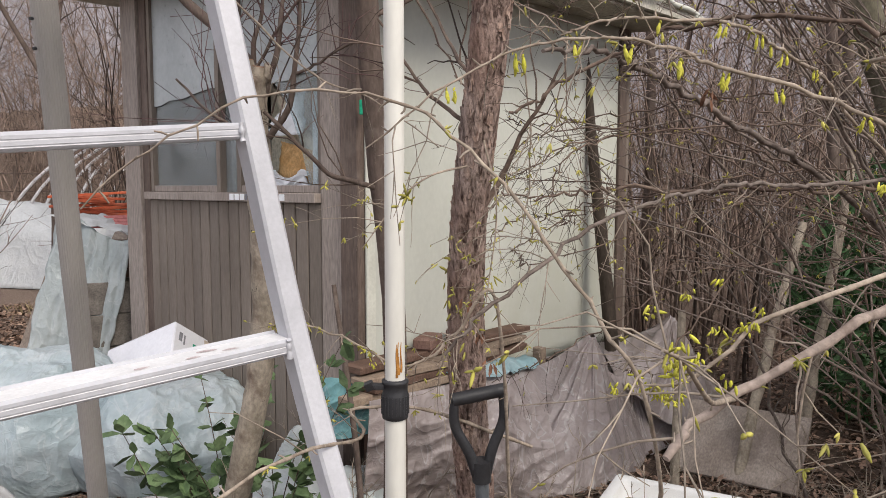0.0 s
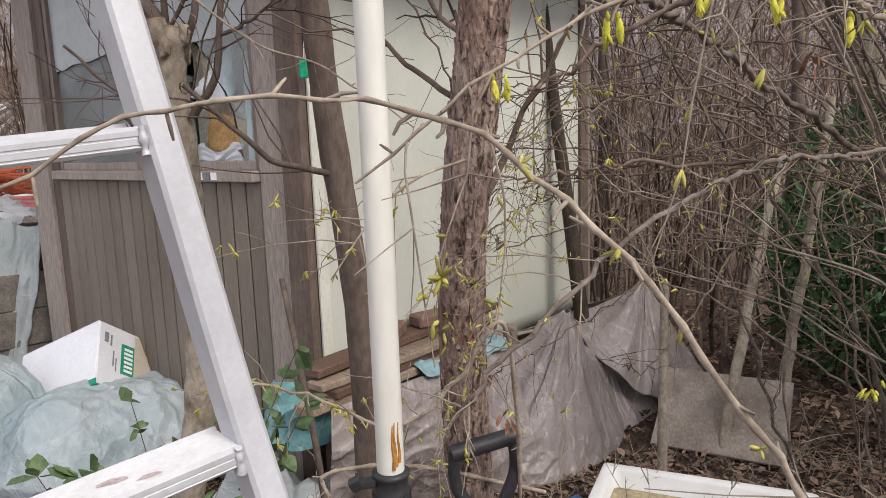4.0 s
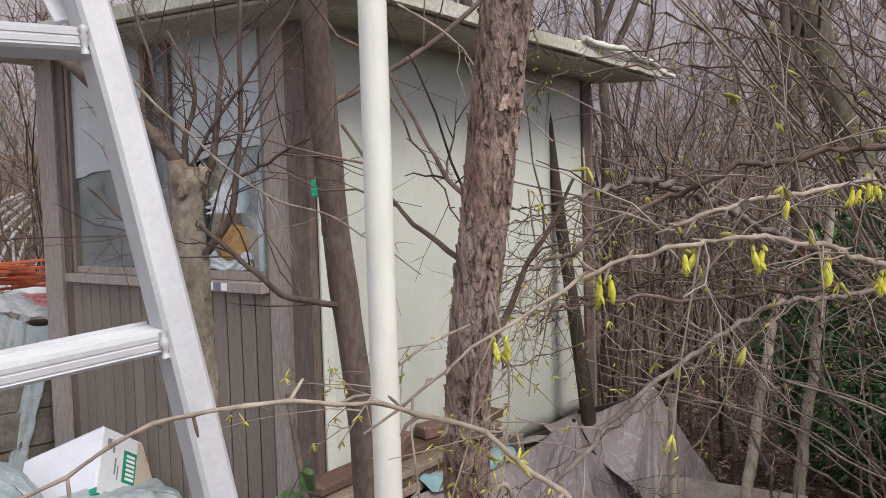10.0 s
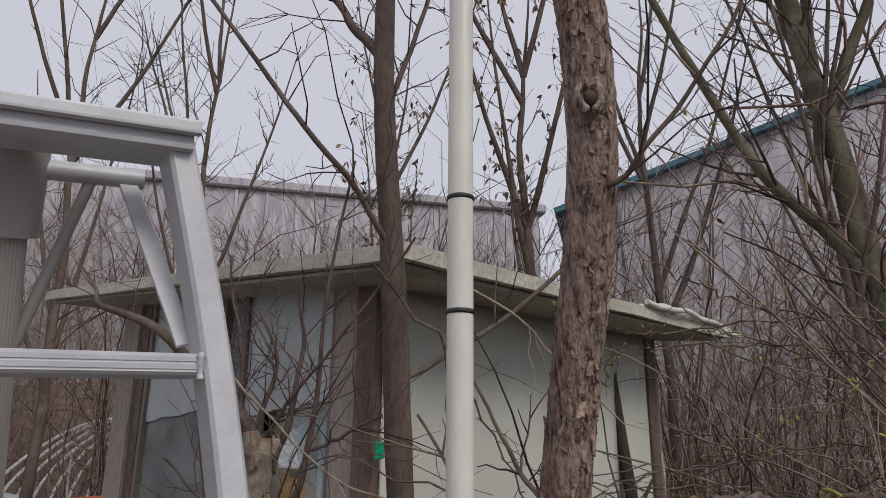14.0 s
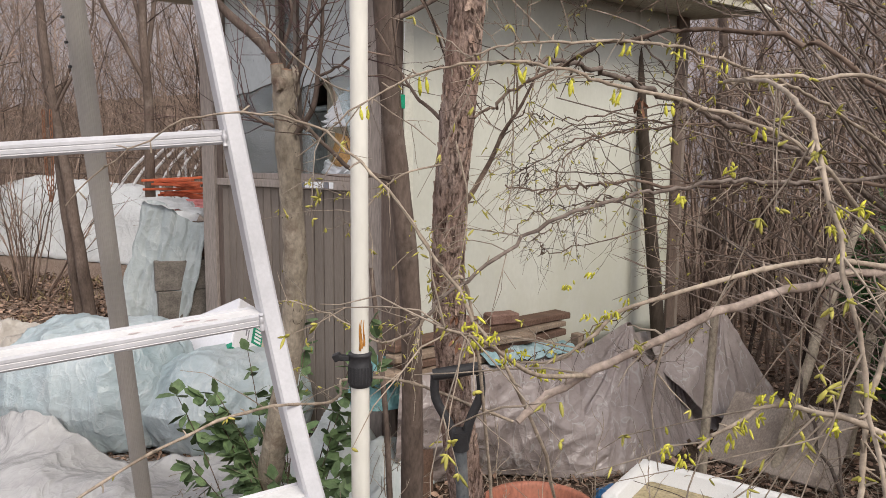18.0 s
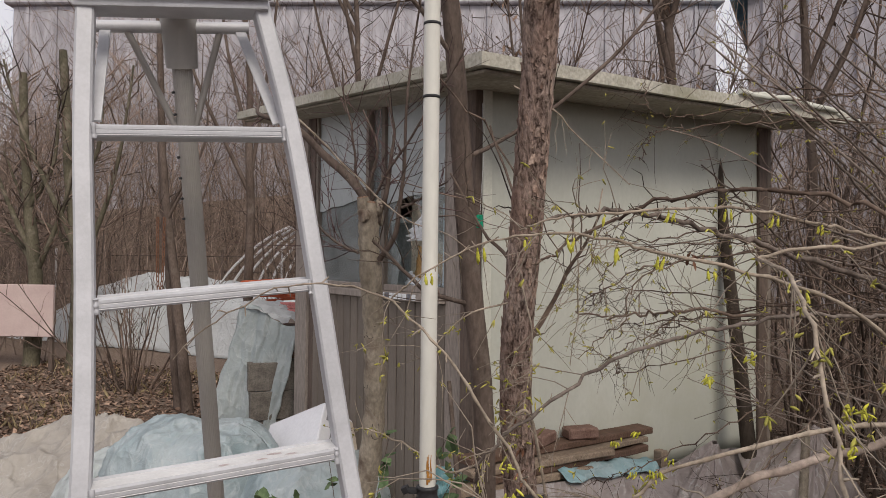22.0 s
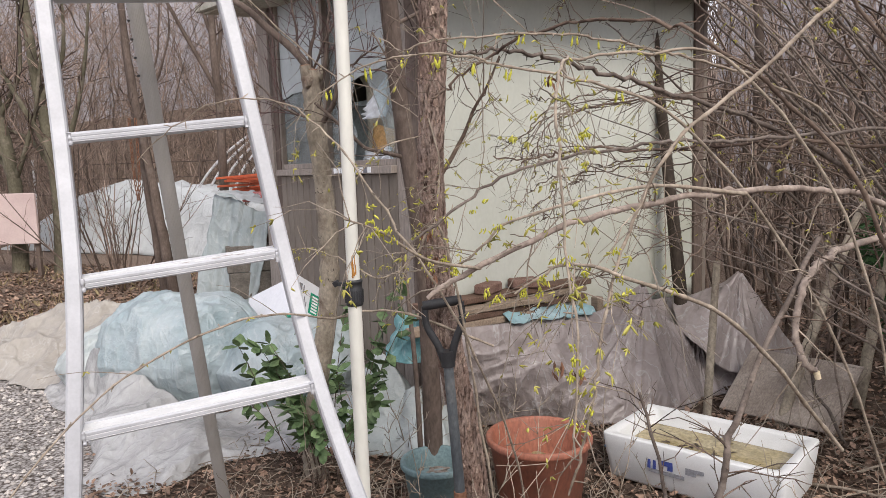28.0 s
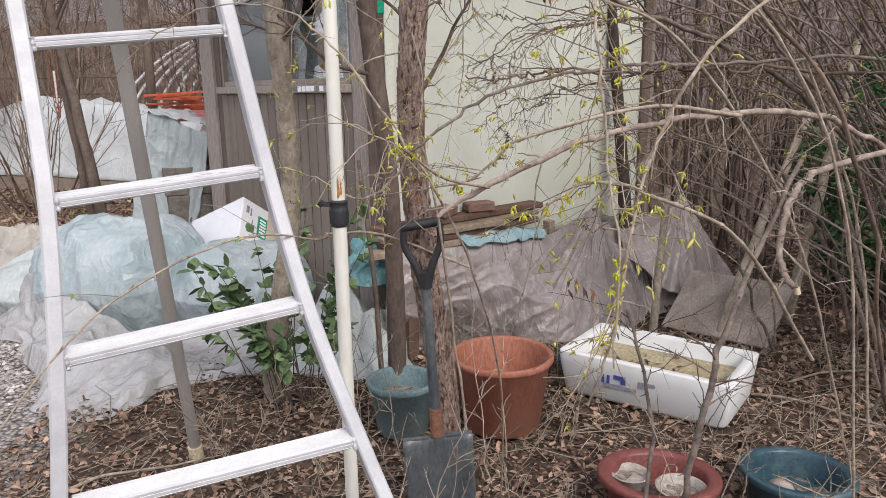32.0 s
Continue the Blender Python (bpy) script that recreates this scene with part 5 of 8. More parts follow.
def build_grey_tarp():
    ob = thing("grey_tarpaulin", "muddy grey plastic sheet draped over a pile by the wall", "tarpaulin", (0, 0, 0))

    # low drape: hangs from the planks to the ground
    hem = smooth_path([(-0.34, 2.74, 0), (-0.16, 2.88, 0), (0.0, 2.97, 0), (0.16, 3.0, 0), (0.34, 3.0, 0), (0.5, 3.04, 0), (0.7, 3.2, 0)], 90)
    head = smooth_path([tuple(shed_point(0.2, v, 0.545 - 0.02 * k)) for k, v in enumerate((-0.16, 0.14, 0.44, 0.72, 0.98))], 90)

    def low(s, t):
        a, b = along(head, s), along(hem, s)
        p = a * (1 - t) + b * t
        belly = math.sin(math.pi * t ** 0.8)
        p = p + np.array((0.2, -1.0, 0.25)) * (0.07 * belly)
        w = creased((p[0] * 0.8 + p[2] * 0.5, p[1], p[2] * 1.5 - p[0] * 0.6), 3.3, 0.36) + 0.3 * creased((p[0], p[1], p[2] * 0.4 + p[0] * 0.8), 8.3, 0.2)
        p = p + np.array((0.15, -0.8, 0.35)) * (0.05 * w * min(1, 6 * t, 0.3 + 5 * (1 - t)))
        return (p[0], p[1], max(p[2], terrain(p[0], p[1]) + 0.006))
    sheet("low_drape", 170, 90, low, PLASTIC_GREY, ob, "crumpled pinkish grey plastic")
    tent("peaked_drape", PLASTIC_GREY, ob, (0.655, 3.31, 0.655), [(0.12, 3.36, 0.42), (0.2, 3.08, 0.1), (0.33, 2.99, 0.0), (0.47, 3.02, 0.0), (0.62, 3.09, 0), (0.77, 3.2, 0), (0.92, 3.4, 0), (0.97, 3.58, 0.06), (0.88, 3.76, 0.3), (0.62, 3.78, 0.42), (0.3, 3.6, 0.45)], 2.1, 0.022, 0.06, 190, 70, "tent-like peak with long pleats")
    tent("open_flap", PLASTIC_GREY, ob, (1.2, 3.93, 0.63), [(0.82, 4.02, 0.45), (0.86, 3.7, 0.33), (0.97, 3.6, 0.24), (1.06, 3.63, 0.14), (1.14, 3.66, 0.1), (1.26, 3.7, 0.04), (1.36, 3.78, 0.0), (1.48, 3.9, 0), (1.64, 4.12, 0), (1.52, 4.36, 0), (1.15, 4.42, 0.2), (0.9, 4.3, 0.4)], 5.7, 0.016, 0.04, 150, 50, "second peak with a pale raised flap")
    tent("sagging_fold", PLASTIC_GREY, ob, (0.95, 3.76, 0.33), [(0.7, 3.55, 0.5), (0.8, 3.4, 0.2), (0.93, 3.46, 0.03), (1.04, 3.56, 0.0), (1.16, 3.68, 0.0), (1.3, 3.8, 0.05), (1.3, 4.0, 0.3), (0.9, 4.1, 0.42), (0.62, 3.85, 0.46)], 9.4, 0.02, 0.05, 110, 36, "sagging fold between the peaks")


build_grey_tarp()


def bundle(name, parent, c, rx, ry, h, seed, mat, label):
    """A wrapped bale: a bulging dome, tucked in at the foot, with wrinkles running down it."""
    def place(s, t):
        a = 2 * math.pi * s
        e = t * math.pi / 2 * 1.06
        ca, sa = math.cos(a), math.sin(a)
        k = math.cos(min(e, math.pi / 2)) ** 0.62
        low = 1 - 0.22 * max(0, 0.22 - t) / 0.22
        z = h * math.sin(min(e, math.pi / 2)) ** 0.85
        big = 1 + 0.14 * noise.noise(Vector((ca * 1.3 + seed, sa * 1.3, z * 2.2)))
        p = Vector((c[0] + rx * ca * k * low * big, c[1] + ry * sa * k * low * big, z * (1 + 0.12 * noise.noise(Vector((ca * k * 1.6, sa * k * 1.6, seed))))))
        n = Vector((ca * k / rx, sa * k / ry, 0.9 * math.sin(e) / h)).normalized()
        w = creased((p.x * 1.5 + p.z * 0.3, p.y * 1.5, p.z * 0.32), seed, 0.42) + 0.35 * creased((p.x * 1.4 - p.z * 0.6, p.y * 1.4, p.z * 0.3), seed + 4, 0.19)
        p += n * 0.032 * w
        return (p.x, p.y, max(p.z, 0.0) + 0.004)
    return sheet(name, 190, 80, place, mat, parent, label)


def build_blue_heap():
    ob = thing("plastic_sheeting", "pale blue translucent plastic sheeting bundled in a heap", "tarpaulin", (0, 0, 0))
    bundle("bale", ob, (-1.98, 3.2), 0.56, 0.46, 0.57, 1.7, PLASTIC_BLUE, "bulging blue-white bale")
    bundle("bale", ob, (-1.3, 3.28), 0.5, 0.44, 0.44, 6.4, PLASTIC_BLUE, "smaller blue bale under the carton")
    bundle("bale", ob, (-2.5, 3.3), 0.36, 0.36, 0.32, 9.1, PLASTIC_PALE, "low white end of the heap")

    # cover pulled over both bales and hanging down in front at one side
    rim = smooth_path([(-2.86, 3.05, 0), (-2.55, 2.8, 0), (-2.3, 2.72, 0), (-2.08, 2.48, 0), (-1.82, 2.26, 0), (-1.64, 2.0, 0), (-1.45, 1.93, 0), (-1.3, 1.97, 0), (-1.2, 2.26, 0), (-1.0, 2.42, 0), (-0.86, 2.52, 0), (-0.8, 2.8, 0)], 110)
    inner = smooth_path([(-2.75, 3.2, 0.1), (-2.5, 3.04, 0.2), (-2.3, 2.92, 0.3), (-2.05, 2.82, 0.3), (-1.85, 2.78, 0.12), (-1.65, 2.78, 0.03), (-1.5, 2.78, 0.02), (-1.35, 2.8, 0.03), (-1.2, 2.84, 0.05), (-1.05, 2.88, 0.1), (-0.95, 2.95, 0.1), (-0.85, 3.05, 0.08)], 110)

    def skirt(s, t):
        a, b = along(rim, s), along(inner, s)
        p = a * (1 - t) + b * t
        w = creased((p[0] * 1.1, p[1] * 0.7, p[2]), 5.2, 0.62) + 0.25 * creased((p[0] * 0.8, p[1] * 1.2, p[2]), 7.7, 0.3)
        lift = 0.03 + 0.06 * max(-0.4, w) * min(1, 0.25 + 5 * t)
        lift += 0.07 * bump2(p[0], p[1], -1.55, 2.4, 0.3, 0.16) + 0.05 * bump2(p[0], p[1], -1.95, 2.5, 0.2, 0.15)
        return (p[0] + 0.02 * noise.noise(Vector((s * 30, t * 6, 1))), p[1] + 0.02 * noise.noise(Vector((s * 30, t * 6, 8))), max(terrain(p[0], p[1]) + 0.006, p[2] * t + terrain(p[0], p[1]) + lift * min(1, 0.15 + 6 * t)))
    sheet("skirt", 170, 70, skirt, PLASTIC_CLEAR, ob, "clear plastic skirt spread on the gravel")


build_blue_heap()


def beige_height(x, y):
    return 0.3 * bump2(x, y, -3.15, 3.85, 0.6, 0.28) + 0.16 * bump2(x, y, -2.7, 3.6, 0.3, 0.25) + 0.14 * bump2(x, y, -3.6, 3.5, 0.5, 0.25)


heap_sheet("beige_plastic_sheet", "dusty beige plastic sheet crumpled on the gravel", -4.6, -2.4, 3.1, 4.4, 150, 100, beige_height, PLASTIC_TAN, 8.1, 0.075, 1.3, 0.2)
heap_sheet("clear_plastic_bag", "crumpled clear plastic bag beside the cut trunk", -0.8, -0.2, 2.46, 2.95, 90, 70, lambda x, y: max(0.36 * bump2(x, y, -0.56, 2.76, 0.17, 0.16), 0.22 * bump2(x, y, -0.36, 2.72, 0.16, 0.14)), PLASTIC_PALE, 11.4, 0.05, 0.9, 0.06)


def build_teal():
    def place(s, t):
        a = math.pi * (0.05 + 0.9 * s)
        x = -0.4 - 0.12 * math.cos(a) * (0.75 + 0.5 * t) + 0.02 * noise.noise(Vector((t * 4, 3, 3)))
        y = 2.8 - 0.13 * math.sin(a) * (0.35 + 0.75 * t)
        z = 0.58 - 0.2 * t + 0.02 * noise.noise(Vector((s * 3, t * 3, 1)))
        w = creased((x, y, z * 0.7), 6.6, 0.13)
        return (x + 0.012 * w, y - 0.025 * w, z + 0.01 * w)
    ob = sheet("teal_cloth", 90, 60, place, TARP_TEAL)
    tagged(ob, "teal cloth bundled beside the planks", "cloth")

    def strip(s, t):
        v = 0.3 + 0.58 * s
        p = shed_point(0.15 + 0.085 * t + 0.02 * noise.noise(Vector((s * 6, 2, 3))), v, 0)
        return (p.x, p.y, 0.557 - 0.045 * t * t - 0.03 * s + 0.016 * creased((p.x, p.y, t * 0.1), 4.6, 0.12))
    ob = sheet("teal_strip", 60, 12, strip, TARP_PALE_TEAL)
    tagged(ob, "teal cloth edge showing under the planks", "cloth")


build_teal()


def build_blue_bag():
    bm = bmesh.new()
    bmesh.ops.create_icosphere(bm, subdivisions=4, radius=0.07)
    for v in bm.verts:
        v.co *= 1 + 0.35 * folds(v.co.x * 4, v.co.y * 4 + v.co.z * 5, 3.0, 0.8)
        v.co.z *= 0.7
    ob = part("blue_bag", bm, BLUE_BAG, None, "", True)
    ob.matrix_world = pose(0.56, 2.72, 0.05)
    tagged(ob, "crumpled blue plastic bag on the litter", "bag")


build_blue_bag()


# ---- trees in the yard ----
def tree_root(name, label, at):
    return thing(name, label, "tree", at)


def rel(path, at):
    return np.asarray(path, float) - np.asarray(at, float)


def knots(path, radius, count, mat, parent, rng, size=0.012, lo=0.15, hi=0.95):
    for _ in range(count):
        i = int(rng.uniform(lo, hi) * (len(path) - 1))
        a = rng.uniform(math.pi, 2 * math.pi)
        r = radius[i]
        c = path[i] + np.array((r * math.cos(a), r * math.sin(a), 0)) * 0.9
        bm = bmesh.new()
        bmesh.ops.create_uvsphere(bm, u_segments=12, v_segments=8, radius=size * rng.uniform(0.7, 1.3))
        d = Vector((math.cos(a), math.sin(a), 0))
        for v in bm.verts:
            k = v.co.dot(d)
            v.co -= d * k * 0.5
            if k > size * 0.55:
                v.co -= d * size * 0.5
        bm.transform(Matrix.Translation(c))
        part("knot", bm, mat, parent, "", True)


BARK_FLAKE = surface("flaking_bark_plate", (0.16, 0.1, 0.08), (0.4, 0.31, 0.26), 40, 0.9, 0, 160, 0.4, island=0.4)


def build_big_trunk():
    at = (0.12, 1.735, 0.0)
    ob = tree_root("rough_barked_tree", "leafless tree with thick flaking red-brown bark", at)
    rng = np.random.default_rng(21)
    pts = [(0.135, 1.76, -0.03), (0.12, 1.731, 0.065), (0.101, 1.66, 0.44), (0.066, 1.579, 0.818), (0.06, 1.5, 1.2), (0.1, 1.423, 1.61), (0.136, 1.33, 2.02), (0.105, 1.27, 2.43), (0.09, 1.25, 2.9), (0.12, 1.3, 3.6)]
    path = rel(smooth_path(pts, 300), at)
    n = len(path)
    r = np.interp(np.linspace(0, 1, n), (0, 0.05, 0.25, 0.45, 0.6, 0.8, 1), (0.06, 0.048, 0.04, 0.034, 0.034, 0.036, 0.027))
    verts, faces = sweep([(path, r)], 40)
    out = []
    for i, v in enumerate(verts):
        c = path[i // 40 if i < n * 40 else (0 if i < n * 40 + 40 else n - 1)]
        d = np.array(v) - c
        k = 1 + 0.085 * (1 - abs(noise.noise(Vector((v[0] * 70, v[1] * 70, v[2] * 9)))) * 2.6) + 0.07 * noise.noise(Vector((v[0] * 120, v[1] * 120, v[2] * 34)))
        out.append(c + d * k)
    part("trunk", mesh_data("trunk", out, faces, BARK_ROUGH), BARK_ROUGH, ob)
    # loose plates of bark standing off the trunk
    flakes, quads = [], []
    for _ in range(1500):
        i = int(rng.uniform(0.03, 0.86) * (n - 1))
        a = rng.uniform(0, 2 * math.pi)
        out_d, side = np.array((math.cos(a), math.sin(a), 0.0)), np.array((-math.sin(a), math.cos(a), 0.0))
        L, W = rng.uniform(0.012, 0.034), rng.uniform(0.004, 0.009)
        c = path[i] + out_d * r[i] * rng.uniform(1.0, 1.07)
        skew, lift = rng.normal(0, 0.15), rng.uniform(0.0, 0.0035)
        k = len(flakes)
        for sx, sz, so in ((-0.5, -0.5, 0.0), (0.4, -0.55, 0.0), (0.55, 0.0, -0.15), (0.45, 0.5, 1.0), (-0.4, 0.55, 1.0), (-0.55, 0.05, -0.15)):
            jig = rng.uniform(0.75, 1.2)
            flakes.append(c + side * (sx * W * jig + skew * sz * L) + np.array((0, 0, sz * L * jig)) + out_d * (so * lift))
        for q in range(6):
            flakes.append(flakes[k + q] - out_d * 0.003)
        quads += [tuple(range(k, k + 6)), tuple(range(k + 11, k + 5, -1))] + [(k + q, k + 6 + q, k + 6 + (q + 1) % 6, k + (q + 1) % 6) for q in range(6)]
    fl = part("bark_plate", mesh_data("bark_plate", flakes, quads, BARK_FLAKE, False), BARK_FLAKE, ob, "loose flaking bark plates")
    fl["kind"] = "stuff"
    # healed branch scar
    c = Vector((0.125, 1.278, 2.075)) - Vector(at)
    ring = [(c + Vector((0.017 * math.cos(a), -0.008, 0.022 * math.sin(a)))) for a in np.linspace(0, 2 * math.pi, 21)]
    v, f = sweep([(ring, np.full(21, 0.008))], 8)
    part("scar_collar", mesh_data("scar_collar", v, f, BARK_ROUGH), BARK_ROUGH, ob, "swollen collar round a branch scar")
    bm = bmesh.new()
    bmesh.ops.create_uvsphere(bm, u_segments=12, v_segments=8, radius=0.012)
    bm.transform(Matrix.Translation(c + Vector((0, -0.004, 0))))
    part("scar", bm, BARK_DARK, ob, "dark hollow scar", True)
    knots(path, r, 10, BARK_ROUGH, ob, rng, 0.016)
    # limbs
    limbs = [[(0.06, 1.5, 1.2), (0.09, 1.545, 1.27), (0.128, 1.56, 1.33), (0.165, 1.565, 1.41), (0.21, 1.56, 1.485), (0.25, 1.55, 1.56)],
             [(0.075, 1.47, 1.42), (-0.003, 1.53, 1.48), (-0.047, 1.56, 1.53), (-0.12, 1.6, 1.66)],
             [(0.085, 1.46, 1.5), (0.037, 1.6, 1.58), (0.002, 1.68, 1.65), (-0.06, 1.75, 1.8)],
             [(0.11, 1.3, 2.25), (0.2, 1.4, 2.4), (0.45, 1.6, 2.75)],
             [(0.13, 1.33, 1.95), (0.2, 1.27, 2.0), (0.34, 1.2, 2.2)],
             [(0.1, 1.26, 2.5), (0.0, 1.35, 2.7), (-0.25, 1.6, 3.1)]]
    tw = []
    for pts in limbs:
        p = wobble(rel(smooth_path(pts, 20), at), 0.006, rng, 0.2)
        tube("limb", p, 0.008 if len(pts) == 6 else 0.005, 0.0025, TWIG, ob, 7)
        tw += sprouts(p, 4, 0.24, rng, 0.3)
    v, f = sweep(tw, 4)
    tw_ob = part("twigs", mesh_data("twigs", v, f, TWIG), TWIG, ob, "fine bare twigs")
    tw_ob["kind"] = "stuff"
    # withered clump of buds tied to the trunk
    spots = []
    for _ in range(46):
        b = np.array((0.07, 1.49, 1.12)) + rng.normal(0, 1, 3) * (0.028, 0.03, 0.075) - at
        spots.append((b, rng.normal(0, 1, 3) + (0, 0, -0.8), rng.uniform(0.012, 0.03), rng.uniform(0.0015, 0.0035)))
    v, f = spindles(spots, 5, 4)
    c = part("withered_buds", mesh_data("withered_buds", v, f, BUD), BUD, ob, "withered yellow-brown buds")
    c["kind"] = "stuff"


build_big_trunk()


def build_dark_trunk():
    at = (-0.155, 2.19, 0.0)
    ob = tree_root("smooth_dark_tree", "slim leaning tree with smooth dark brown bark", at)
    rng = np.random.default_rng(22)
    pts = [(-0.16, 2.2, -0.03), (-0.157, 2.184, 0.03), (-0.142, 2.127, 0.513), (-0.142, 2.068, 0.997), (-0.184, 2.017, 1.481), (-0.211, 1.976, 1.965), (-0.245, 1.936, 2.45), (-0.25, 1.9, 2.95), (-0.28, 1.9, 3.8)]
    path = rel(smooth_path(pts, 60), at)
    n = len(path)
    r = np.interp(np.linspace(0, 1, n), (0, 0.1, 0.6, 1), (0.045, 0.036, 0.03, 0.018))
    v, f = sweep([(path, r * (1 + 0.03 * rng.normal(0, 1, n)))], 18)
    part("trunk", mesh_data("trunk", v, f, BARK_DARK), BARK_DARK, ob)
    knots(path, r, 8, BARK_DARK, ob, rng, 0.012)
    tw = []
    for pts in ([(-0.25, 1.93, 2.54), (-0.329, 1.93, 2.633), (-0.407, 1.93, 2.751), (-0.55, 1.93, 3.0)], [(-0.215, 1.965, 2.05), (-0.3, 1.88, 2.18), (-0.398, 1.8, 2.284), (-0.52, 1.8, 2.45), (-0.7, 1.8, 2.7)], [(-0.24, 1.94, 2.4), (-0.18, 1.96, 2.6), (-0.1, 2.0, 2.9)],
                [(-0.2, 1.99, 1.75), (-0.05, 2.1, 1.85), (0.2, 2.2, 2.05), (0.4, 2.3, 2.3)], [(-0.16, 2.03, 1.3), (-0.3, 1.95, 1.35), (-0.45, 1.9, 1.5)]):
        p = wobble(rel(smooth_path(pts, 20), at), 0.006, rng, 0.2)
        tube("limb", p, 0.015 if pts[0][2] > 2.5 else 0.008, 0.005, BARK_DARK, ob, 7)
        tw += sprouts(p, 8, 0.35, rng, 0.3)
    v, f = sweep(tw, 4)
    o = part("twigs", mesh_data("twigs", v, f, TWIG), TWIG, ob, "fine bare twigs")
    o["kind"] = "stuff"


build_dark_trunk()


OLD_CUT = surface("weathered_cut_wood", (0.22, 0.12, 0.08), (0.36, 0.24, 0.17), 40, 0.85, 0, 150, 0.3)


def build_cut_tree():
    at = (-0.70, 2.25, 0.0)
    ob = tree_root("pollarded_tree", "pollarded young tree with a sawn top and knobbly pale bark", at)
    rng = np.random.default_rng(23)
    pts = [(-0.705, 2.27, -0.03), (-0.695, 2.24, 0.12), (-0.607, 2.149, 0.468), (-0.546, 2.124, 0.732), (-0.511, 2.088, 0.998), (-0.503, 2.039, 1.265), (-0.498, 1.985, 1.5), (-0.493, 1.965, 1.60)]
    path = rel(smooth_path(pts, 60), at)
    n = len(path)
    r = np.interp(np.linspace(0, 1, n), (0, 0.12, 0.5, 0.85, 1), (0.056, 0.044, 0.036, 0.0335, 0.035))
    r = r * (1 + 0.06 * rng.normal(0, 1, n).clip(-1.5, 1.5))
    v, f = sweep([(path, r)], 20)
    trunk = part("trunk", mesh_data("trunk", v, f, BARK_PALE), BARK_PALE, ob)
    for k in range(4):
        bm = bmesh.new()
        bmesh.ops.create_icosphere(bm, subdivisions=4, radius=rng.uniform(0.008, 0.013))
        off = Vector((rng.uniform(0, 50), 0, 0))
        for v in bm.verts:
            v.co *= 1 + 0.7 * noise.noise(v.co * 70 + off) + 0.3 * noise.noise(v.co * 190 + off)
        a = k * 2.4
        bm.transform(Matrix.Translation(Vector(path[-1 - k % 6]) + Vector((0.035 * math.cos(a), 0.035 * math.sin(a), rng.uniform(-0.01, 0.012)))) @ Matrix.Diagonal((1, 1, 1.9, 1)))
        part("burr", bm, BARK_PALE, trunk, "knobbly burr on the sawn head", True)
    # sawn stubs at the head, their cut faces weathered
    for k, (dx, dy, dz, tip) in enumerate(((-0.016, -0.01, 0.035, 0.0), (0.012, -0.004, 0.02, 0.0))):
        b0 = Vector(path[-4]) + Vector((dx * 0.5, dy * 0.5, 0))
        b1 = Vector(path[-1]) + Vector((dx, dy, dz))
        stub = part("stub", mesh_data("stub", *sweep([([b0, (b0 + b1) / 2, b1], (0.022, 0.0205, 0.019))], 12), BARK_PALE), BARK_PALE, trunk, "sawn-off stub")
        d = (b1 - b0).normalized()
        part("cut_face", mesh_data("cut_face", *sweep([([b1 - d * 0.001, b1 + d * 0.003], (0.018, 0.0175))], 12), OLD_CUT), OLD_CUT, stub, "weathered reddish cut face")
    knots(path, r, 20, OLD_POST, ob, rng, 0.012, 0.2, 0.92)
    limbs = [[(-0.485, 1.985, 1.6), (-0.57, 1.99, 1.7), (-0.668, 1.988, 1.783), (-0.753, 1.979, 1.863), (-0.862, 2.009, 1.912), (-0.955, 2.08, 1.95), (-1.07, 2.27, 2.03), (-1.25, 2.5, 2.15)],
             [(-0.47, 1.985, 1.56), (-0.43, 1.96, 1.66), (-0.41, 1.96, 1.8), (-0.43, 1.97, 1.95)],
             [(-0.5, 1.99, 1.58), (-0.5, 1.98, 1.68), (-0.47, 1.98, 1.78), (-0.52, 2.0, 1.92)],
             [(-0.46, 1.98, 1.44), (-0.40, 1.95, 1.52), (-0.375, 1.94, 1.66), (-0.36, 1.93, 1.9), (-0.3, 1.9, 2.25)],
             [(-0.53, 1.98, 1.46), (-0.6, 1.95, 1.5), (-0.68, 1.92, 1.58)],
             [(-0.375, 1.94, 1.6), (-0.3, 1.92, 1.63), (-0.22, 1.9, 1.68)],
             [(-0.49, 1.98, 1.62), (-0.42, 1.95, 1.71), (-0.3, 1.9, 1.86), (-0.15, 1.85, 2.05)],
             [(-0.55, 2.0, 1.68), (-0.56, 2.0, 1.82), (-0.62, 2.02, 2.05)]]
    tw = []
    for i, pts in enumerate(limbs):
        p = wobble(rel(smooth_path(pts, 22), at), 0.005, rng, 0.2)
        tube("limb", p, (0.017, 0.01, 0.009, 0.0095, 0.005, 0.0045, 0.0045, 0.005)[i], 0.0028, BARK_DARK, ob, 8)
        tw += sprouts(p, 10, 0.24, rng, 0.25, 0.0, 0.0016, sub=3)
    v, f = sweep(tw, 4)
    o = part("twigs", mesh_data("twigs", v, f, TWIG_WINE), TWIG_WINE, ob, "fine dark reddish twigs")
    o["kind"] = "stuff"


build_cut_tree()




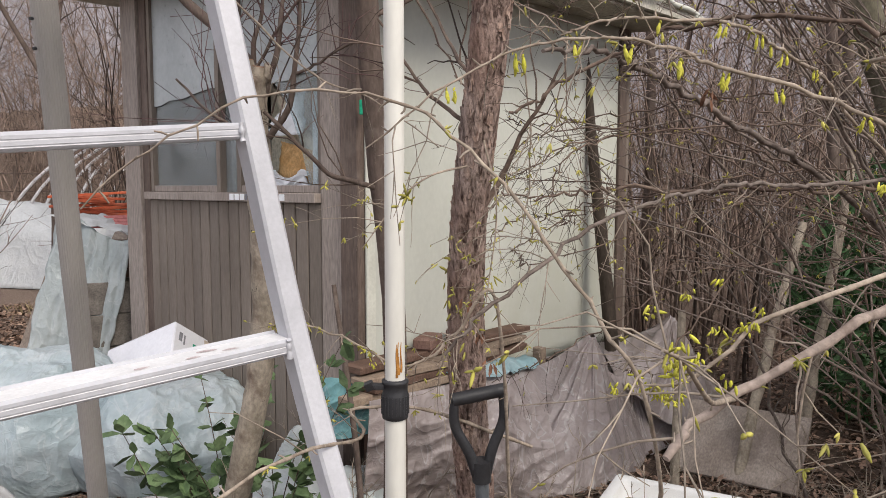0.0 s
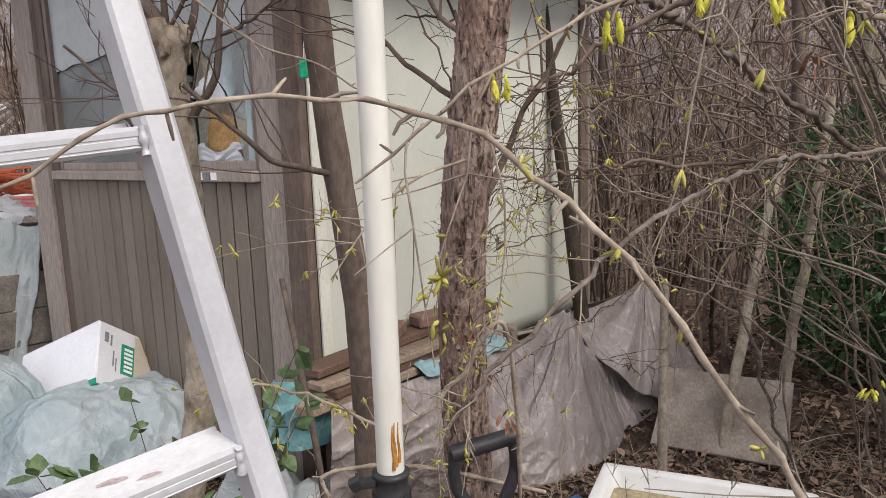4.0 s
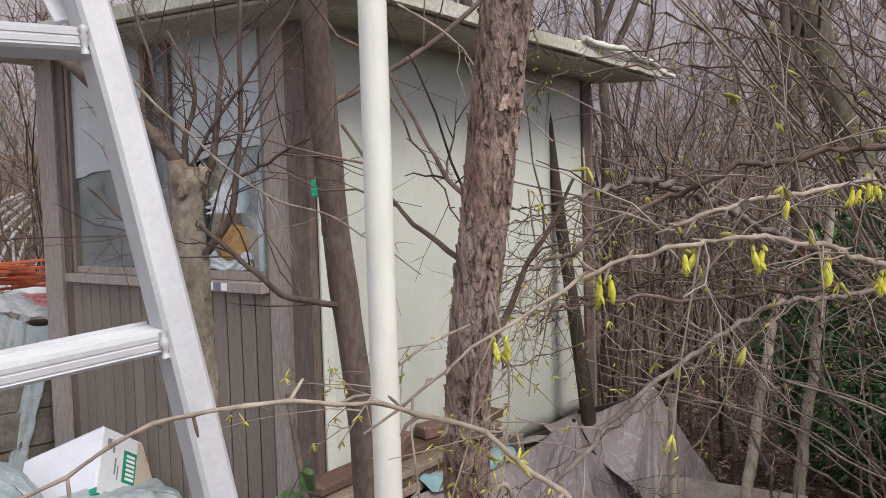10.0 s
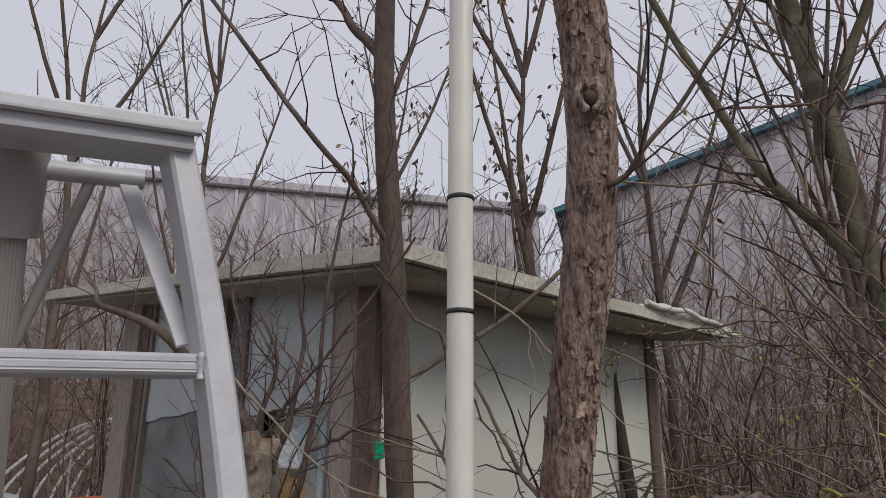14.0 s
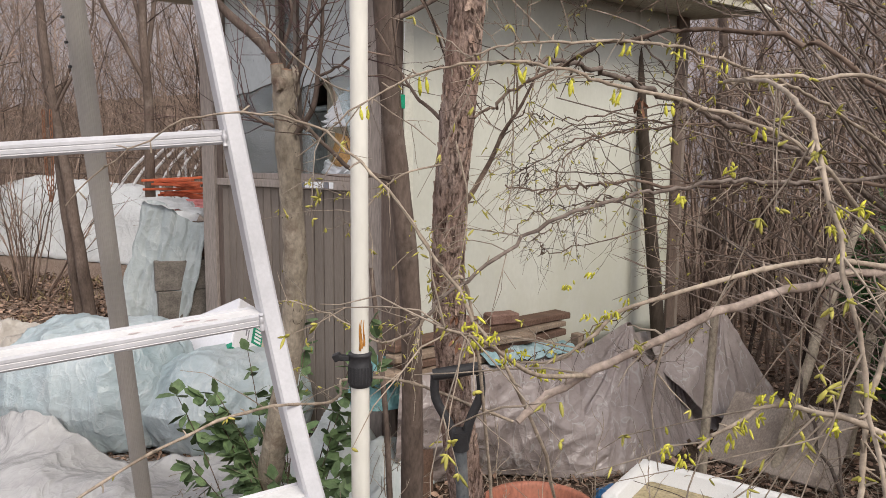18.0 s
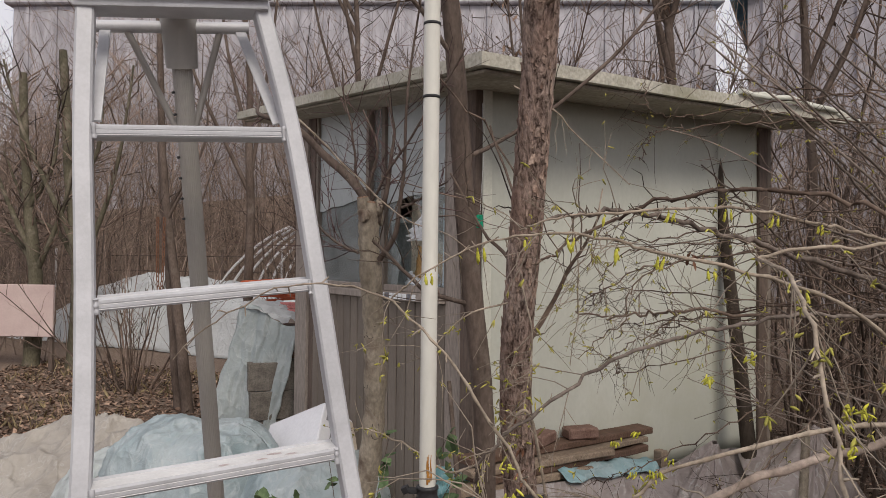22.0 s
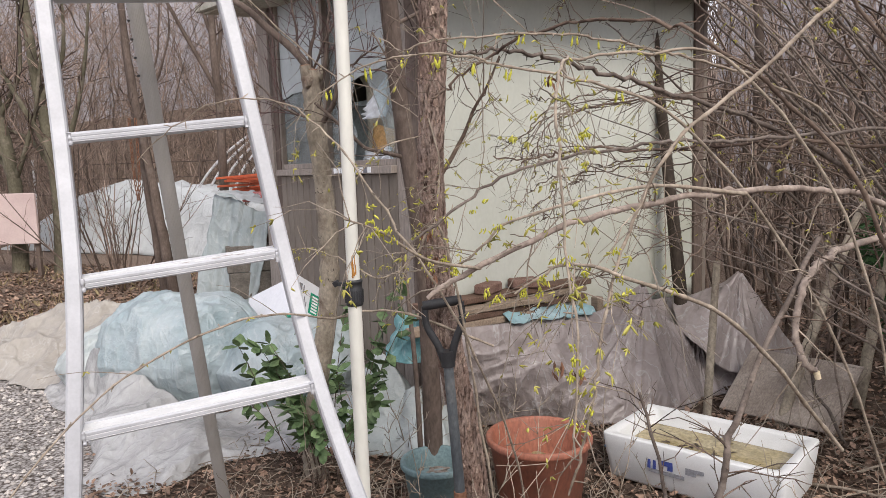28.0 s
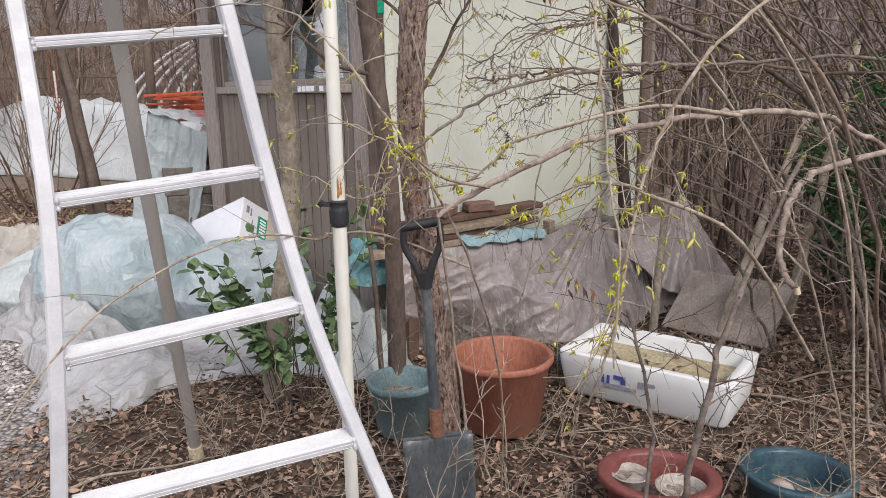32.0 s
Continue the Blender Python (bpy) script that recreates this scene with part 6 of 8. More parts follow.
def build_wall_stakes():
    ob = thing("leaning_post", "dark old post leaning on the cream wall", "post", (0.93, 3.92, 0))
    path = rel([(0.92, 3.9, -0.02), (0.85, 4.0, 0.8), (0.78, 4.08, 1.5), (0.735, 4.12, 2.0), (0.72, 4.135, 2.2)], (0.93, 3.92, 0))
    tube("shaft", smooth_path(path, 20), 0.043, 0.019, OLD_POST, ob, 8)
    ob = thing("garden_stake", "thin brown stake upright before the grey sheet", "stake", (0.915, 2.9, 0))
    tube("shaft", smooth_path(rel([(0.915, 2.9, -0.02), (0.945, 2.98, 0.4), (0.975, 3.055, 0.8)], (0.915, 2.9, 0)), 12), 0.02, 0.016, BARK_PALE, ob, 10)
    ob = thing("bamboo_rod", "dark thin rod leaning by the cut tree", "stake", (-0.27, 2.4, 0))
    tube("shaft", smooth_path(rel([(-0.27, 2.38, 0.05), (-0.32, 2.5, 0.45), (-0.42, 2.68, 0.95)], (-0.27, 2.4, 0)), 12), 0.012, 0.009, BARK_DARK, ob, 10)
    ob = thing("green_tag", "green plastic tag hanging on a thread by the shed corner", "tag", (-0.318, 2.77, 1.61))
    part("tag", box_bm(0.03, 0.005, 0.055, 0.002, (0, 0, -0.03)), GREEN_TAG, ob)
    v, f = sweep([([(0, 0, 0.03), (0.01, 0.01, 0.25), (0, 0.03, 0.5)], (0.0008,) * 3)], 4)
    part("thread", mesh_data("thread", v, f, PAPER_WHITE), PAPER_WHITE, ob)


build_wall_stakes()


# ---- the shrub in flower close by ----
SHRUB_AT = (1.45, 1.75, 0.0)


WITHERED = surface("withered_russet_leaf", (0.17, 0.085, 0.055), (0.3, 0.165, 0.11), 60, 0.85, 0, 160, 0.2, island=0.3)


def build_shrub():
    ob = thing("flowering_shrub", "arching bare shrub with hanging yellow blossoms and budding tips", "shrub", SHRUB_AT)
    rng = np.random.default_rng(31)
    at = SHRUB_AT
    near = [  # path, radius at root end, radius at tip, bark, side twigs, buds
        ([(0.3, 1.6, 0.0), (0.32, 1.3, 0.5), (0.29, 0.95, 0.9), (0.229, 0.802, 1.107), (0.169, 0.796, 1.195), (0.105, 0.797, 1.29), (0.037, 0.797, 1.362), (-0.039, 0.8, 1.397), (-0.145, 0.797, 1.399), (-0.25, 0.793, 1.348), (-0.33, 0.79, 1.29)], 0.0026, 0.0008, TWIG_PALE, 0, 2),
        ([(1.35, 1.7, 0.1), (1.0, 1.3, 0.9), (0.7, 1.1, 1.32), (0.5, 1.01, 1.42), (0.36, 0.974, 1.452), (0.302, 0.953, 1.468), (0.233, 0.934, 1.478), (0.173, 0.916, 1.475), (0.106, 0.901, 1.458), (0.03, 0.89, 1.42), (-0.06, 0.9, 1.35)], 0.0032, 0.0009, TWIG_PALE, 5, 8),
        ([(2.35, 2.5, 0.1), (1.95, 2.25, 0.6), (1.45, 1.85, 1.02), (1.118, 1.465, 1.165), (0.992, 1.295, 1.191), (0.852, 1.135, 1.205), (0.672, 0.998, 1.197), (0.484, 0.877, 1.164), (0.301, 0.815, 1.078), (0.25, 0.78, 1.05)], 0.0078, 0.0042, TWIG_GREY, 12, 26),
        ([(0.33, 0.83, 1.09), (0.27, 0.72, 1.12), (0.214, 0.63, 1.175), (0.18, 0.58, 1.2)], 0.003, 0.0012, TWIG_PALE, 5, 10),
        ([(0.8, 1.08, 1.2), (0.6, 0.95, 1.22), (0.387, 0.869, 1.17), (0.3, 0.87, 1.1), (0.25, 0.896, 1.085)], 0.004, 0.0012, TWIG_PALE, 6, 14),
        ([(2.6, 2.65, 0.5), (2.1, 2.4, 1.12), (1.5, 2.12, 1.32), (1.05, 1.9, 1.325), (0.853, 1.81, 1.313), (0.693, 1.731, 1.32), (0.556, 1.623, 1.3), (0.436, 1.493, 1.285), (0.258, 1.358, 1.226), (0.099, 1.288, 1.109), (0.02, 1.27, 1.03)], 0.0058, 0.0028, TWIG_GREY, 24, 26),
        ([(2.5, 2.5, 0.6), (1.9, 2.25, 1.2), (1.2, 2.05, 1.3), (0.85, 2.0, 1.305), (0.488, 1.947, 1.304), (0.387, 1.934, 1.304), (0.288, 1.97, 1.29), (0.15, 1.95, 1.29)], 0.0062, 0.0022, TWIG, 20, 14),
        ([(1.7, 1.75, 0.2), (1.65, 1.6, 1.3), (1.35, 1.35, 1.72), (1.05, 1.1, 1.62), (0.78, 0.85, 1.40), (0.641, 0.688, 1.283), (0.575, 0.655, 1.15), (0.545, 0.6, 1.034), (0.53, 0.58, 0.93), (0.5, 0.6, 0.8)], 0.0034, 0.0015, TWIG_PALE, 18, 34),
        ([(1.2, 1.3, 0.1), (1.05, 1.2, 1.0), (0.8, 1.1, 1.42), (0.6, 0.98, 1.46), (0.489, 0.9, 1.445), (0.491, 0.74, 1.425), (0.488, 0.6, 1.37), (0.5, 0.52, 1.22), (0.52, 0.47, 1.06), (0.52, 0.45, 0.92)], 0.0029, 0.0012, TWIG_PALE, 14, 34),
        ([(0.98, 1.1, 0.7), (0.75, 0.8, 1.0), (0.56, 0.62, 1.115), (0.487, 0.652, 1.12), (0.42, 0.64, 1.08)], 0.004, 0.0014, TWIG_PALE, 7, 22),
        ([(0.69, 0.96, 0.0), (0.7, 0.95, 0.35), (0.735, 0.92, 0.65), (0.79, 0.98, 0.85), (0.95, 1.2, 1.1)], 0.0075, 0.005, BRANCH_DARK, 8, 0),
        ([(0.72, 1.0, 0.0), (0.64, 0.98, 0.3), (0.66, 1.05, 0.55), (0.6, 1.1, 0.8)], 0.006, 0.003, BRANCH_DARK, 7, 0),
        ([(2.2, 2.4, 0.4), (1.9, 2.1, 1.0), (1.5, 1.65, 1.12), (1.063, 1.34, 1.072), (0.982, 1.22, 1.058), (0.927, 1.14, 1.038), (0.899, 1.09, 1.002), (0.885, 1.06, 0.941), (0.896, 1.05, 0.887), (0.92, 1.05, 0.864)], 0.0075, 0.0058, TWIG_GREY, 4, 0),
        ([(1.4, 1.6, 0.2), (1.1, 1.3, 1.1), (0.75, 1.2, 1.5), (0.45, 1.2, 1.56), (0.25, 1.25, 1.5), (0.12, 1.3, 1.42)], 0.0048, 0.0022, TWIG, 12, 9),
        ([(1.5, 1.7, 0.4), (1.2, 1.4, 1.3), (0.9, 1.25, 1.75), (0.6, 1.2, 2.0), (0.3, 1.25, 2.05)], 0.005, 0.0017, TWIG, 14, 8),
        ([(0.2, 1.72, 0.0), (0.16, 1.6, 0.5), (0.115, 1.403, 1.092), (0.032, 1.393, 1.03), (-0.051, 1.377, 0.98), (-0.134, 1.377, 1.016), (-0.231, 1.369, 1.059), (-0.3, 1.36, 1.06)], 0.004, 0.0013, TWIG_PALE, 9, 36),
        ([(0.061, 1.4, 1.35), (-0.008, 1.351, 1.33), (-0.068, 1.347, 1.281), (-0.127, 1.336, 1.202)], 0.0022, 0.001, TWIG_PALE, 6, 16),
        ([(0.087, 1.399, 1.393), (0.113, 1.401, 1.29), (0.104, 1.396, 1.187), (0.094, 1.384, 1.095)], 0.002, 0.001, TWIG_PALE, 8, 22),
        ([(0.178, 1.578, 1.542), (0.19, 1.591, 1.428), (0.188, 1.596, 1.312), (0.172, 1.593, 1.193)], 0.0018, 0.001, TWIG_PALE, 7, 8),
        ([(0.25, 1.5, 1.6), (0.243, 1.47, 1.535), (0.23, 1.483, 1.452), (0.258, 1.484, 1.398)], 0.0016, 0.001, TWIG_PALE, 5, 12),
        ([(0.2, 1.6, 0.75), (-0.02, 1.5, 0.86), (-0.166, 1.468, 0.87), (-0.113, 1.216, 0.909), (-0.187, 0.936, 0.966), (-0.332, 0.738, 0.9), (-0.431, 0.569, 0.753), (-0.47, 0.5, 0.66)], 0.0035, 0.0012, TWIG_PALE, 4, 8),
        ([(-0.55, 1.5, 1.84), (-0.483, 1.555, 1.762), (-0.378, 1.62, 1.649), (-0.268, 1.664, 1.546), (-0.15, 1.69, 1.504), (0.0, 1.7, 1.4)], 0.0026, 0.0014, TWIG_PALE, 5, 0),
        ([(-0.028, 1.94, 1.952), (0.079, 1.95, 1.89), (0.147, 1.957, 1.813), (0.3, 1.96, 1.66)], 0.003, 0.0018, TWIG_PALE, 4, 0),
        ([(-0.241, 1.818, 1.971), (-0.13, 1.857, 1.86), (-0.032, 1.9, 1.72), (0.036, 1.92, 1.6), (0.103, 1.95, 1.46)], 0.003, 0.0018, TWIG, 4, 0),
    ]
    # upper flowering spray
    near.append(([(1.6, 2.2, 0.0), (1.5, 2.2, 0.7), (1.2, 2.0, 1.32), (0.955, 1.8, 1.47), (0.758, 1.503, 1.503), (0.655, 1.363, 1.515), (0.564, 1.28, 1.528), (0.47, 1.15, 1.53), (0.377, 1.035, 1.52), (0.283, 0.975, 1.511), (0.21, 0.94, 1.5), (0.159, 0.94, 1.482)], 0.0042, 0.0011, TWIG_PALE, 8, 12))
    # dark cane arching from the thicket over to the rough trunk
    near.append(([(2.1, 2.55, 0.0), (1.75, 2.45, 0.75), (1.3, 2.27, 1.2), (1.0, 2.1, 1.37), (0.72, 1.857, 1.455), (0.53, 1.63, 1.5), (0.378, 1.47, 1.535), (0.28, 1.34, 1.54), (0.17, 1.21, 1.52)], 0.0095, 0.0032, BRANCH_DARK, 9, 10))
    # fan of canes rising from the thicket's foot and leaning over the pots
    for k in range(26):
        x, y = rng.uniform(1.75, 2.7), rng.uniform(2.1, 2.9)
        bend = rng.uniform(-0.12, 0.12)
        near.append(([(x, y, 0.0), (x - 0.2, y - 0.08, 0.55), (x - 0.45 + bend, y - 0.15, 1.05), (x - 0.85 + bend, y - 0.35, 1.55 + bend), (x - 1.3, y - 0.55 + bend, 1.95 + 2 * bend)], rng.uniform(0.006, 0.0105), 0.0022, BRANCH_DARK if k % 2 == 0 else TWIG_GREY, 7, 5))
    # long dark shoots reaching from the thicket across the cream wall
    for k in range(20):
        a = np.array((rng.uniform(1.5, 2.4), rng.uniform(2.3, 3.0), rng.uniform(0.5, 1.5)))
        b = np.array((rng.uniform(0.25, 0.95), rng.uniform(2.0, 2.7), rng.uniform(0.75, 2.0)))
        m = (a + b) / 2 + (0, 0, rng.uniform(0.08, 0.35))
        near.append(([(a[0] + 0.3, a[1] + 0.1, 0.0), tuple(a), tuple(m), tuple(b), tuple(b + (rng.uniform(-0.3, -0.1), 0, rng.uniform(-0.25, 0.15)))], rng.uniform(0.0028, 0.0045), 0.0013, TWIG, 15, 14))
    twigs_fine, twigs_dark, bud_spots = [], [], []
    for pts, r0, r1, mat, side, buds in near:
        p = rel(smooth_path(pts, 110), at)
        n = len(p)
        length = np.linalg.norm(np.diff(p, axis=0), axis=1).sum()
        # joints every few centimetres, where the stem kinks and swells and small spurs sit
        joints = np.unique(np.linspace(0, n - 1, max(4, int(length / 0.045))).astype(int))
        off = rng.normal(0, 0.003 if mat is BRANCH_DARK else 0.006 if mat is TWIG else 0.0016 if r0 < 0.005 else 0.0025, (len(joints), 3))
        p = p + np.stack([np.interp(np.arange(n), joints, off[:, i]) for i in range(3)], 1)
        r = np.linspace(r0, r1, n) * (1 + 0.03 * rng.normal(0, 1, n).clip(-1.5, 1.5))
        for k in joints[1:-1]:
            r[k] *= 1.28 if r0 < 0.005 else 1.14
            if rng.random() < 0.75:
                d = rng.normal(0, 1, 3)
                d /= np.linalg.norm(d)
                L = rng.uniform(0.004, 0.016) + r[k]
                (twigs_dark if mat in (TWIG, BRANCH_DARK) else twigs_fine).append((np.array([p[k], p[k] + d * L * 0.6, p[k] + d * L + rng.normal(0, 0.001, 3)]), (min(0.0016, r[k] * 0.7), 0.0012, 0.0008)))
        v, f = sweep([(p, r)], 10)
        part("branch", mesh_data("branch", v, f, mat), mat, ob)
        tw = sprouts(p, int(side * 1.6), 0.15, rng, 0.05, 0.25, max(0.001, min(0.0018, r1 * 0.45)), 0.3, 1.0, 3)
        if mat in (TWIG, BRANCH_DARK):
            twigs_dark += tw
        else:
            twigs_fine += tw
        for _ in range(int(buds * 1.6)):
            if tw and rng.random() < 0.75:
                q = tw[rng.integers(len(tw))][0]
                c = q[rng.integers(1, len(q))]
            else:
                c = p[rng.integers(int(n * 0.45), n)]
            for _ in range(rng.integers(1, 5)):
                bud_spots.append((c, rng.normal(0, 0.5, 3) + (0, 0, -0.5), rng.uniform(0.006, 0.014), rng.uniform(0.0009, 0.0019)))
    v, f = sweep(twigs_fine, 5)
    o = part("side_twigs", mesh_data("side_twigs", v, f, TWIG_PALE), TWIG_PALE, ob, "fine side twigs")
    o["kind"] = "stuff"
    v, f = sweep(twigs_dark, 5)
    o = part("dark_twigs", mesh_data("dark_twigs", v, f, TWIG), TWIG, ob, "fine dark side twigs")
    o["kind"] = "stuff"
    v, f = spindles(bud_spots, 6, 5)
    o = part("buds", mesh_data("buds", v, f, BUD), BUD, ob, "yellow-green opening buds")
    o["kind"] = "stuff"
    # hanging blossoms on the arching spray
    hung = [(0.106, 0.901, 1.452, 1, 0.022), (0.173, 0.916, 1.468, 1, 0.02), (0.233, 0.934, 1.468, 1, 0.022), (0.302, 0.953, 1.456, 0, 0.028), (0.36, 0.974, 1.442, 1, 0.022), (0.43, 0.99, 1.425, 1, 0.02), (0.03, 0.89, 1.414, 1, 0.018), (0.56, 1.03, 1.395, 1, 0.02),
            (0.283, 0.975, 1.505, 0, 0.018), (0.377, 1.035, 1.514, 1, 0.02), (0.47, 1.15, 1.523, 1, 0.02), (0.52, 1.22, 1.523, 0, 0.02), (0.564, 1.28, 1.52, 1, 0.02), (0.655, 1.363, 1.508, 1, 0.02)]
    for cx, cy, cz, num in ((0.214, 0.63, 1.185, 10), (0.366, 0.876, 1.165, 5), (0.337, 0.894, 1.205, 3), (0.25, 0.896, 1.09, 4), (0.29, 0.881, 1.078, 5), (0.487, 0.652, 1.13, 5), (0.561, 0.621, 1.12, 5), (0.441, 0.639, 1.085, 5), (0.388, 0.637, 1.065, 3), (0.524, 0.62, 1.28, 5), (0.52, 0.47, 1.05, 5), (0.53, 0.58, 0.93, 5), (0.425, 0.686, 1.33, 3), (-0.1, 1.38, 1.0, 4)):
        for _ in range(int(num * 0.75 + 0.5)):
            b = np.array((cx, cy, cz)) + rng.normal(0, 0.015, 3) - at
            spots = [(b + rng.normal(0, 0.003, 3), rng.normal(0, 0.45, 3) + (0, 0, -0.9), rng.uniform(0.004, 0.011), rng.uniform(0.0009, 0.0016)) for _ in range(int(rng.integers(7, 13)))]
            v, f = spindles(spots, 6, 5)
            part("blossom", mesh_data("blossom", v, f, CATKIN), CATKIN, ob, "yellow blossom clump")
    for x, y, z, two, L in hung:
        spots = []
        for k in range(1 + two):
            b = np.array((x + 0.009 * k, y + 0.003 * k, z)) - at
            way = np.array((rng.normal(0, 0.2), rng.normal(0, 0.15), -1.0))
            long = L * rng.uniform(0.7, 0.95)
            spots.append((b, way, long, L * 0.125))
            for _ in range(4):
                spots.append((b + way * long * rng.uniform(0.25, 0.6) + rng.normal(0, 0.0009, 3), way + rng.normal(0, 0.3, 3), long * rng.uniform(0.35, 0.5), L * 0.06))
            spots.append((b + (0, 0, 0.004), (rng.normal(0, 0.5), rng.normal(0, 0.5), -0.6), L * 0.3, L * 0.07))
        v, f = spindles(spots, 8, 7)
        part("blossom", mesh_data("blossom", v, f, CATKIN), CATKIN, ob, "hanging yellow blossom")
    # cut pale end of the sawn branch
    v, f = sweep([([np.array((0.92, 1.05, 0.865)) - at, np.array((0.924, 1.05, 0.851)) - at], (0.0062, 0.0056))], 10)
    part("cut_end", mesh_data("cut_end", v, f, CUT_WOOD), CUT_WOOD, ob, "pale cut end")
    # a few dry leaves still hanging
    sp = []
    for x, y, z in ((0.06, 1.45, 1.1), (0.08, 1.43, 1.03), (0.42, 1.2, 1.45), (0.47, 0.72, 0.95), (0.5, 0.75, 0.93), (0.1, 1.35, 1.0)):
        for _ in range(5):
            sp.append((np.array((x, y, z)) - at + rng.normal(0, 0.006, 3), rng.normal(0, 0.4, 3) + (0, 0, -1), rng.normal(0, 1, 3), 0.022, 0.007))
    v, f = leaves(sp, rng, 0.7)
    o = part("dry_leaves", mesh_data("dry_leaves", v, f, WITHERED), WITHERED, ob, "withered brown leaves")
    o["kind"] = "stuff"


build_shrub()


def thicket_stem(rng, x, y, lean, height, r, arch=0.6, crooked=False, bushy=1.0):
    """One arching stem with side twigs: paths with radii."""
    out = []
    d = np.array((lean[0], lean[1], 1.0))
    d /= np.linalg.norm(d)
    n = 12
    t = np.linspace(0, 1, n)[:, None]
    side = np.array((lean[0], lean[1], 0)) * arch + rng.normal(0, 0.12, 3)
    p = np.array((x, y, terrain(x, y) - 0.02)) + d * height * t + side * height * t * t * np.array((1, 1, 0.1)) - np.array((0, 0, 0.25)) * height * arch * t ** 3
    p[1:] += rng.normal(0, 0.02 * height, (n - 1, 3)).cumsum(axis=0) * 0.5
    if crooked:
        p = smooth_path(p, 44)
        n = len(p)
        bend = np.arange(0, n, 3)
        off = rng.normal(0, 0.009, (len(bend), 3))
        p = p + np.stack([np.interp(np.arange(n), bend, off[:, i]) for i in range(3)], 1)
    out.append((p, np.linspace(r, r * 0.3, n)))
    if crooked:
        out += sprouts(p, int(3 + height * 2), 0.17 * height, rng, 0.25, 0.1, max(0.002, r * 0.34), 0.25, 1.0, 2)
    else:
        out += sprouts(p, int((5 + height * 4) * bushy), 0.26 * height, rng, 0.3, 0.0, max(0.0018, r * 0.3), 0.15, 1.0, 2)
    return out


def build_thicket():
    rng = np.random.default_rng(41)
    # right of the shed, from close by to the far fence
    groups = (("near_brush", "dense leafless brush of arching brown stems", TWIG_GREY, 30, (1.5, 3.0), (2.2, 3.3), (-0.75, 0.3), 1.9, 0.0065),
              ("hedge_brush", "thick stand of upright bare stems beyond the shed", TWIG_RED, 200, (1.15, 4.8), (3.9, 6.8), (-0.12, 0.12), 2.2, 0.012),
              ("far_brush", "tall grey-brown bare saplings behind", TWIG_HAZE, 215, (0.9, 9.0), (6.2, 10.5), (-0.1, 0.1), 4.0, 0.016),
              ("arching_stems", "bundle of long brown stems arching over the pots", TWIG_GREY, 44, (2.1, 3.4), (1.9, 3.3), (-0.85, -0.1), 2.4, 0.0085))
    for name, label, mat, count, xr, yr, lr, h, r in groups:
        paths, stems = [], []
        for _ in range(count):
            x, y = rng.uniform(*xr), rng.uniform(*yr)
            if name == "hedge_brush" and (x < 1.0 + (y - 3.7) * 0.1 or (1.9 < x < 4.2 and y < 5.0)):
                continue
            mine = thicket_stem(rng, x, y, (rng.uniform(*lr), rng.uniform(-0.2, 0.1)), h * rng.uniform(0.6, 1.25), r * rng.uniform(0.5, 1.4), 0.55 if name in ("near_brush", "arching_stems") else 0.2, name in ("near_brush", "arching_stems"), 0.6 if name == "hedge_brush" else 0.9)
            if name in ("near_brush", "arching_stems"):
                if mine[0][0][:, 0].min() < 0.1:
                    continue
                stems.append(mine[0])
                mine = mine[1:]
            paths += mine
        v, f = sweep(paths, 5, False)
        if stems:
            ob = thing("arching_shrub", label, "shrub", (0, 0, 0))
            for st in stems:
                v2, f2 = sweep([st], 8)
                part("stem", mesh_data("stem", v2, f2, mat), mat, ob)
            tw = part("twigs", mesh_data("twigs", v, f, TWIG_LIT), TWIG_LIT, ob, "fine side twigs")
            tw["kind"] = "stuff"
        else:
            tagged(new(name, mesh_data(name, v, f, mat)), label, "brush", kind="stuff")
    # behind the shed and to the left
    for name, label, mat, count, xr, yr, h, r in (("back_brush", "bare brown saplings behind the shed roof", TWIG_RED, 210, (-4.0, 1.5), (6.9, 11.0), 4.3, 0.013),
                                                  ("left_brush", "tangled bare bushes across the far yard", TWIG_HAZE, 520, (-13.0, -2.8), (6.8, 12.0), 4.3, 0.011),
                                                  ("bank_brush", "bare bushes on the bank beyond the yard", TWIG_RED, 230, (-17.0, -3.0), (11.2, 13.6), 3.0, 0.012),
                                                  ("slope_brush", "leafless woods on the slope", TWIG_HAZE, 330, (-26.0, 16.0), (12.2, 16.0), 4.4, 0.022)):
        paths = []
        for _ in range(count):
            x, y = rng.uniform(*xr), rng.uniform(*yr)
            if name == "left_brush" and x > -7.0 and y < 10.6:
                continue
            paths += thicket_stem(rng, x, y, (rng.uniform(-0.25, 0.25), rng.uniform(-0.2, 0.2)), h * rng.uniform(0.5, 1.2), r * rng.uniform(0.5, 1.3), 0.3)
        v, f = sweep(paths, 4, False)
        ob = new(name, mesh_data(name, v, f, mat))
        tagged(ob, label, "brush", kind="stuff")


build_thicket()


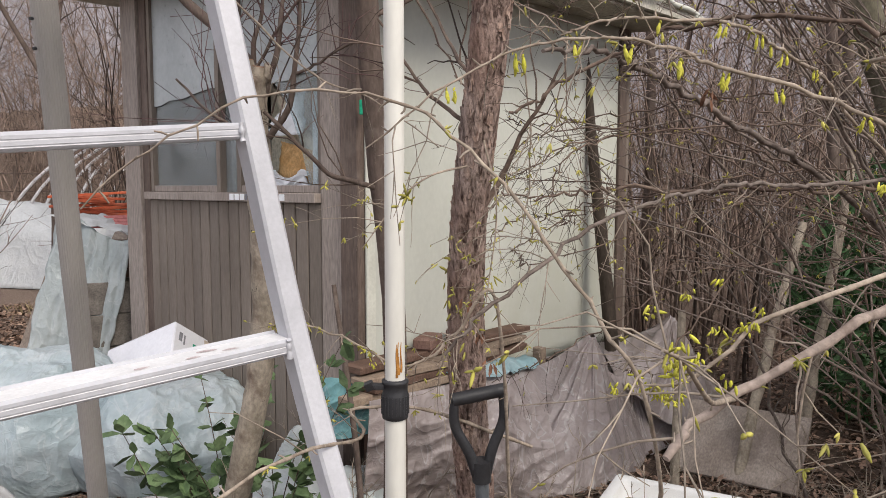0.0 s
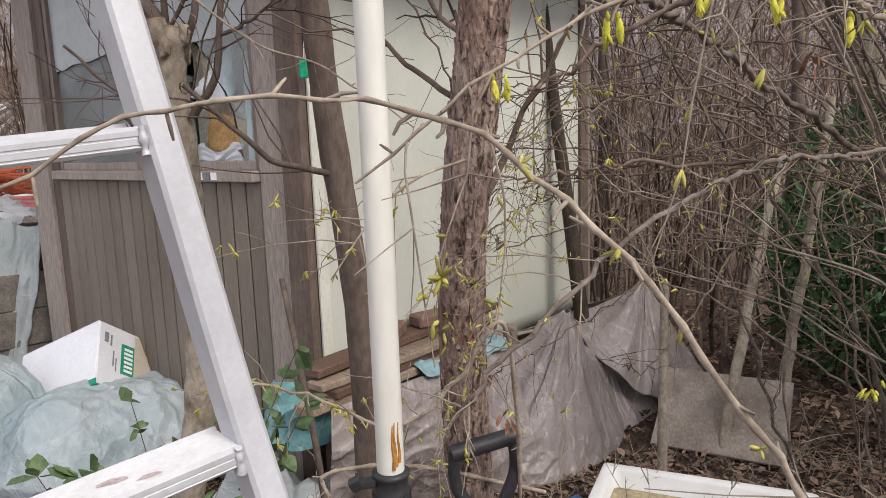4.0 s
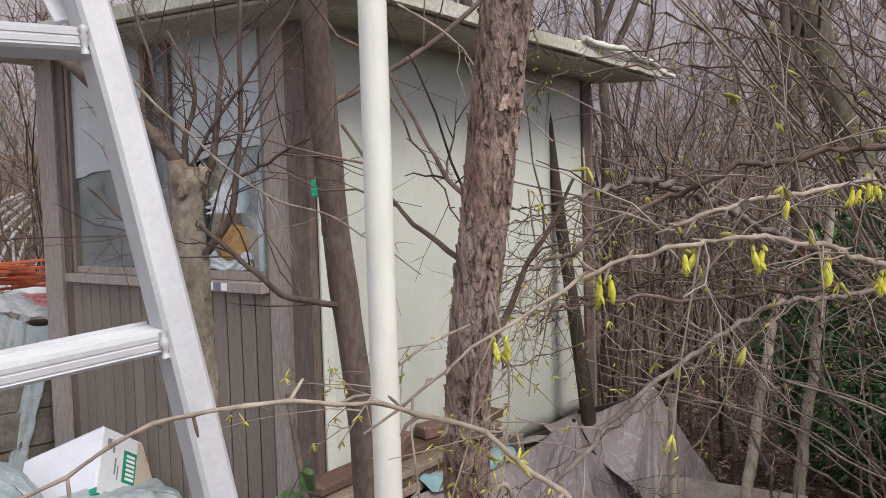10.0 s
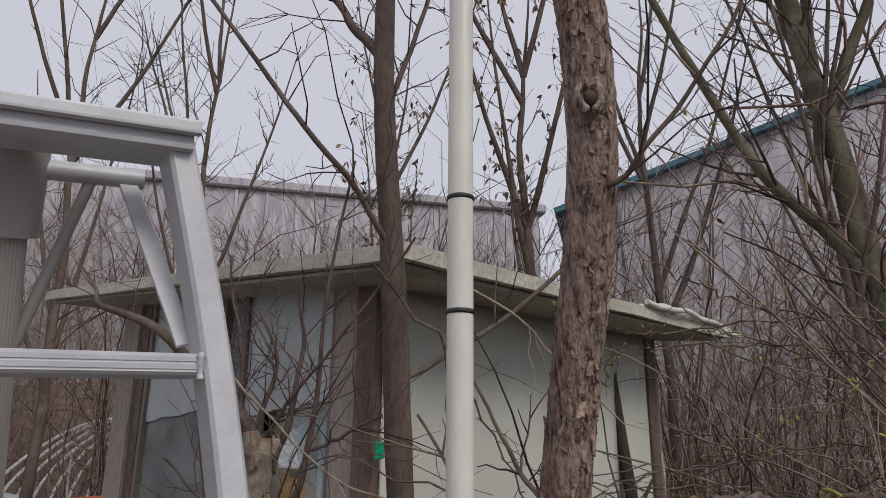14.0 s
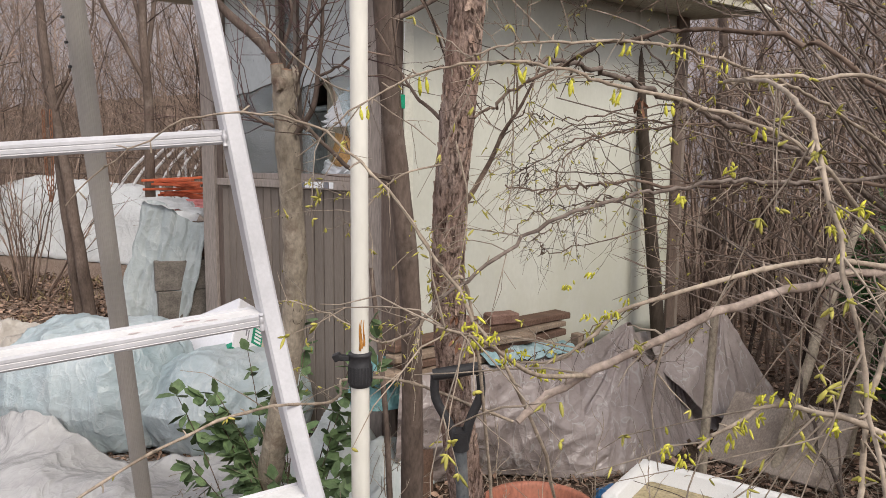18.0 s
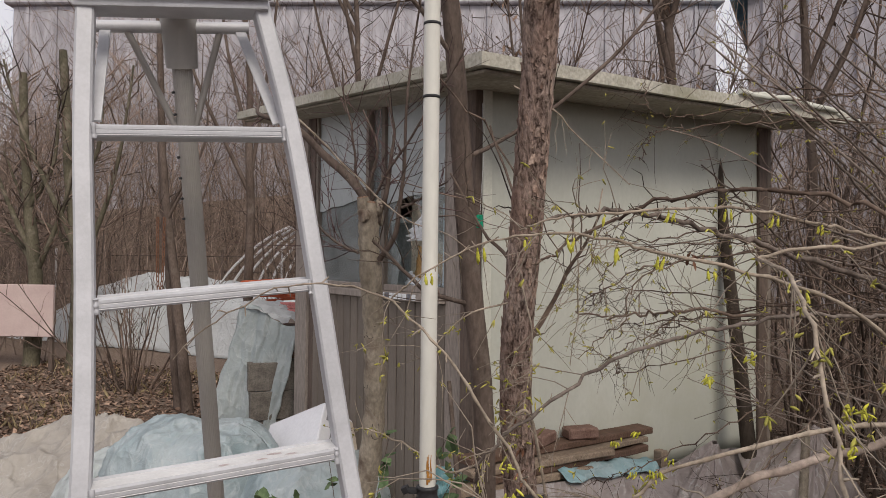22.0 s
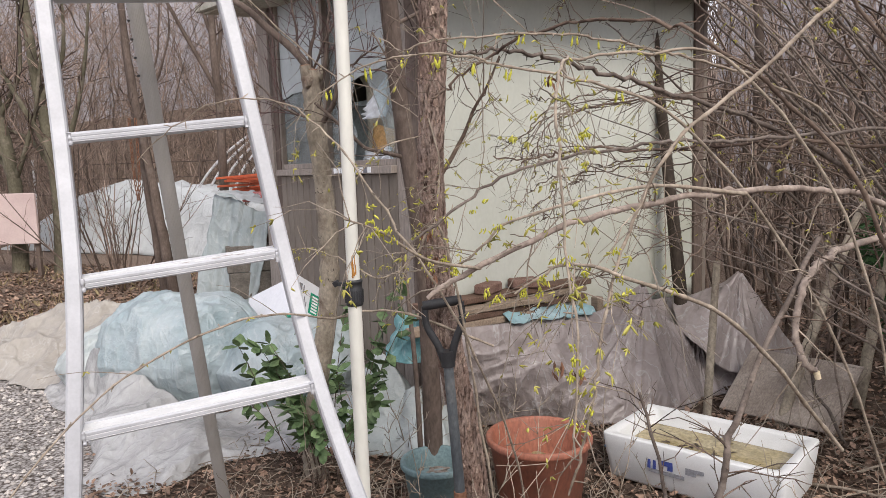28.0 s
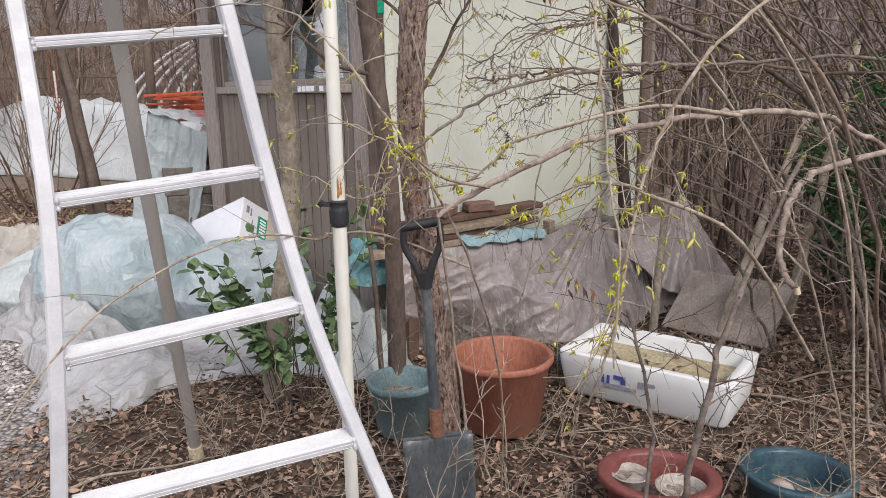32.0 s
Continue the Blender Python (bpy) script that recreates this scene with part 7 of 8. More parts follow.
def yard_tree(name, label, at, trunk, r0, r1, limbs, mat, seed, limb_r=0.03, twig_n=16, twig_len=0.7):
    ob = tree_root(name, label, at)
    rng = np.random.default_rng(seed)
    p = wobble(rel(smooth_path(trunk, 40), at), 0.008, rng, 0.1)
    tube("trunk", p, r0, r1, mat, ob, 14, "", 0.04, rng)
    tw = []
    tw += sprouts(p, twig_n, twig_len, rng, 0.35, 0.0, r1 * 0.22, 0.45, 1.0, 3)
    for pts in limbs:
        q = wobble(rel(smooth_path(pts, 24), at), 0.012, rng, 0.2)
        tube("limb", q, limb_r, limb_r * 0.25, mat, ob, 9, "", 0.04, rng)
        tw += sprouts(q, twig_n, twig_len, rng, 0.3, 0.0, limb_r * 0.22, 0.15, 1.0, 3)
    v, f = sweep(tw, 5)
    o = part("twigs", mesh_data("twigs", v, f, TWIG_RED), TWIG_RED, ob, "bare twigs")
    o["kind"] = "stuff"
    return ob


def moved(pts, a, b, k):
    """Points about a carried over to b and enlarged k times."""
    return [tuple(b[i] + (p[i] - a[i]) * k for i in range(3)) for p in pts]


def far_tree(name, label, b, k, seed, r0, trunk, limbs):
    a = (trunk[0][0], trunk[0][1], 0.0)
    yard_tree(name, label, b, moved(trunk, a, b, k), r0, r0 * 0.45, [moved(q, a, b, k) for q in limbs], BARK_MOSS, seed, r0 * 0.4, 22, 0.7)


SPREAD_TRUNK = [(0, 0, -0.05), (0.05, 0, 0.7), (0.0, 0, 1.25), (-0.15, 0.05, 2.0), (-0.3, 0.1, 3.2)]
SPREAD_LIMBS = [[(0.03, 0, 1.0), (0.25, 0, 1.4), (0.45, 0.05, 2.1), (0.55, 0.1, 3.0)], [(0, 0, 1.2), (-0.2, -0.1, 1.7), (-0.6, -0.1, 2.4), (-0.85, -0.1, 3.1)], [(-0.1, 0, 1.7), (0.15, 0.1, 2.2), (0.2, 0.1, 3.0)], [(0.03, 0, 1.05), (-0.3, 0.1, 1.35), (-0.7, 0.1, 1.6), (-1.0, 0.1, 2.2)]]
far_tree("mossy_tree", "bare garden tree with greenish bark", (-6.35, 7.0, 0.06), 1.25, 51, 0.105, SPREAD_TRUNK, SPREAD_LIMBS)
far_tree("mossy_tree", "bare garden tree with greenish bark", (-6.9, 6.9, 0.09), 1.15, 52, 0.1, SPREAD_TRUNK, SPREAD_LIMBS)
for k, (x, y, lean) in enumerate(((-3.72, 5.6, 0.3), (-3.92, 5.75, 0.24))):
    yard_tree("slim_trunk", "slim dark leaning trunk beyond the plastic heap", (x, y, 0.0), [(x, y, -0.05), (x - lean * 0.5, y, 1.1), (x - lean * 1.2, y + 0.05, 2.3), (x - lean * 1.6, y + 0.1, 3.8)], 0.055, 0.025,
              [[(x - lean * 0.9, y, 1.8), (x + 0.1, y, 2.5), (x + 0.2, y, 3.5)]], BARK_DARK, 53 + k, 0.015, 8, 0.4)
FORK_TRUNK = [(3.1, 4.6, -0.05), (2.98, 4.6, 0.9), (2.75, 4.6, 1.7), (2.5, 4.6, 2.5), (2.33, 4.6, 3.6), (2.16, 4.6, 4.65), (2.0, 4.6, 5.6)]
FORK_LIMBS = [[(2.5, 4.6, 2.5), (2.25, 4.6, 2.9), (1.79, 4.6, 3.45), (1.25, 4.6, 4.65), (0.9, 4.6, 5.6)], [(2.3, 4.6, 3.7), (2.6, 4.5, 4.4), (2.9, 4.4, 5.2)]]
yard_tree("forked_tree", "tall bare tree with two leaning greenish trunks", (3.1, 4.6, 0.0), FORK_TRUNK, 0.12, 0.055, FORK_LIMBS, BARK_MOSS, 55, 0.055, 14, 0.9)
yard_tree("right_hand_tree", "stout brown trunk at the edge of the brush", (2.35, 2.9, 0.0), [(2.35, 2.9, -0.05), (2.3, 2.85, 0.9), (2.15, 2.8, 1.7), (2.0, 2.75, 2.8)], 0.05, 0.025,
          [[(2.28, 2.85, 1.0), (1.9, 2.6, 1.5), (1.5, 2.4, 1.85), (1.05, 2.2, 2.3)], [(2.2, 2.8, 1.4), (1.8, 2.7, 2.0), (1.4, 2.5, 2.6)], [(2.33, 2.88, 0.6), (1.9, 2.3, 1.15), (1.5, 1.9, 1.6), (1.1, 1.6, 1.9)], [(2.3, 2.86, 0.8), (2.0, 2.2, 1.3), (1.7, 1.7, 1.7), (1.5, 1.4, 2.1)]], BARK_DARK, 56, 0.0095, 18, 0.5)
yard_tree("dead_stem", "pale dead stem leaning in the brush", (1.28, 3.2, 0.0), [(1.27, 3.18, -0.03), (1.42, 3.36, 0.3), (1.62, 3.6, 0.7), (1.84, 3.858, 1.118)], 0.026, 0.02, [], BARK_PALE, 57, 0.01, 4, 0.3)
yard_tree("dead_stem", "pale dead stem leaning in the brush", (1.75, 3.5, 0.0), [(1.7, 3.5, -0.03), (1.82, 3.55, 0.7), (1.95, 3.6, 1.5)], 0.028, 0.018, [], BARK_PALE, 58, 0.01, 4, 0.3)


def leafy_tree(name, label, at, top, seed, spread, r0, dead):
    """A slim forking tree of the back yard; dead: withered leaves still hanging on it."""
    ob = tree_root(name, label, at)
    rng = np.random.default_rng(seed)
    x, y, _ = at
    trunk = wobble(rel(smooth_path([(x, y, -0.05), (x + 0.05, y, top * 0.35), (x - 0.05, y, top * 0.7), (x + 0.08, y, top)], 40), at), 0.02, rng, 0.1)
    tube("trunk", trunk, r0, 0.006, BARK_DARK, ob, 10)
    tw = sprouts(trunk, 16, 0.7, rng, 0.5, 0.0, 0.006, 0.4, 1.0, 3)
    for k in range(7):
        i = int(len(trunk) * rng.uniform(0.32, 0.8))
        b = trunk[i]
        a = rng.uniform(0, 2 * math.pi)
        L = top * rng.uniform(0.25, 0.45)
        d = np.array((math.cos(a) * spread, math.sin(a) * spread * 0.6, 1.0))
        q = wobble(smooth_path([b, b + d * L * 0.4, b + d * L * 0.75 + (0, 0, 0.1 * L), b + d * L + (0, 0, 0.25 * L)], 16), 0.02, rng, 0.2)
        tube("limb", q, r0 * 0.42, 0.004, BARK_DARK, ob, 7)
        tw += sprouts(q, 14, 0.55, rng, 0.4, 0.0, 0.0045, 0.2, 1.0, 3)
    v, f = sweep(tw, 4)
    o = part("twigs", mesh_data("twigs", v, f, TWIG), TWIG, ob, "fine bare twigs")
    o["kind"] = "stuff"
    if dead:
        spots = []
        for _ in range(dead):
            p = tw[rng.integers(len(tw))][0]
            spots.append((p[rng.integers(1, len(p))], rng.normal(0, 0.5, 3) + (0, 0, -1), rng.normal(0, 1, 3), rng.uniform(0.05, 0.1), rng.uniform(0.02, 0.04)))
        v, f = leaves(spots, rng, 0.6)
        o = part("withered_leaves", mesh_data("withered_leaves", v, f, DEAD_LEAF), DEAD_LEAF, ob, "withered brown hanging leaves")
        o["kind"] = "stuff"


leafy_tree("roof_tree", "young tree with withered leaves behind the shed roof", (0.55, 6.4, 0.0), 6.2, 59, 0.5, 0.075, 330)
leafy_tree("roof_tree", "young tree with withered leaves behind the shed roof", (-0.65, 6.6, 0.0), 5.4, 60, 0.45, 0.05, 240)
leafy_tree("bare_sapling", "slim bare sapling behind the yard", (-2.3, 6.2, 0.0), 6.0, 65, 0.5, 0.05, 0)
leafy_tree("bare_sapling", "slim bare sapling behind the yard", (-3.4, 6.0, 0.0), 6.4, 66, 0.5, 0.055, 0)
leafy_tree("bare_sapling", "slim bare sapling behind the brush", (1.6, 6.2, 0.0), 6.0, 67, 0.45, 0.055, 30)
leafy_tree("bare_sapling", "slim bare sapling behind the brush", (2.9, 5.6, 0.0), 6.2, 68, 0.45, 0.055, 30)
leafy_tree("bare_sapling", "slim bare sapling behind the brush", (4.0, 6.0, 0.0), 6.2, 69, 0.45, 0.055, 0)
leafy_tree("bare_sapling", "slim bare sapling behind the brush", (2.3, 4.6, 0.0), 5.2, 70, 0.4, 0.05, 0)


def build_left_bush():
    rng = np.random.default_rng(61)
    paths = []
    x0, y0 = -4.95, 6.3
    for _ in range(34):
        a = rng.uniform(0, 2 * math.pi)
        k = rng.uniform(0.05, 0.85)
        L = rng.uniform(0.8, 1.7)
        d = np.array((math.cos(a) * k, math.sin(a) * k, 1.0))
        b = np.array((x0 + 0.3 * math.cos(a) * k, y0 + 0.3 * math.sin(a) * k, terrain(x0, y0) - 0.02))
        t = np.linspace(0, 1, 8)[:, None]
        p = b + d * L * t + rng.normal(0, 0.16, 3) * t * t + rng.normal(0, 0.008, (8, 3))
        paths.append((p, np.linspace(0.011, 0.003, 8) * rng.uniform(0.5, 1.1)))
        paths += sprouts(p, 5, 0.35, rng, 0.5, 0, 0.003, 0.4, 1.0, 1)
    v, f = sweep(paths, 5)
    ob = new("stem_bush", mesh_data("stem_bush", v, f, TWIG_RED))
    tagged(ob, "clump of straight reddish-brown bare stems", "bush", kind="stuff")


build_left_bush()


def build_evergreen():
    ob = thing("evergreen_bush", "dark green leafy bush deep in the brush", "bush", (2.9, 3.95, 0.0))
    rng = np.random.default_rng(62)
    spots = []
    for _ in range(15000):
        c = rng.normal(0, 1, 3)
        c /= np.linalg.norm(c)
        c *= rng.uniform(0.45, 1.0) ** 0.5
        p = c * (1.1, 0.7, 0.88) + (0, 0, 0.74)
        if p[2] < 0.03 or noise.noise(Vector(p * 3.2)) < -0.12:
            continue
        spots.append((p, rng.normal(0, 1, 3) + c * 0.6, c + rng.normal(0, 0.5, 3), rng.uniform(0.05, 0.1), rng.uniform(0.016, 0.032)))
    v, f = leaves(spots, rng, 0.15)
    o = part("crown", mesh_data("crown", v, f, EVERGREEN), EVERGREEN, ob, "dense narrow dark leaves")
    o["kind"] = "stuff"
    for k in range(9):
        a = k * 2 * math.pi / 9
        p = smooth_path([(0.08 * math.cos(a), 0.08 * math.sin(a), -0.02), (0.3 * math.cos(a), 0.25 * math.sin(a), 0.5), (0.6 * math.cos(a), 0.45 * math.sin(a), 0.95)], 10)
        tube("stem", p, 0.02, 0.006, BARK_DARK, ob, 6)


build_evergreen()


def build_green_plant(label, at, seed, stems, tall, spread, first, per):
    ob = thing("leafy_plant", label, "plant", at)
    rng = np.random.default_rng(seed)
    spots = []
    for k in range(stems):
        a = rng.uniform(0, 2 * math.pi)
        L = rng.uniform(0.45 * tall, tall)
        k2 = rng.uniform(0.05, spread)
        t = np.linspace(0, 1, 10)[:, None]
        base = np.array((rng.normal(0, 0.06), rng.normal(0, 0.05), -0.02))
        p = base + np.array((math.cos(a) * k2, math.sin(a) * k2 * 0.6, 0.8)) * L * t + np.array((math.cos(a), math.sin(a), -0.25)) * 0.15 * L * t * t
        tube("stem", p, 0.0026, 0.0012, TWIG, ob, 6)
        for i in range(first, 10):
            for _ in range(per):
                d = rng.normal(0, 1, 3) + (math.cos(a), math.sin(a), 0.1)
                spots.append((p[i], d, (rng.normal(0, 0.4), rng.normal(0, 0.4), 1), rng.uniform(0.04, 0.08), rng.uniform(0.028, 0.055)))
    v, f = leaves(spots, rng, 0.2)
    o = part("leaves", mesh_data("leaves", v, f, GREEN_LEAF), GREEN_LEAF, ob, "broad pointed green leaves")
    o["kind"] = "stuff"


build_green_plant("fresh green leafy plant growing beside the plastic heap", (-0.6, 2.14, 0.0), 63, 18, 0.8, 0.44, 6, 5)
build_green_plant("tall loose green plant beside the pollarded tree", (-0.6, 2.32, 0.0), 64, 11, 1.1, 0.22, 4, 4)


# ---- yard clutter left of the shed ----
def build_left_clutter():
    rng = np.random.default_rng(71)

    def drape(name, label, x0, x1, y0, y1, hmax, mat, seed, p=4.0, crease=0.06):
        cx, cy, rx, ry = (x0 + x1) / 2, (y0 + y1) / 2, (x1 - x0) / 2 * 0.8, (y1 - y0) / 2 * 0.8
        heap_sheet(name, label, x0, x1, y0, y1, 80, 60, lambda x, y: hmax * bump2(x, y, cx, cy, rx, ry, p) * (1 + 0.1 * noise.noise(Vector((x * 1.5, y * 1.5, seed)))), mat, seed, crease, 1.6, 0.1)
    drape("white_tarpaulin", "white tarpaulin over a long heap in the yard", -8.9, -3.9, 8.4, 10.0, 0.95, TARP_WHITE, 2.2)
    drape("white_tarpaulin", "white plastic over stacked goods beside the shed", -3.75, -2.35, 6.1, 7.2, 0.98, TARP_WHITE, 6.2)
    # stack of hollow blocks with a hanging sheet
    for i in range(2):
        for j in range(4):
            ob = thing("hollow_block", "grey hollow concrete block stacked by the shed", "concrete block", (-2.06 + 0.03 * rng.normal() - i * 0.2, 4.22 + 0.16 * i, 0.19 * j), 40 + rng.normal() * 3, "stacked blocks")
            bm = bmesh.new()
            for x in (-0.18, 0.0, 0.18):
                add_box(bm, 0.035, 0.19, 0.188, Matrix.Translation((x, 0, 0.094)), 0.003)
            for y in (-0.08, 0.08):
                add_box(bm, 0.39, 0.032, 0.186, Matrix.Translation((0, y, 0.094)), 0.003)
            part("body", bm, BLOCK, ob)

    def hang(s, t):
        k = t ** 1.3
        x = (-2.32 + 0.43 * s) * (1 - k) + (-2.52 + 0.38 * s) * k
        y = 4.1 + 0.04 * s + 0.05 * folds(s * 0.9, t * 0.15, 3, 1.0) - 0.22 * t * (1 - 0.5 * s)
        z = 1.12 - 0.1 * s - 1.1 * t + 0.04 * math.sin(s * 6) * (1 - t)
        return (x + 0.03 * folds(s, t, 7), y, max(z, 0.02))
    ob = sheet("hanging_plastic", 70, 60, hang, PLASTIC_HANG)
    tagged(ob, "dusty bluish plastic hanging over the stacked blocks", "tarpaulin")

    def flat(s, t):
        return (-2.34 + 0.46 * s, 4.1 + 0.7 * t + 0.04 * s, 1.12 - 0.1 * s + 0.04 * folds(s, t, 4) - 0.02 * t)
    ob = sheet("plastic_cover", 30, 24, flat, TARP_WHITE)
    tagged(ob, "white plastic cover on top of the pile", "tarpaulin")
    ob = thing("crate_pile", "wooden crates standing under the plastic cover", "crate", (-2.12, 4.6, 0), 8)
    for k in range(3):
        part("crate", box_bm(0.38, 0.42, 0.31, 0.01, (0.02 * k, 0, 0.325 * k)), PLANK_DARK, ob)
    # orange frames and pipes on the pile
    for k in range(11):
        ob = thing("orange_bar", "orange painted wooden bar lying on the stack", "bar", (-2.95 + rng.normal() * 0.07, 6.0 + rng.normal() * 0.12, 1.06 + 0.018 * k), rng.uniform(-28, 22), "stack of orange bars", tilt=(0, rng.uniform(-7, 5)))
        part("bar", box_bm(0.4 + 0.35 * rng.random(), 0.035, 0.022, 0.003), ORANGE, ob)
    for k in range(3):
        ob = thing("red_pipe", "dusty red plastic pipe on the white cover", "pipe", (-2.1, 4.5 + k * 0.08, 1.065 + 0.02 * k), -20 + k * 6)
        v, f = sweep([([(-0.22, 0, 0), (0.22, 0, 0.01)], (0.018, 0.018))], 12)
        part("tube", mesh_data("tube", v, f, PINK_PIPE), PINK_PIPE, ob)
        v, f = sweep([([(-0.222, 0, 0), (-0.216, 0, 0)], (0.014, 0.0145))], 12)
        part("bore", mesh_data("bore", v, f, BLACK), BLACK, ob, "dark open end")
    # leaning old boards
    for k in range(4):
        ob = thing("old_board", "grey weathered board leaning on the white tarpaulin", "board", (-3.35 + 0.12 * k, 5.45 + 0.05 * k, 0.0), 10, "leaning boards", tilt=(-14, 16 + 4 * k))
        part("board", box_bm(0.11, 0.02, 0.9 + 0.08 * k, 0.003), PLY, ob)
    ob = thing("pink_panel", "faded pink panel standing beyond the trees", "panel", (-6.97, 6.6, 0.5), 14)
    part("panel", box_bm(1.16, 0.04, 0.62, 0.006), PINK_PANEL, ob)
    for x in (-0.53, 0.53):
        part("leg", box_bm(0.05, 0.05, 0.68, 0.003, (x, 0.05, -0.53)), BOARD_DARK, ob)
    # bent greenhouse hoops and wire fence
    for k in range(7):
        ob = thing("greenhouse_hoop", "bent pale hoop pipe of a collapsed greenhouse", "hoop", (-4.6 + 0.14 * k, 9.4 + 0.16 * k, 0.1), 20 + k * 3, "greenhouse hoops")
        pts = [(-1.3, 0, 0.0), (-1.1, 0, 1.0 + 0.05 * k), (-0.3, 0.0, 1.75 + 0.05 * k), (0.5, 0, 1.9 + 0.03 * k), (1.2, 0.1, 1.5)]
        tube("pipe", smooth_path(pts, 24), 0.02, 0.02, PIPE_GALV, ob, 7)
    ob = thing("wire_fence", "low wire mesh fence at the back of the yard", "fence", (-6.0, 9.6, 0.1), 4)
    for k in range(9):
        v, f = sweep([([(-4 + k, 0, -0.1), (-4 + k, 0, 1.5)], (0.018, 0.018))], 8)
        part("post", mesh_data("post", v, f, PIPE_GALV if k % 2 else BARK_DARK), PIPE_GALV, ob)
    for k in range(6):
        v, f = sweep([([(-4, 0, 0.2 + 0.24 * k), (0, 0.02, 0.19 + 0.24 * k), (4, 0, 0.2 + 0.24 * k)], (0.008,) * 3)], 5)
        part("wire", mesh_data("wire", v, f, BARK_DARK), BARK_DARK, ob)
    # dry grass tufts by the trees
    spots = []
    for _ in range(1500):
        x, y = rng.uniform(-7.5, -4.2), rng.uniform(4.6, 7.4)
        if noise.noise(Vector((x * 1.3, y * 1.3, 0))) < -0.05:
            continue
        spots.append(((x, y, terrain(x, y) - 0.01), rng.normal(0, 0.6, 3) + (0, 0, 1), rng.normal(0, 1, 3), rng.uniform(0.06, 0.16), rng.uniform(0.003, 0.006)))
    v, f = leaves(spots, rng, 0.5)
    ob = new("dry_grass", mesh_data("dry_grass", v, f, DRY_GRASS))
    tagged(ob, "straw-coloured dry grass round the garden trees", "grass", kind="stuff")


PINK_PIPE = surface("dusty_red_pipe", (0.45, 0.14, 0.13), (0.58, 0.24, 0.22), 8, 0.6, 0, 80, 0.05)
build_left_clutter()


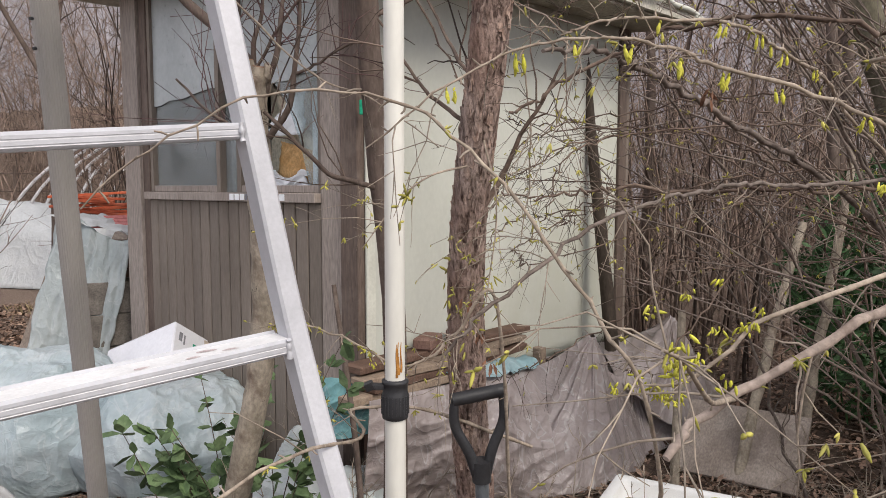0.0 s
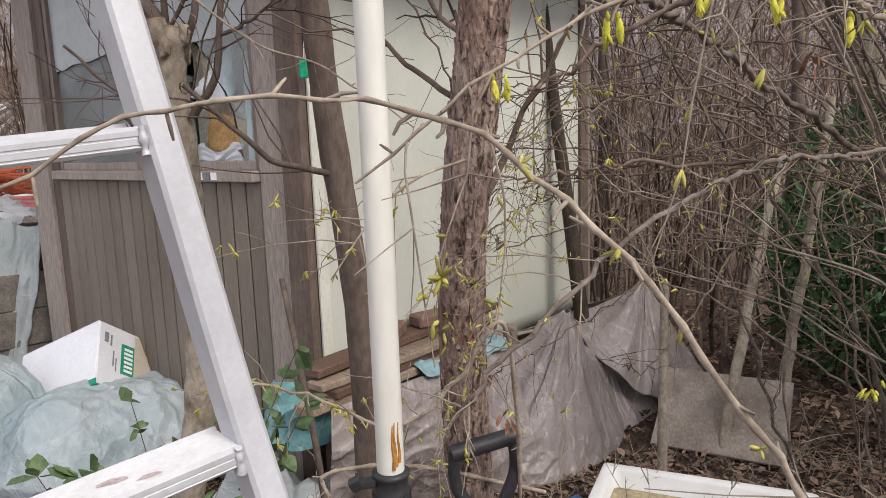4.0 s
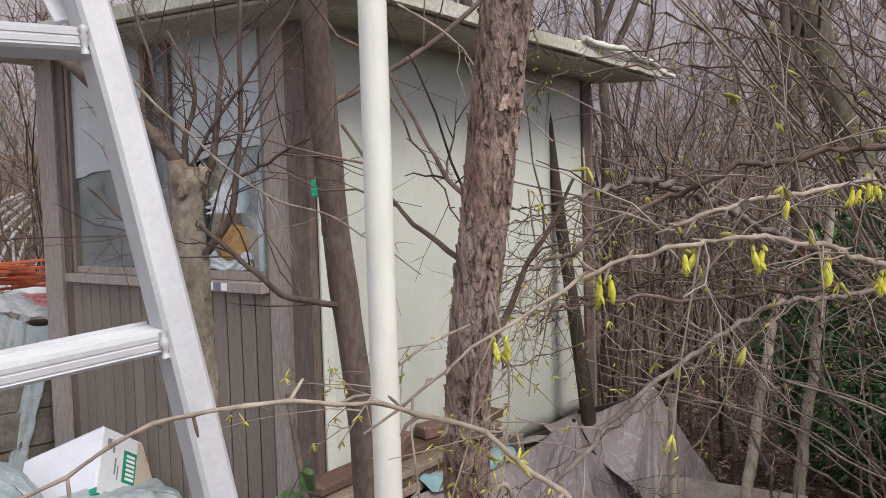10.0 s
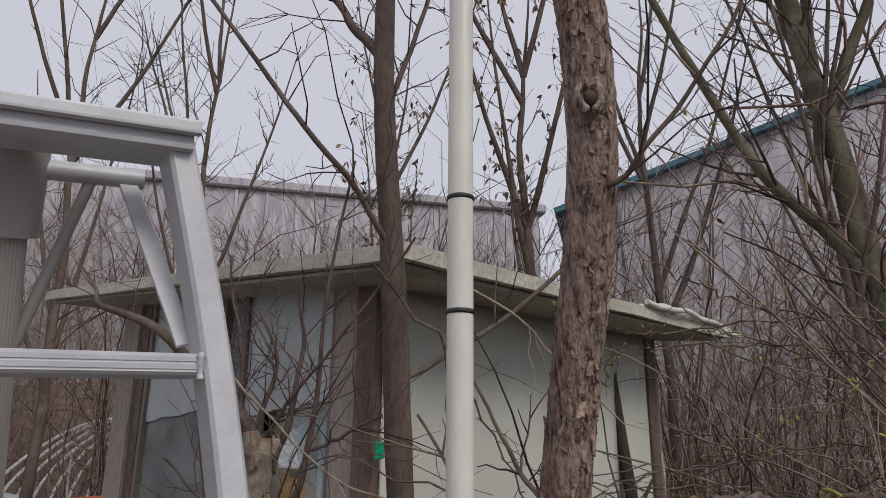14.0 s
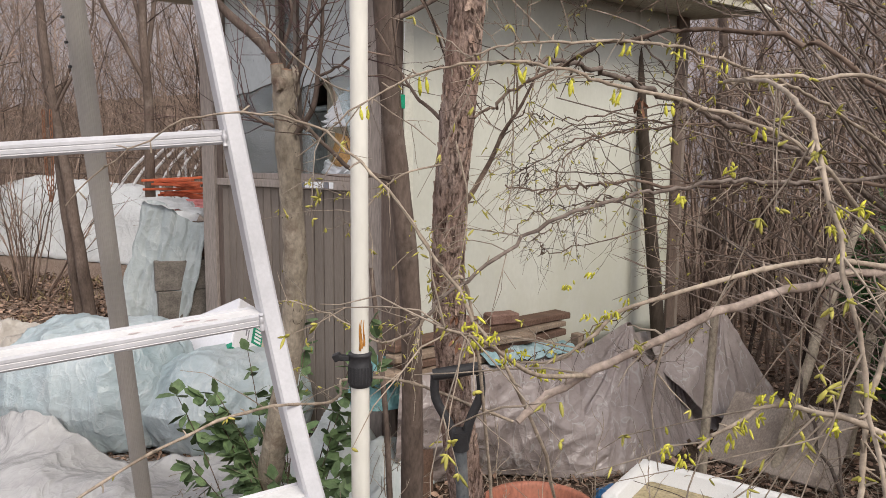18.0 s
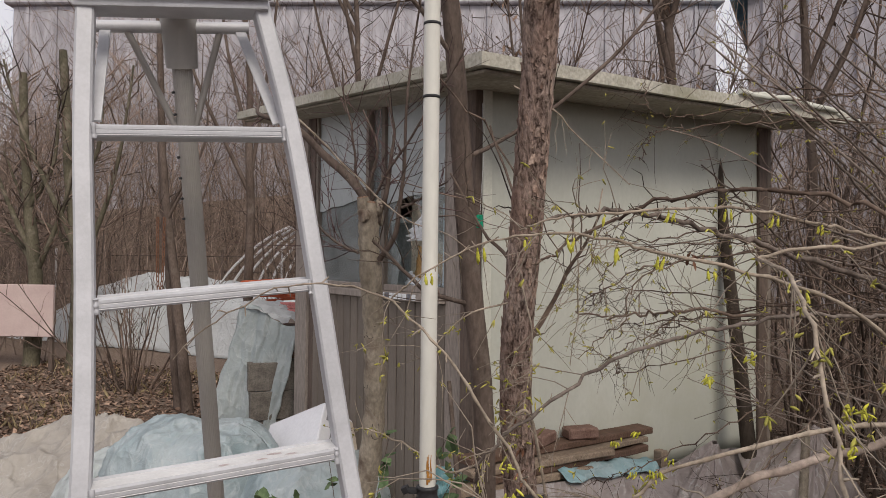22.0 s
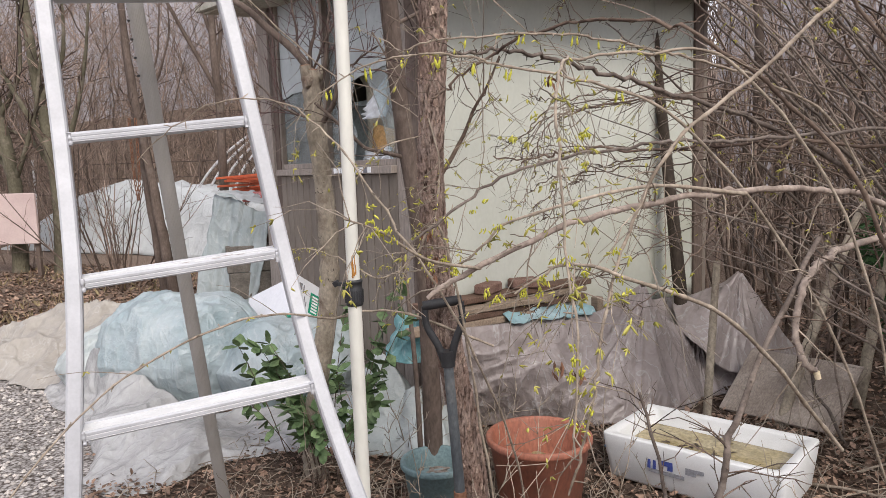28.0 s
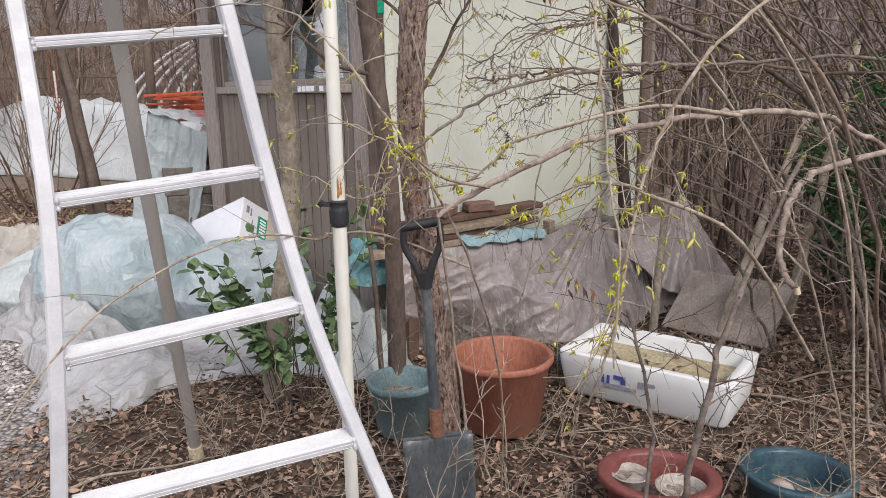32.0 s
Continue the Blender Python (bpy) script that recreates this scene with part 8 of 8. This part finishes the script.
# ---- litter on the ground ----
def build_litter():
    rng = np.random.default_rng(81)
    spots = []

    def scatter(n, x0, x1, y0, y1, lo, hi):
        for _ in range(n):
            x, y = rng.uniform(x0, x1), rng.uniform(y0, y1)
            if y < 3.9 and -x - 1.25 - 0.22 * y > -0.1 and rng.random() < 0.93:
                continue
            d = rng.normal(0, 1, 3) * (1, 1, 0.25)
            spots.append(((x, y, terrain(x, y) + rng.uniform(0.003, 0.02)), d, rng.normal(0, 0.35, 3) + (0, 0, 1), rng.uniform(lo, hi), rng.uniform(lo, hi) * 0.48))
    scatter(26000, -1.9, 2.6, 0.9, 3.3, 0.01, 0.03)
    scatter(6500, -1.9, 2.6, 0.9, 3.3, 0.025, 0.05)
    scatter(15000, 0.6, 4.6, 2.6, 6.6, 0.028, 0.06)
    scatter(15000, -7.0, -2.0, 3.9, 7.5, 0.035, 0.075)
    scatter(9000, -1.6, 4.8, -2.6, 3.0, 0.02, 0.055)
    scatter(3000, 2.4, 5.5, 0.5, 6.8, 0.03, 0.06)
    v, f = leaves(spots, rng, 0.35)
    ob = new("leaf_litter", mesh_data("leaf_litter", v, f, DEAD_LEAF))
    tagged(ob, "layer of curled dry brown leaves", "leaves", kind="stuff")
    tw = []
    for _ in range(1900):
        x, y = rng.uniform(-1.4, 2.6), rng.uniform(1.0, 3.2)
        a = rng.uniform(0, math.pi)
        L = rng.uniform(0.03, 0.12) if rng.random() < 0.75 else rng.uniform(0.12, 0.4)
        z = terrain(x, y) + 0.015
        tw.append((np.array([(x, y, z), (x + math.cos(a) * L * 0.5, y + math.sin(a) * L * 0.5, z + rng.uniform(0, 0.04)), (x + math.cos(a + 0.2) * L, y + math.sin(a + 0.2) * L, z + rng.uniform(0, 0.03))]), np.array((0.0022, 0.0018, 0.001)) * rng.uniform(0.4, 1.2)))
    # thin upright shoots among the pots
    for _ in range(90):
        x, y = rng.uniform(-0.7, 1.9), rng.uniform(1.15, 2.9)
        tw += thicket_stem(rng, x, y, (rng.uniform(-0.4, 0.4), rng.uniform(-0.3, 0.3)), rng.uniform(0.15, 0.55), 0.0028, 0.3)
    v, f = sweep(tw, 4, False)
    ob = new("ground_twigs", mesh_data("ground_twigs", v, f, TWIG_PALE))
    tagged(ob, "fallen twigs and thin dead shoots on the litter", "twigs", kind="stuff")
    # gravel stones
    verts, faces = [], []
    base = [(1, 0, 0), (-1, 0, 0), (0, 1, 0), (0, -1, 0), (0, 0, 0.8), (0, 0, -0.6)]
    tri = [(0, 2, 4), (2, 1, 4), (1, 3, 4), (3, 0, 4), (2, 0, 5), (1, 2, 5), (3, 1, 5), (0, 3, 5)]
    for _ in range(9000):
        x, y = rng.uniform(-4.2, -1.0), rng.uniform(0.6, 4.4)
        if -x - 1.25 - 0.22 * y < 0.02 + 0.2 * noise.noise(Vector((x * 2, y * 2, 0))):
            continue
        r = rng.uniform(0.006, 0.019)
        k = len(verts)
        a = rng.uniform(0, 6.28)
        for q in base:
            e = np.array(q) * r * rng.uniform(0.7, 1.2)
            verts.append((x + e[0] * math.cos(a) - e[1] * math.sin(a) * 0.8, y + e[0] * math.sin(a) + e[1] * math.cos(a) * 0.8, terrain(x, y) + 0.004 + e[2] * 0.8))
        faces += [tuple(k + i for i in t) for t in tri]
    ob = new("gravel", mesh_data("gravel", verts, faces, GRAVEL, False))
    tagged(ob, "pale grey gravel stones", "gravel", kind="stuff")


GRAVEL = surface("pale_gravel", (0.38, 0.35, 0.33), (0.62, 0.59, 0.57), 30, 0.9, 0, 150, 0.2, island=0.45)
build_litter()


def build_small_things():
    rng = np.random.default_rng(91)
    # pale fallen branches lying on the litter
    for x, y, a, L in ((1.75, 2.75, 20, 0.7), (1.5, 2.35, -35, 0.6), (2.0, 3.3, 60, 0.8), (0.55, 1.45, 15, 0.45), (-0.35, 1.35, -60, 0.5), (1.9, 2.2, 100, 0.55), (-0.9, 1.6, 30, 0.5)):
        ob = thing("fallen_branch", "thin pale fallen branch lying on the litter", "branch", (x, y, terrain(x, y) + 0.012), a)
        p = wobble(smooth_path([(-L / 2, 0, 0), (-L / 6, 0.02, 0.02), (L / 5, -0.01, 0.025), (L / 2, 0.03, 0.01)], 20), 0.006, rng)
        tube("stick", p, 0.0065, 0.0025, TWIG_PALE, ob, 7, "", 0.06, rng)
        v, f = sweep(sprouts(p, 4, 0.16, rng, 0.1, 0.0, 0.002, 0.3, 1.0, 1), 5)
        tw = part("twigs", mesh_data("twigs", v, f, TWIG_PALE), TWIG_PALE, ob)
        tw["kind"] = "stuff"
    # loop of rusty chain hung on the slim trunks
    ob = thing("hanging_chain", "loop of rusty chain hanging on a slim trunk", "chain", (-3.98, 5.5, 1.05))
    for k in range(34):
        s = k / 33
        side = 1 if s < 0.5 else -1
        q = abs(s - 0.5) * 2
        c = Vector((0.035 * side * (1 - (1 - q) ** 4), 0, 0.75 * q))
        link = [(c.x + 0.010 * math.cos(w) * (1 if k % 2 else 0.3), 0.010 * math.cos(w) * (0.3 if k % 2 else 1), c.z + 0.028 * math.sin(w)) for w in np.linspace(0, 2 * math.pi, 13)]
        v, f = sweep([(link, np.full(13, 0.0045))], 6, False)
        part("link", mesh_data("link", v, f, RUST_DARK), RUST_DARK, ob)


build_small_things()
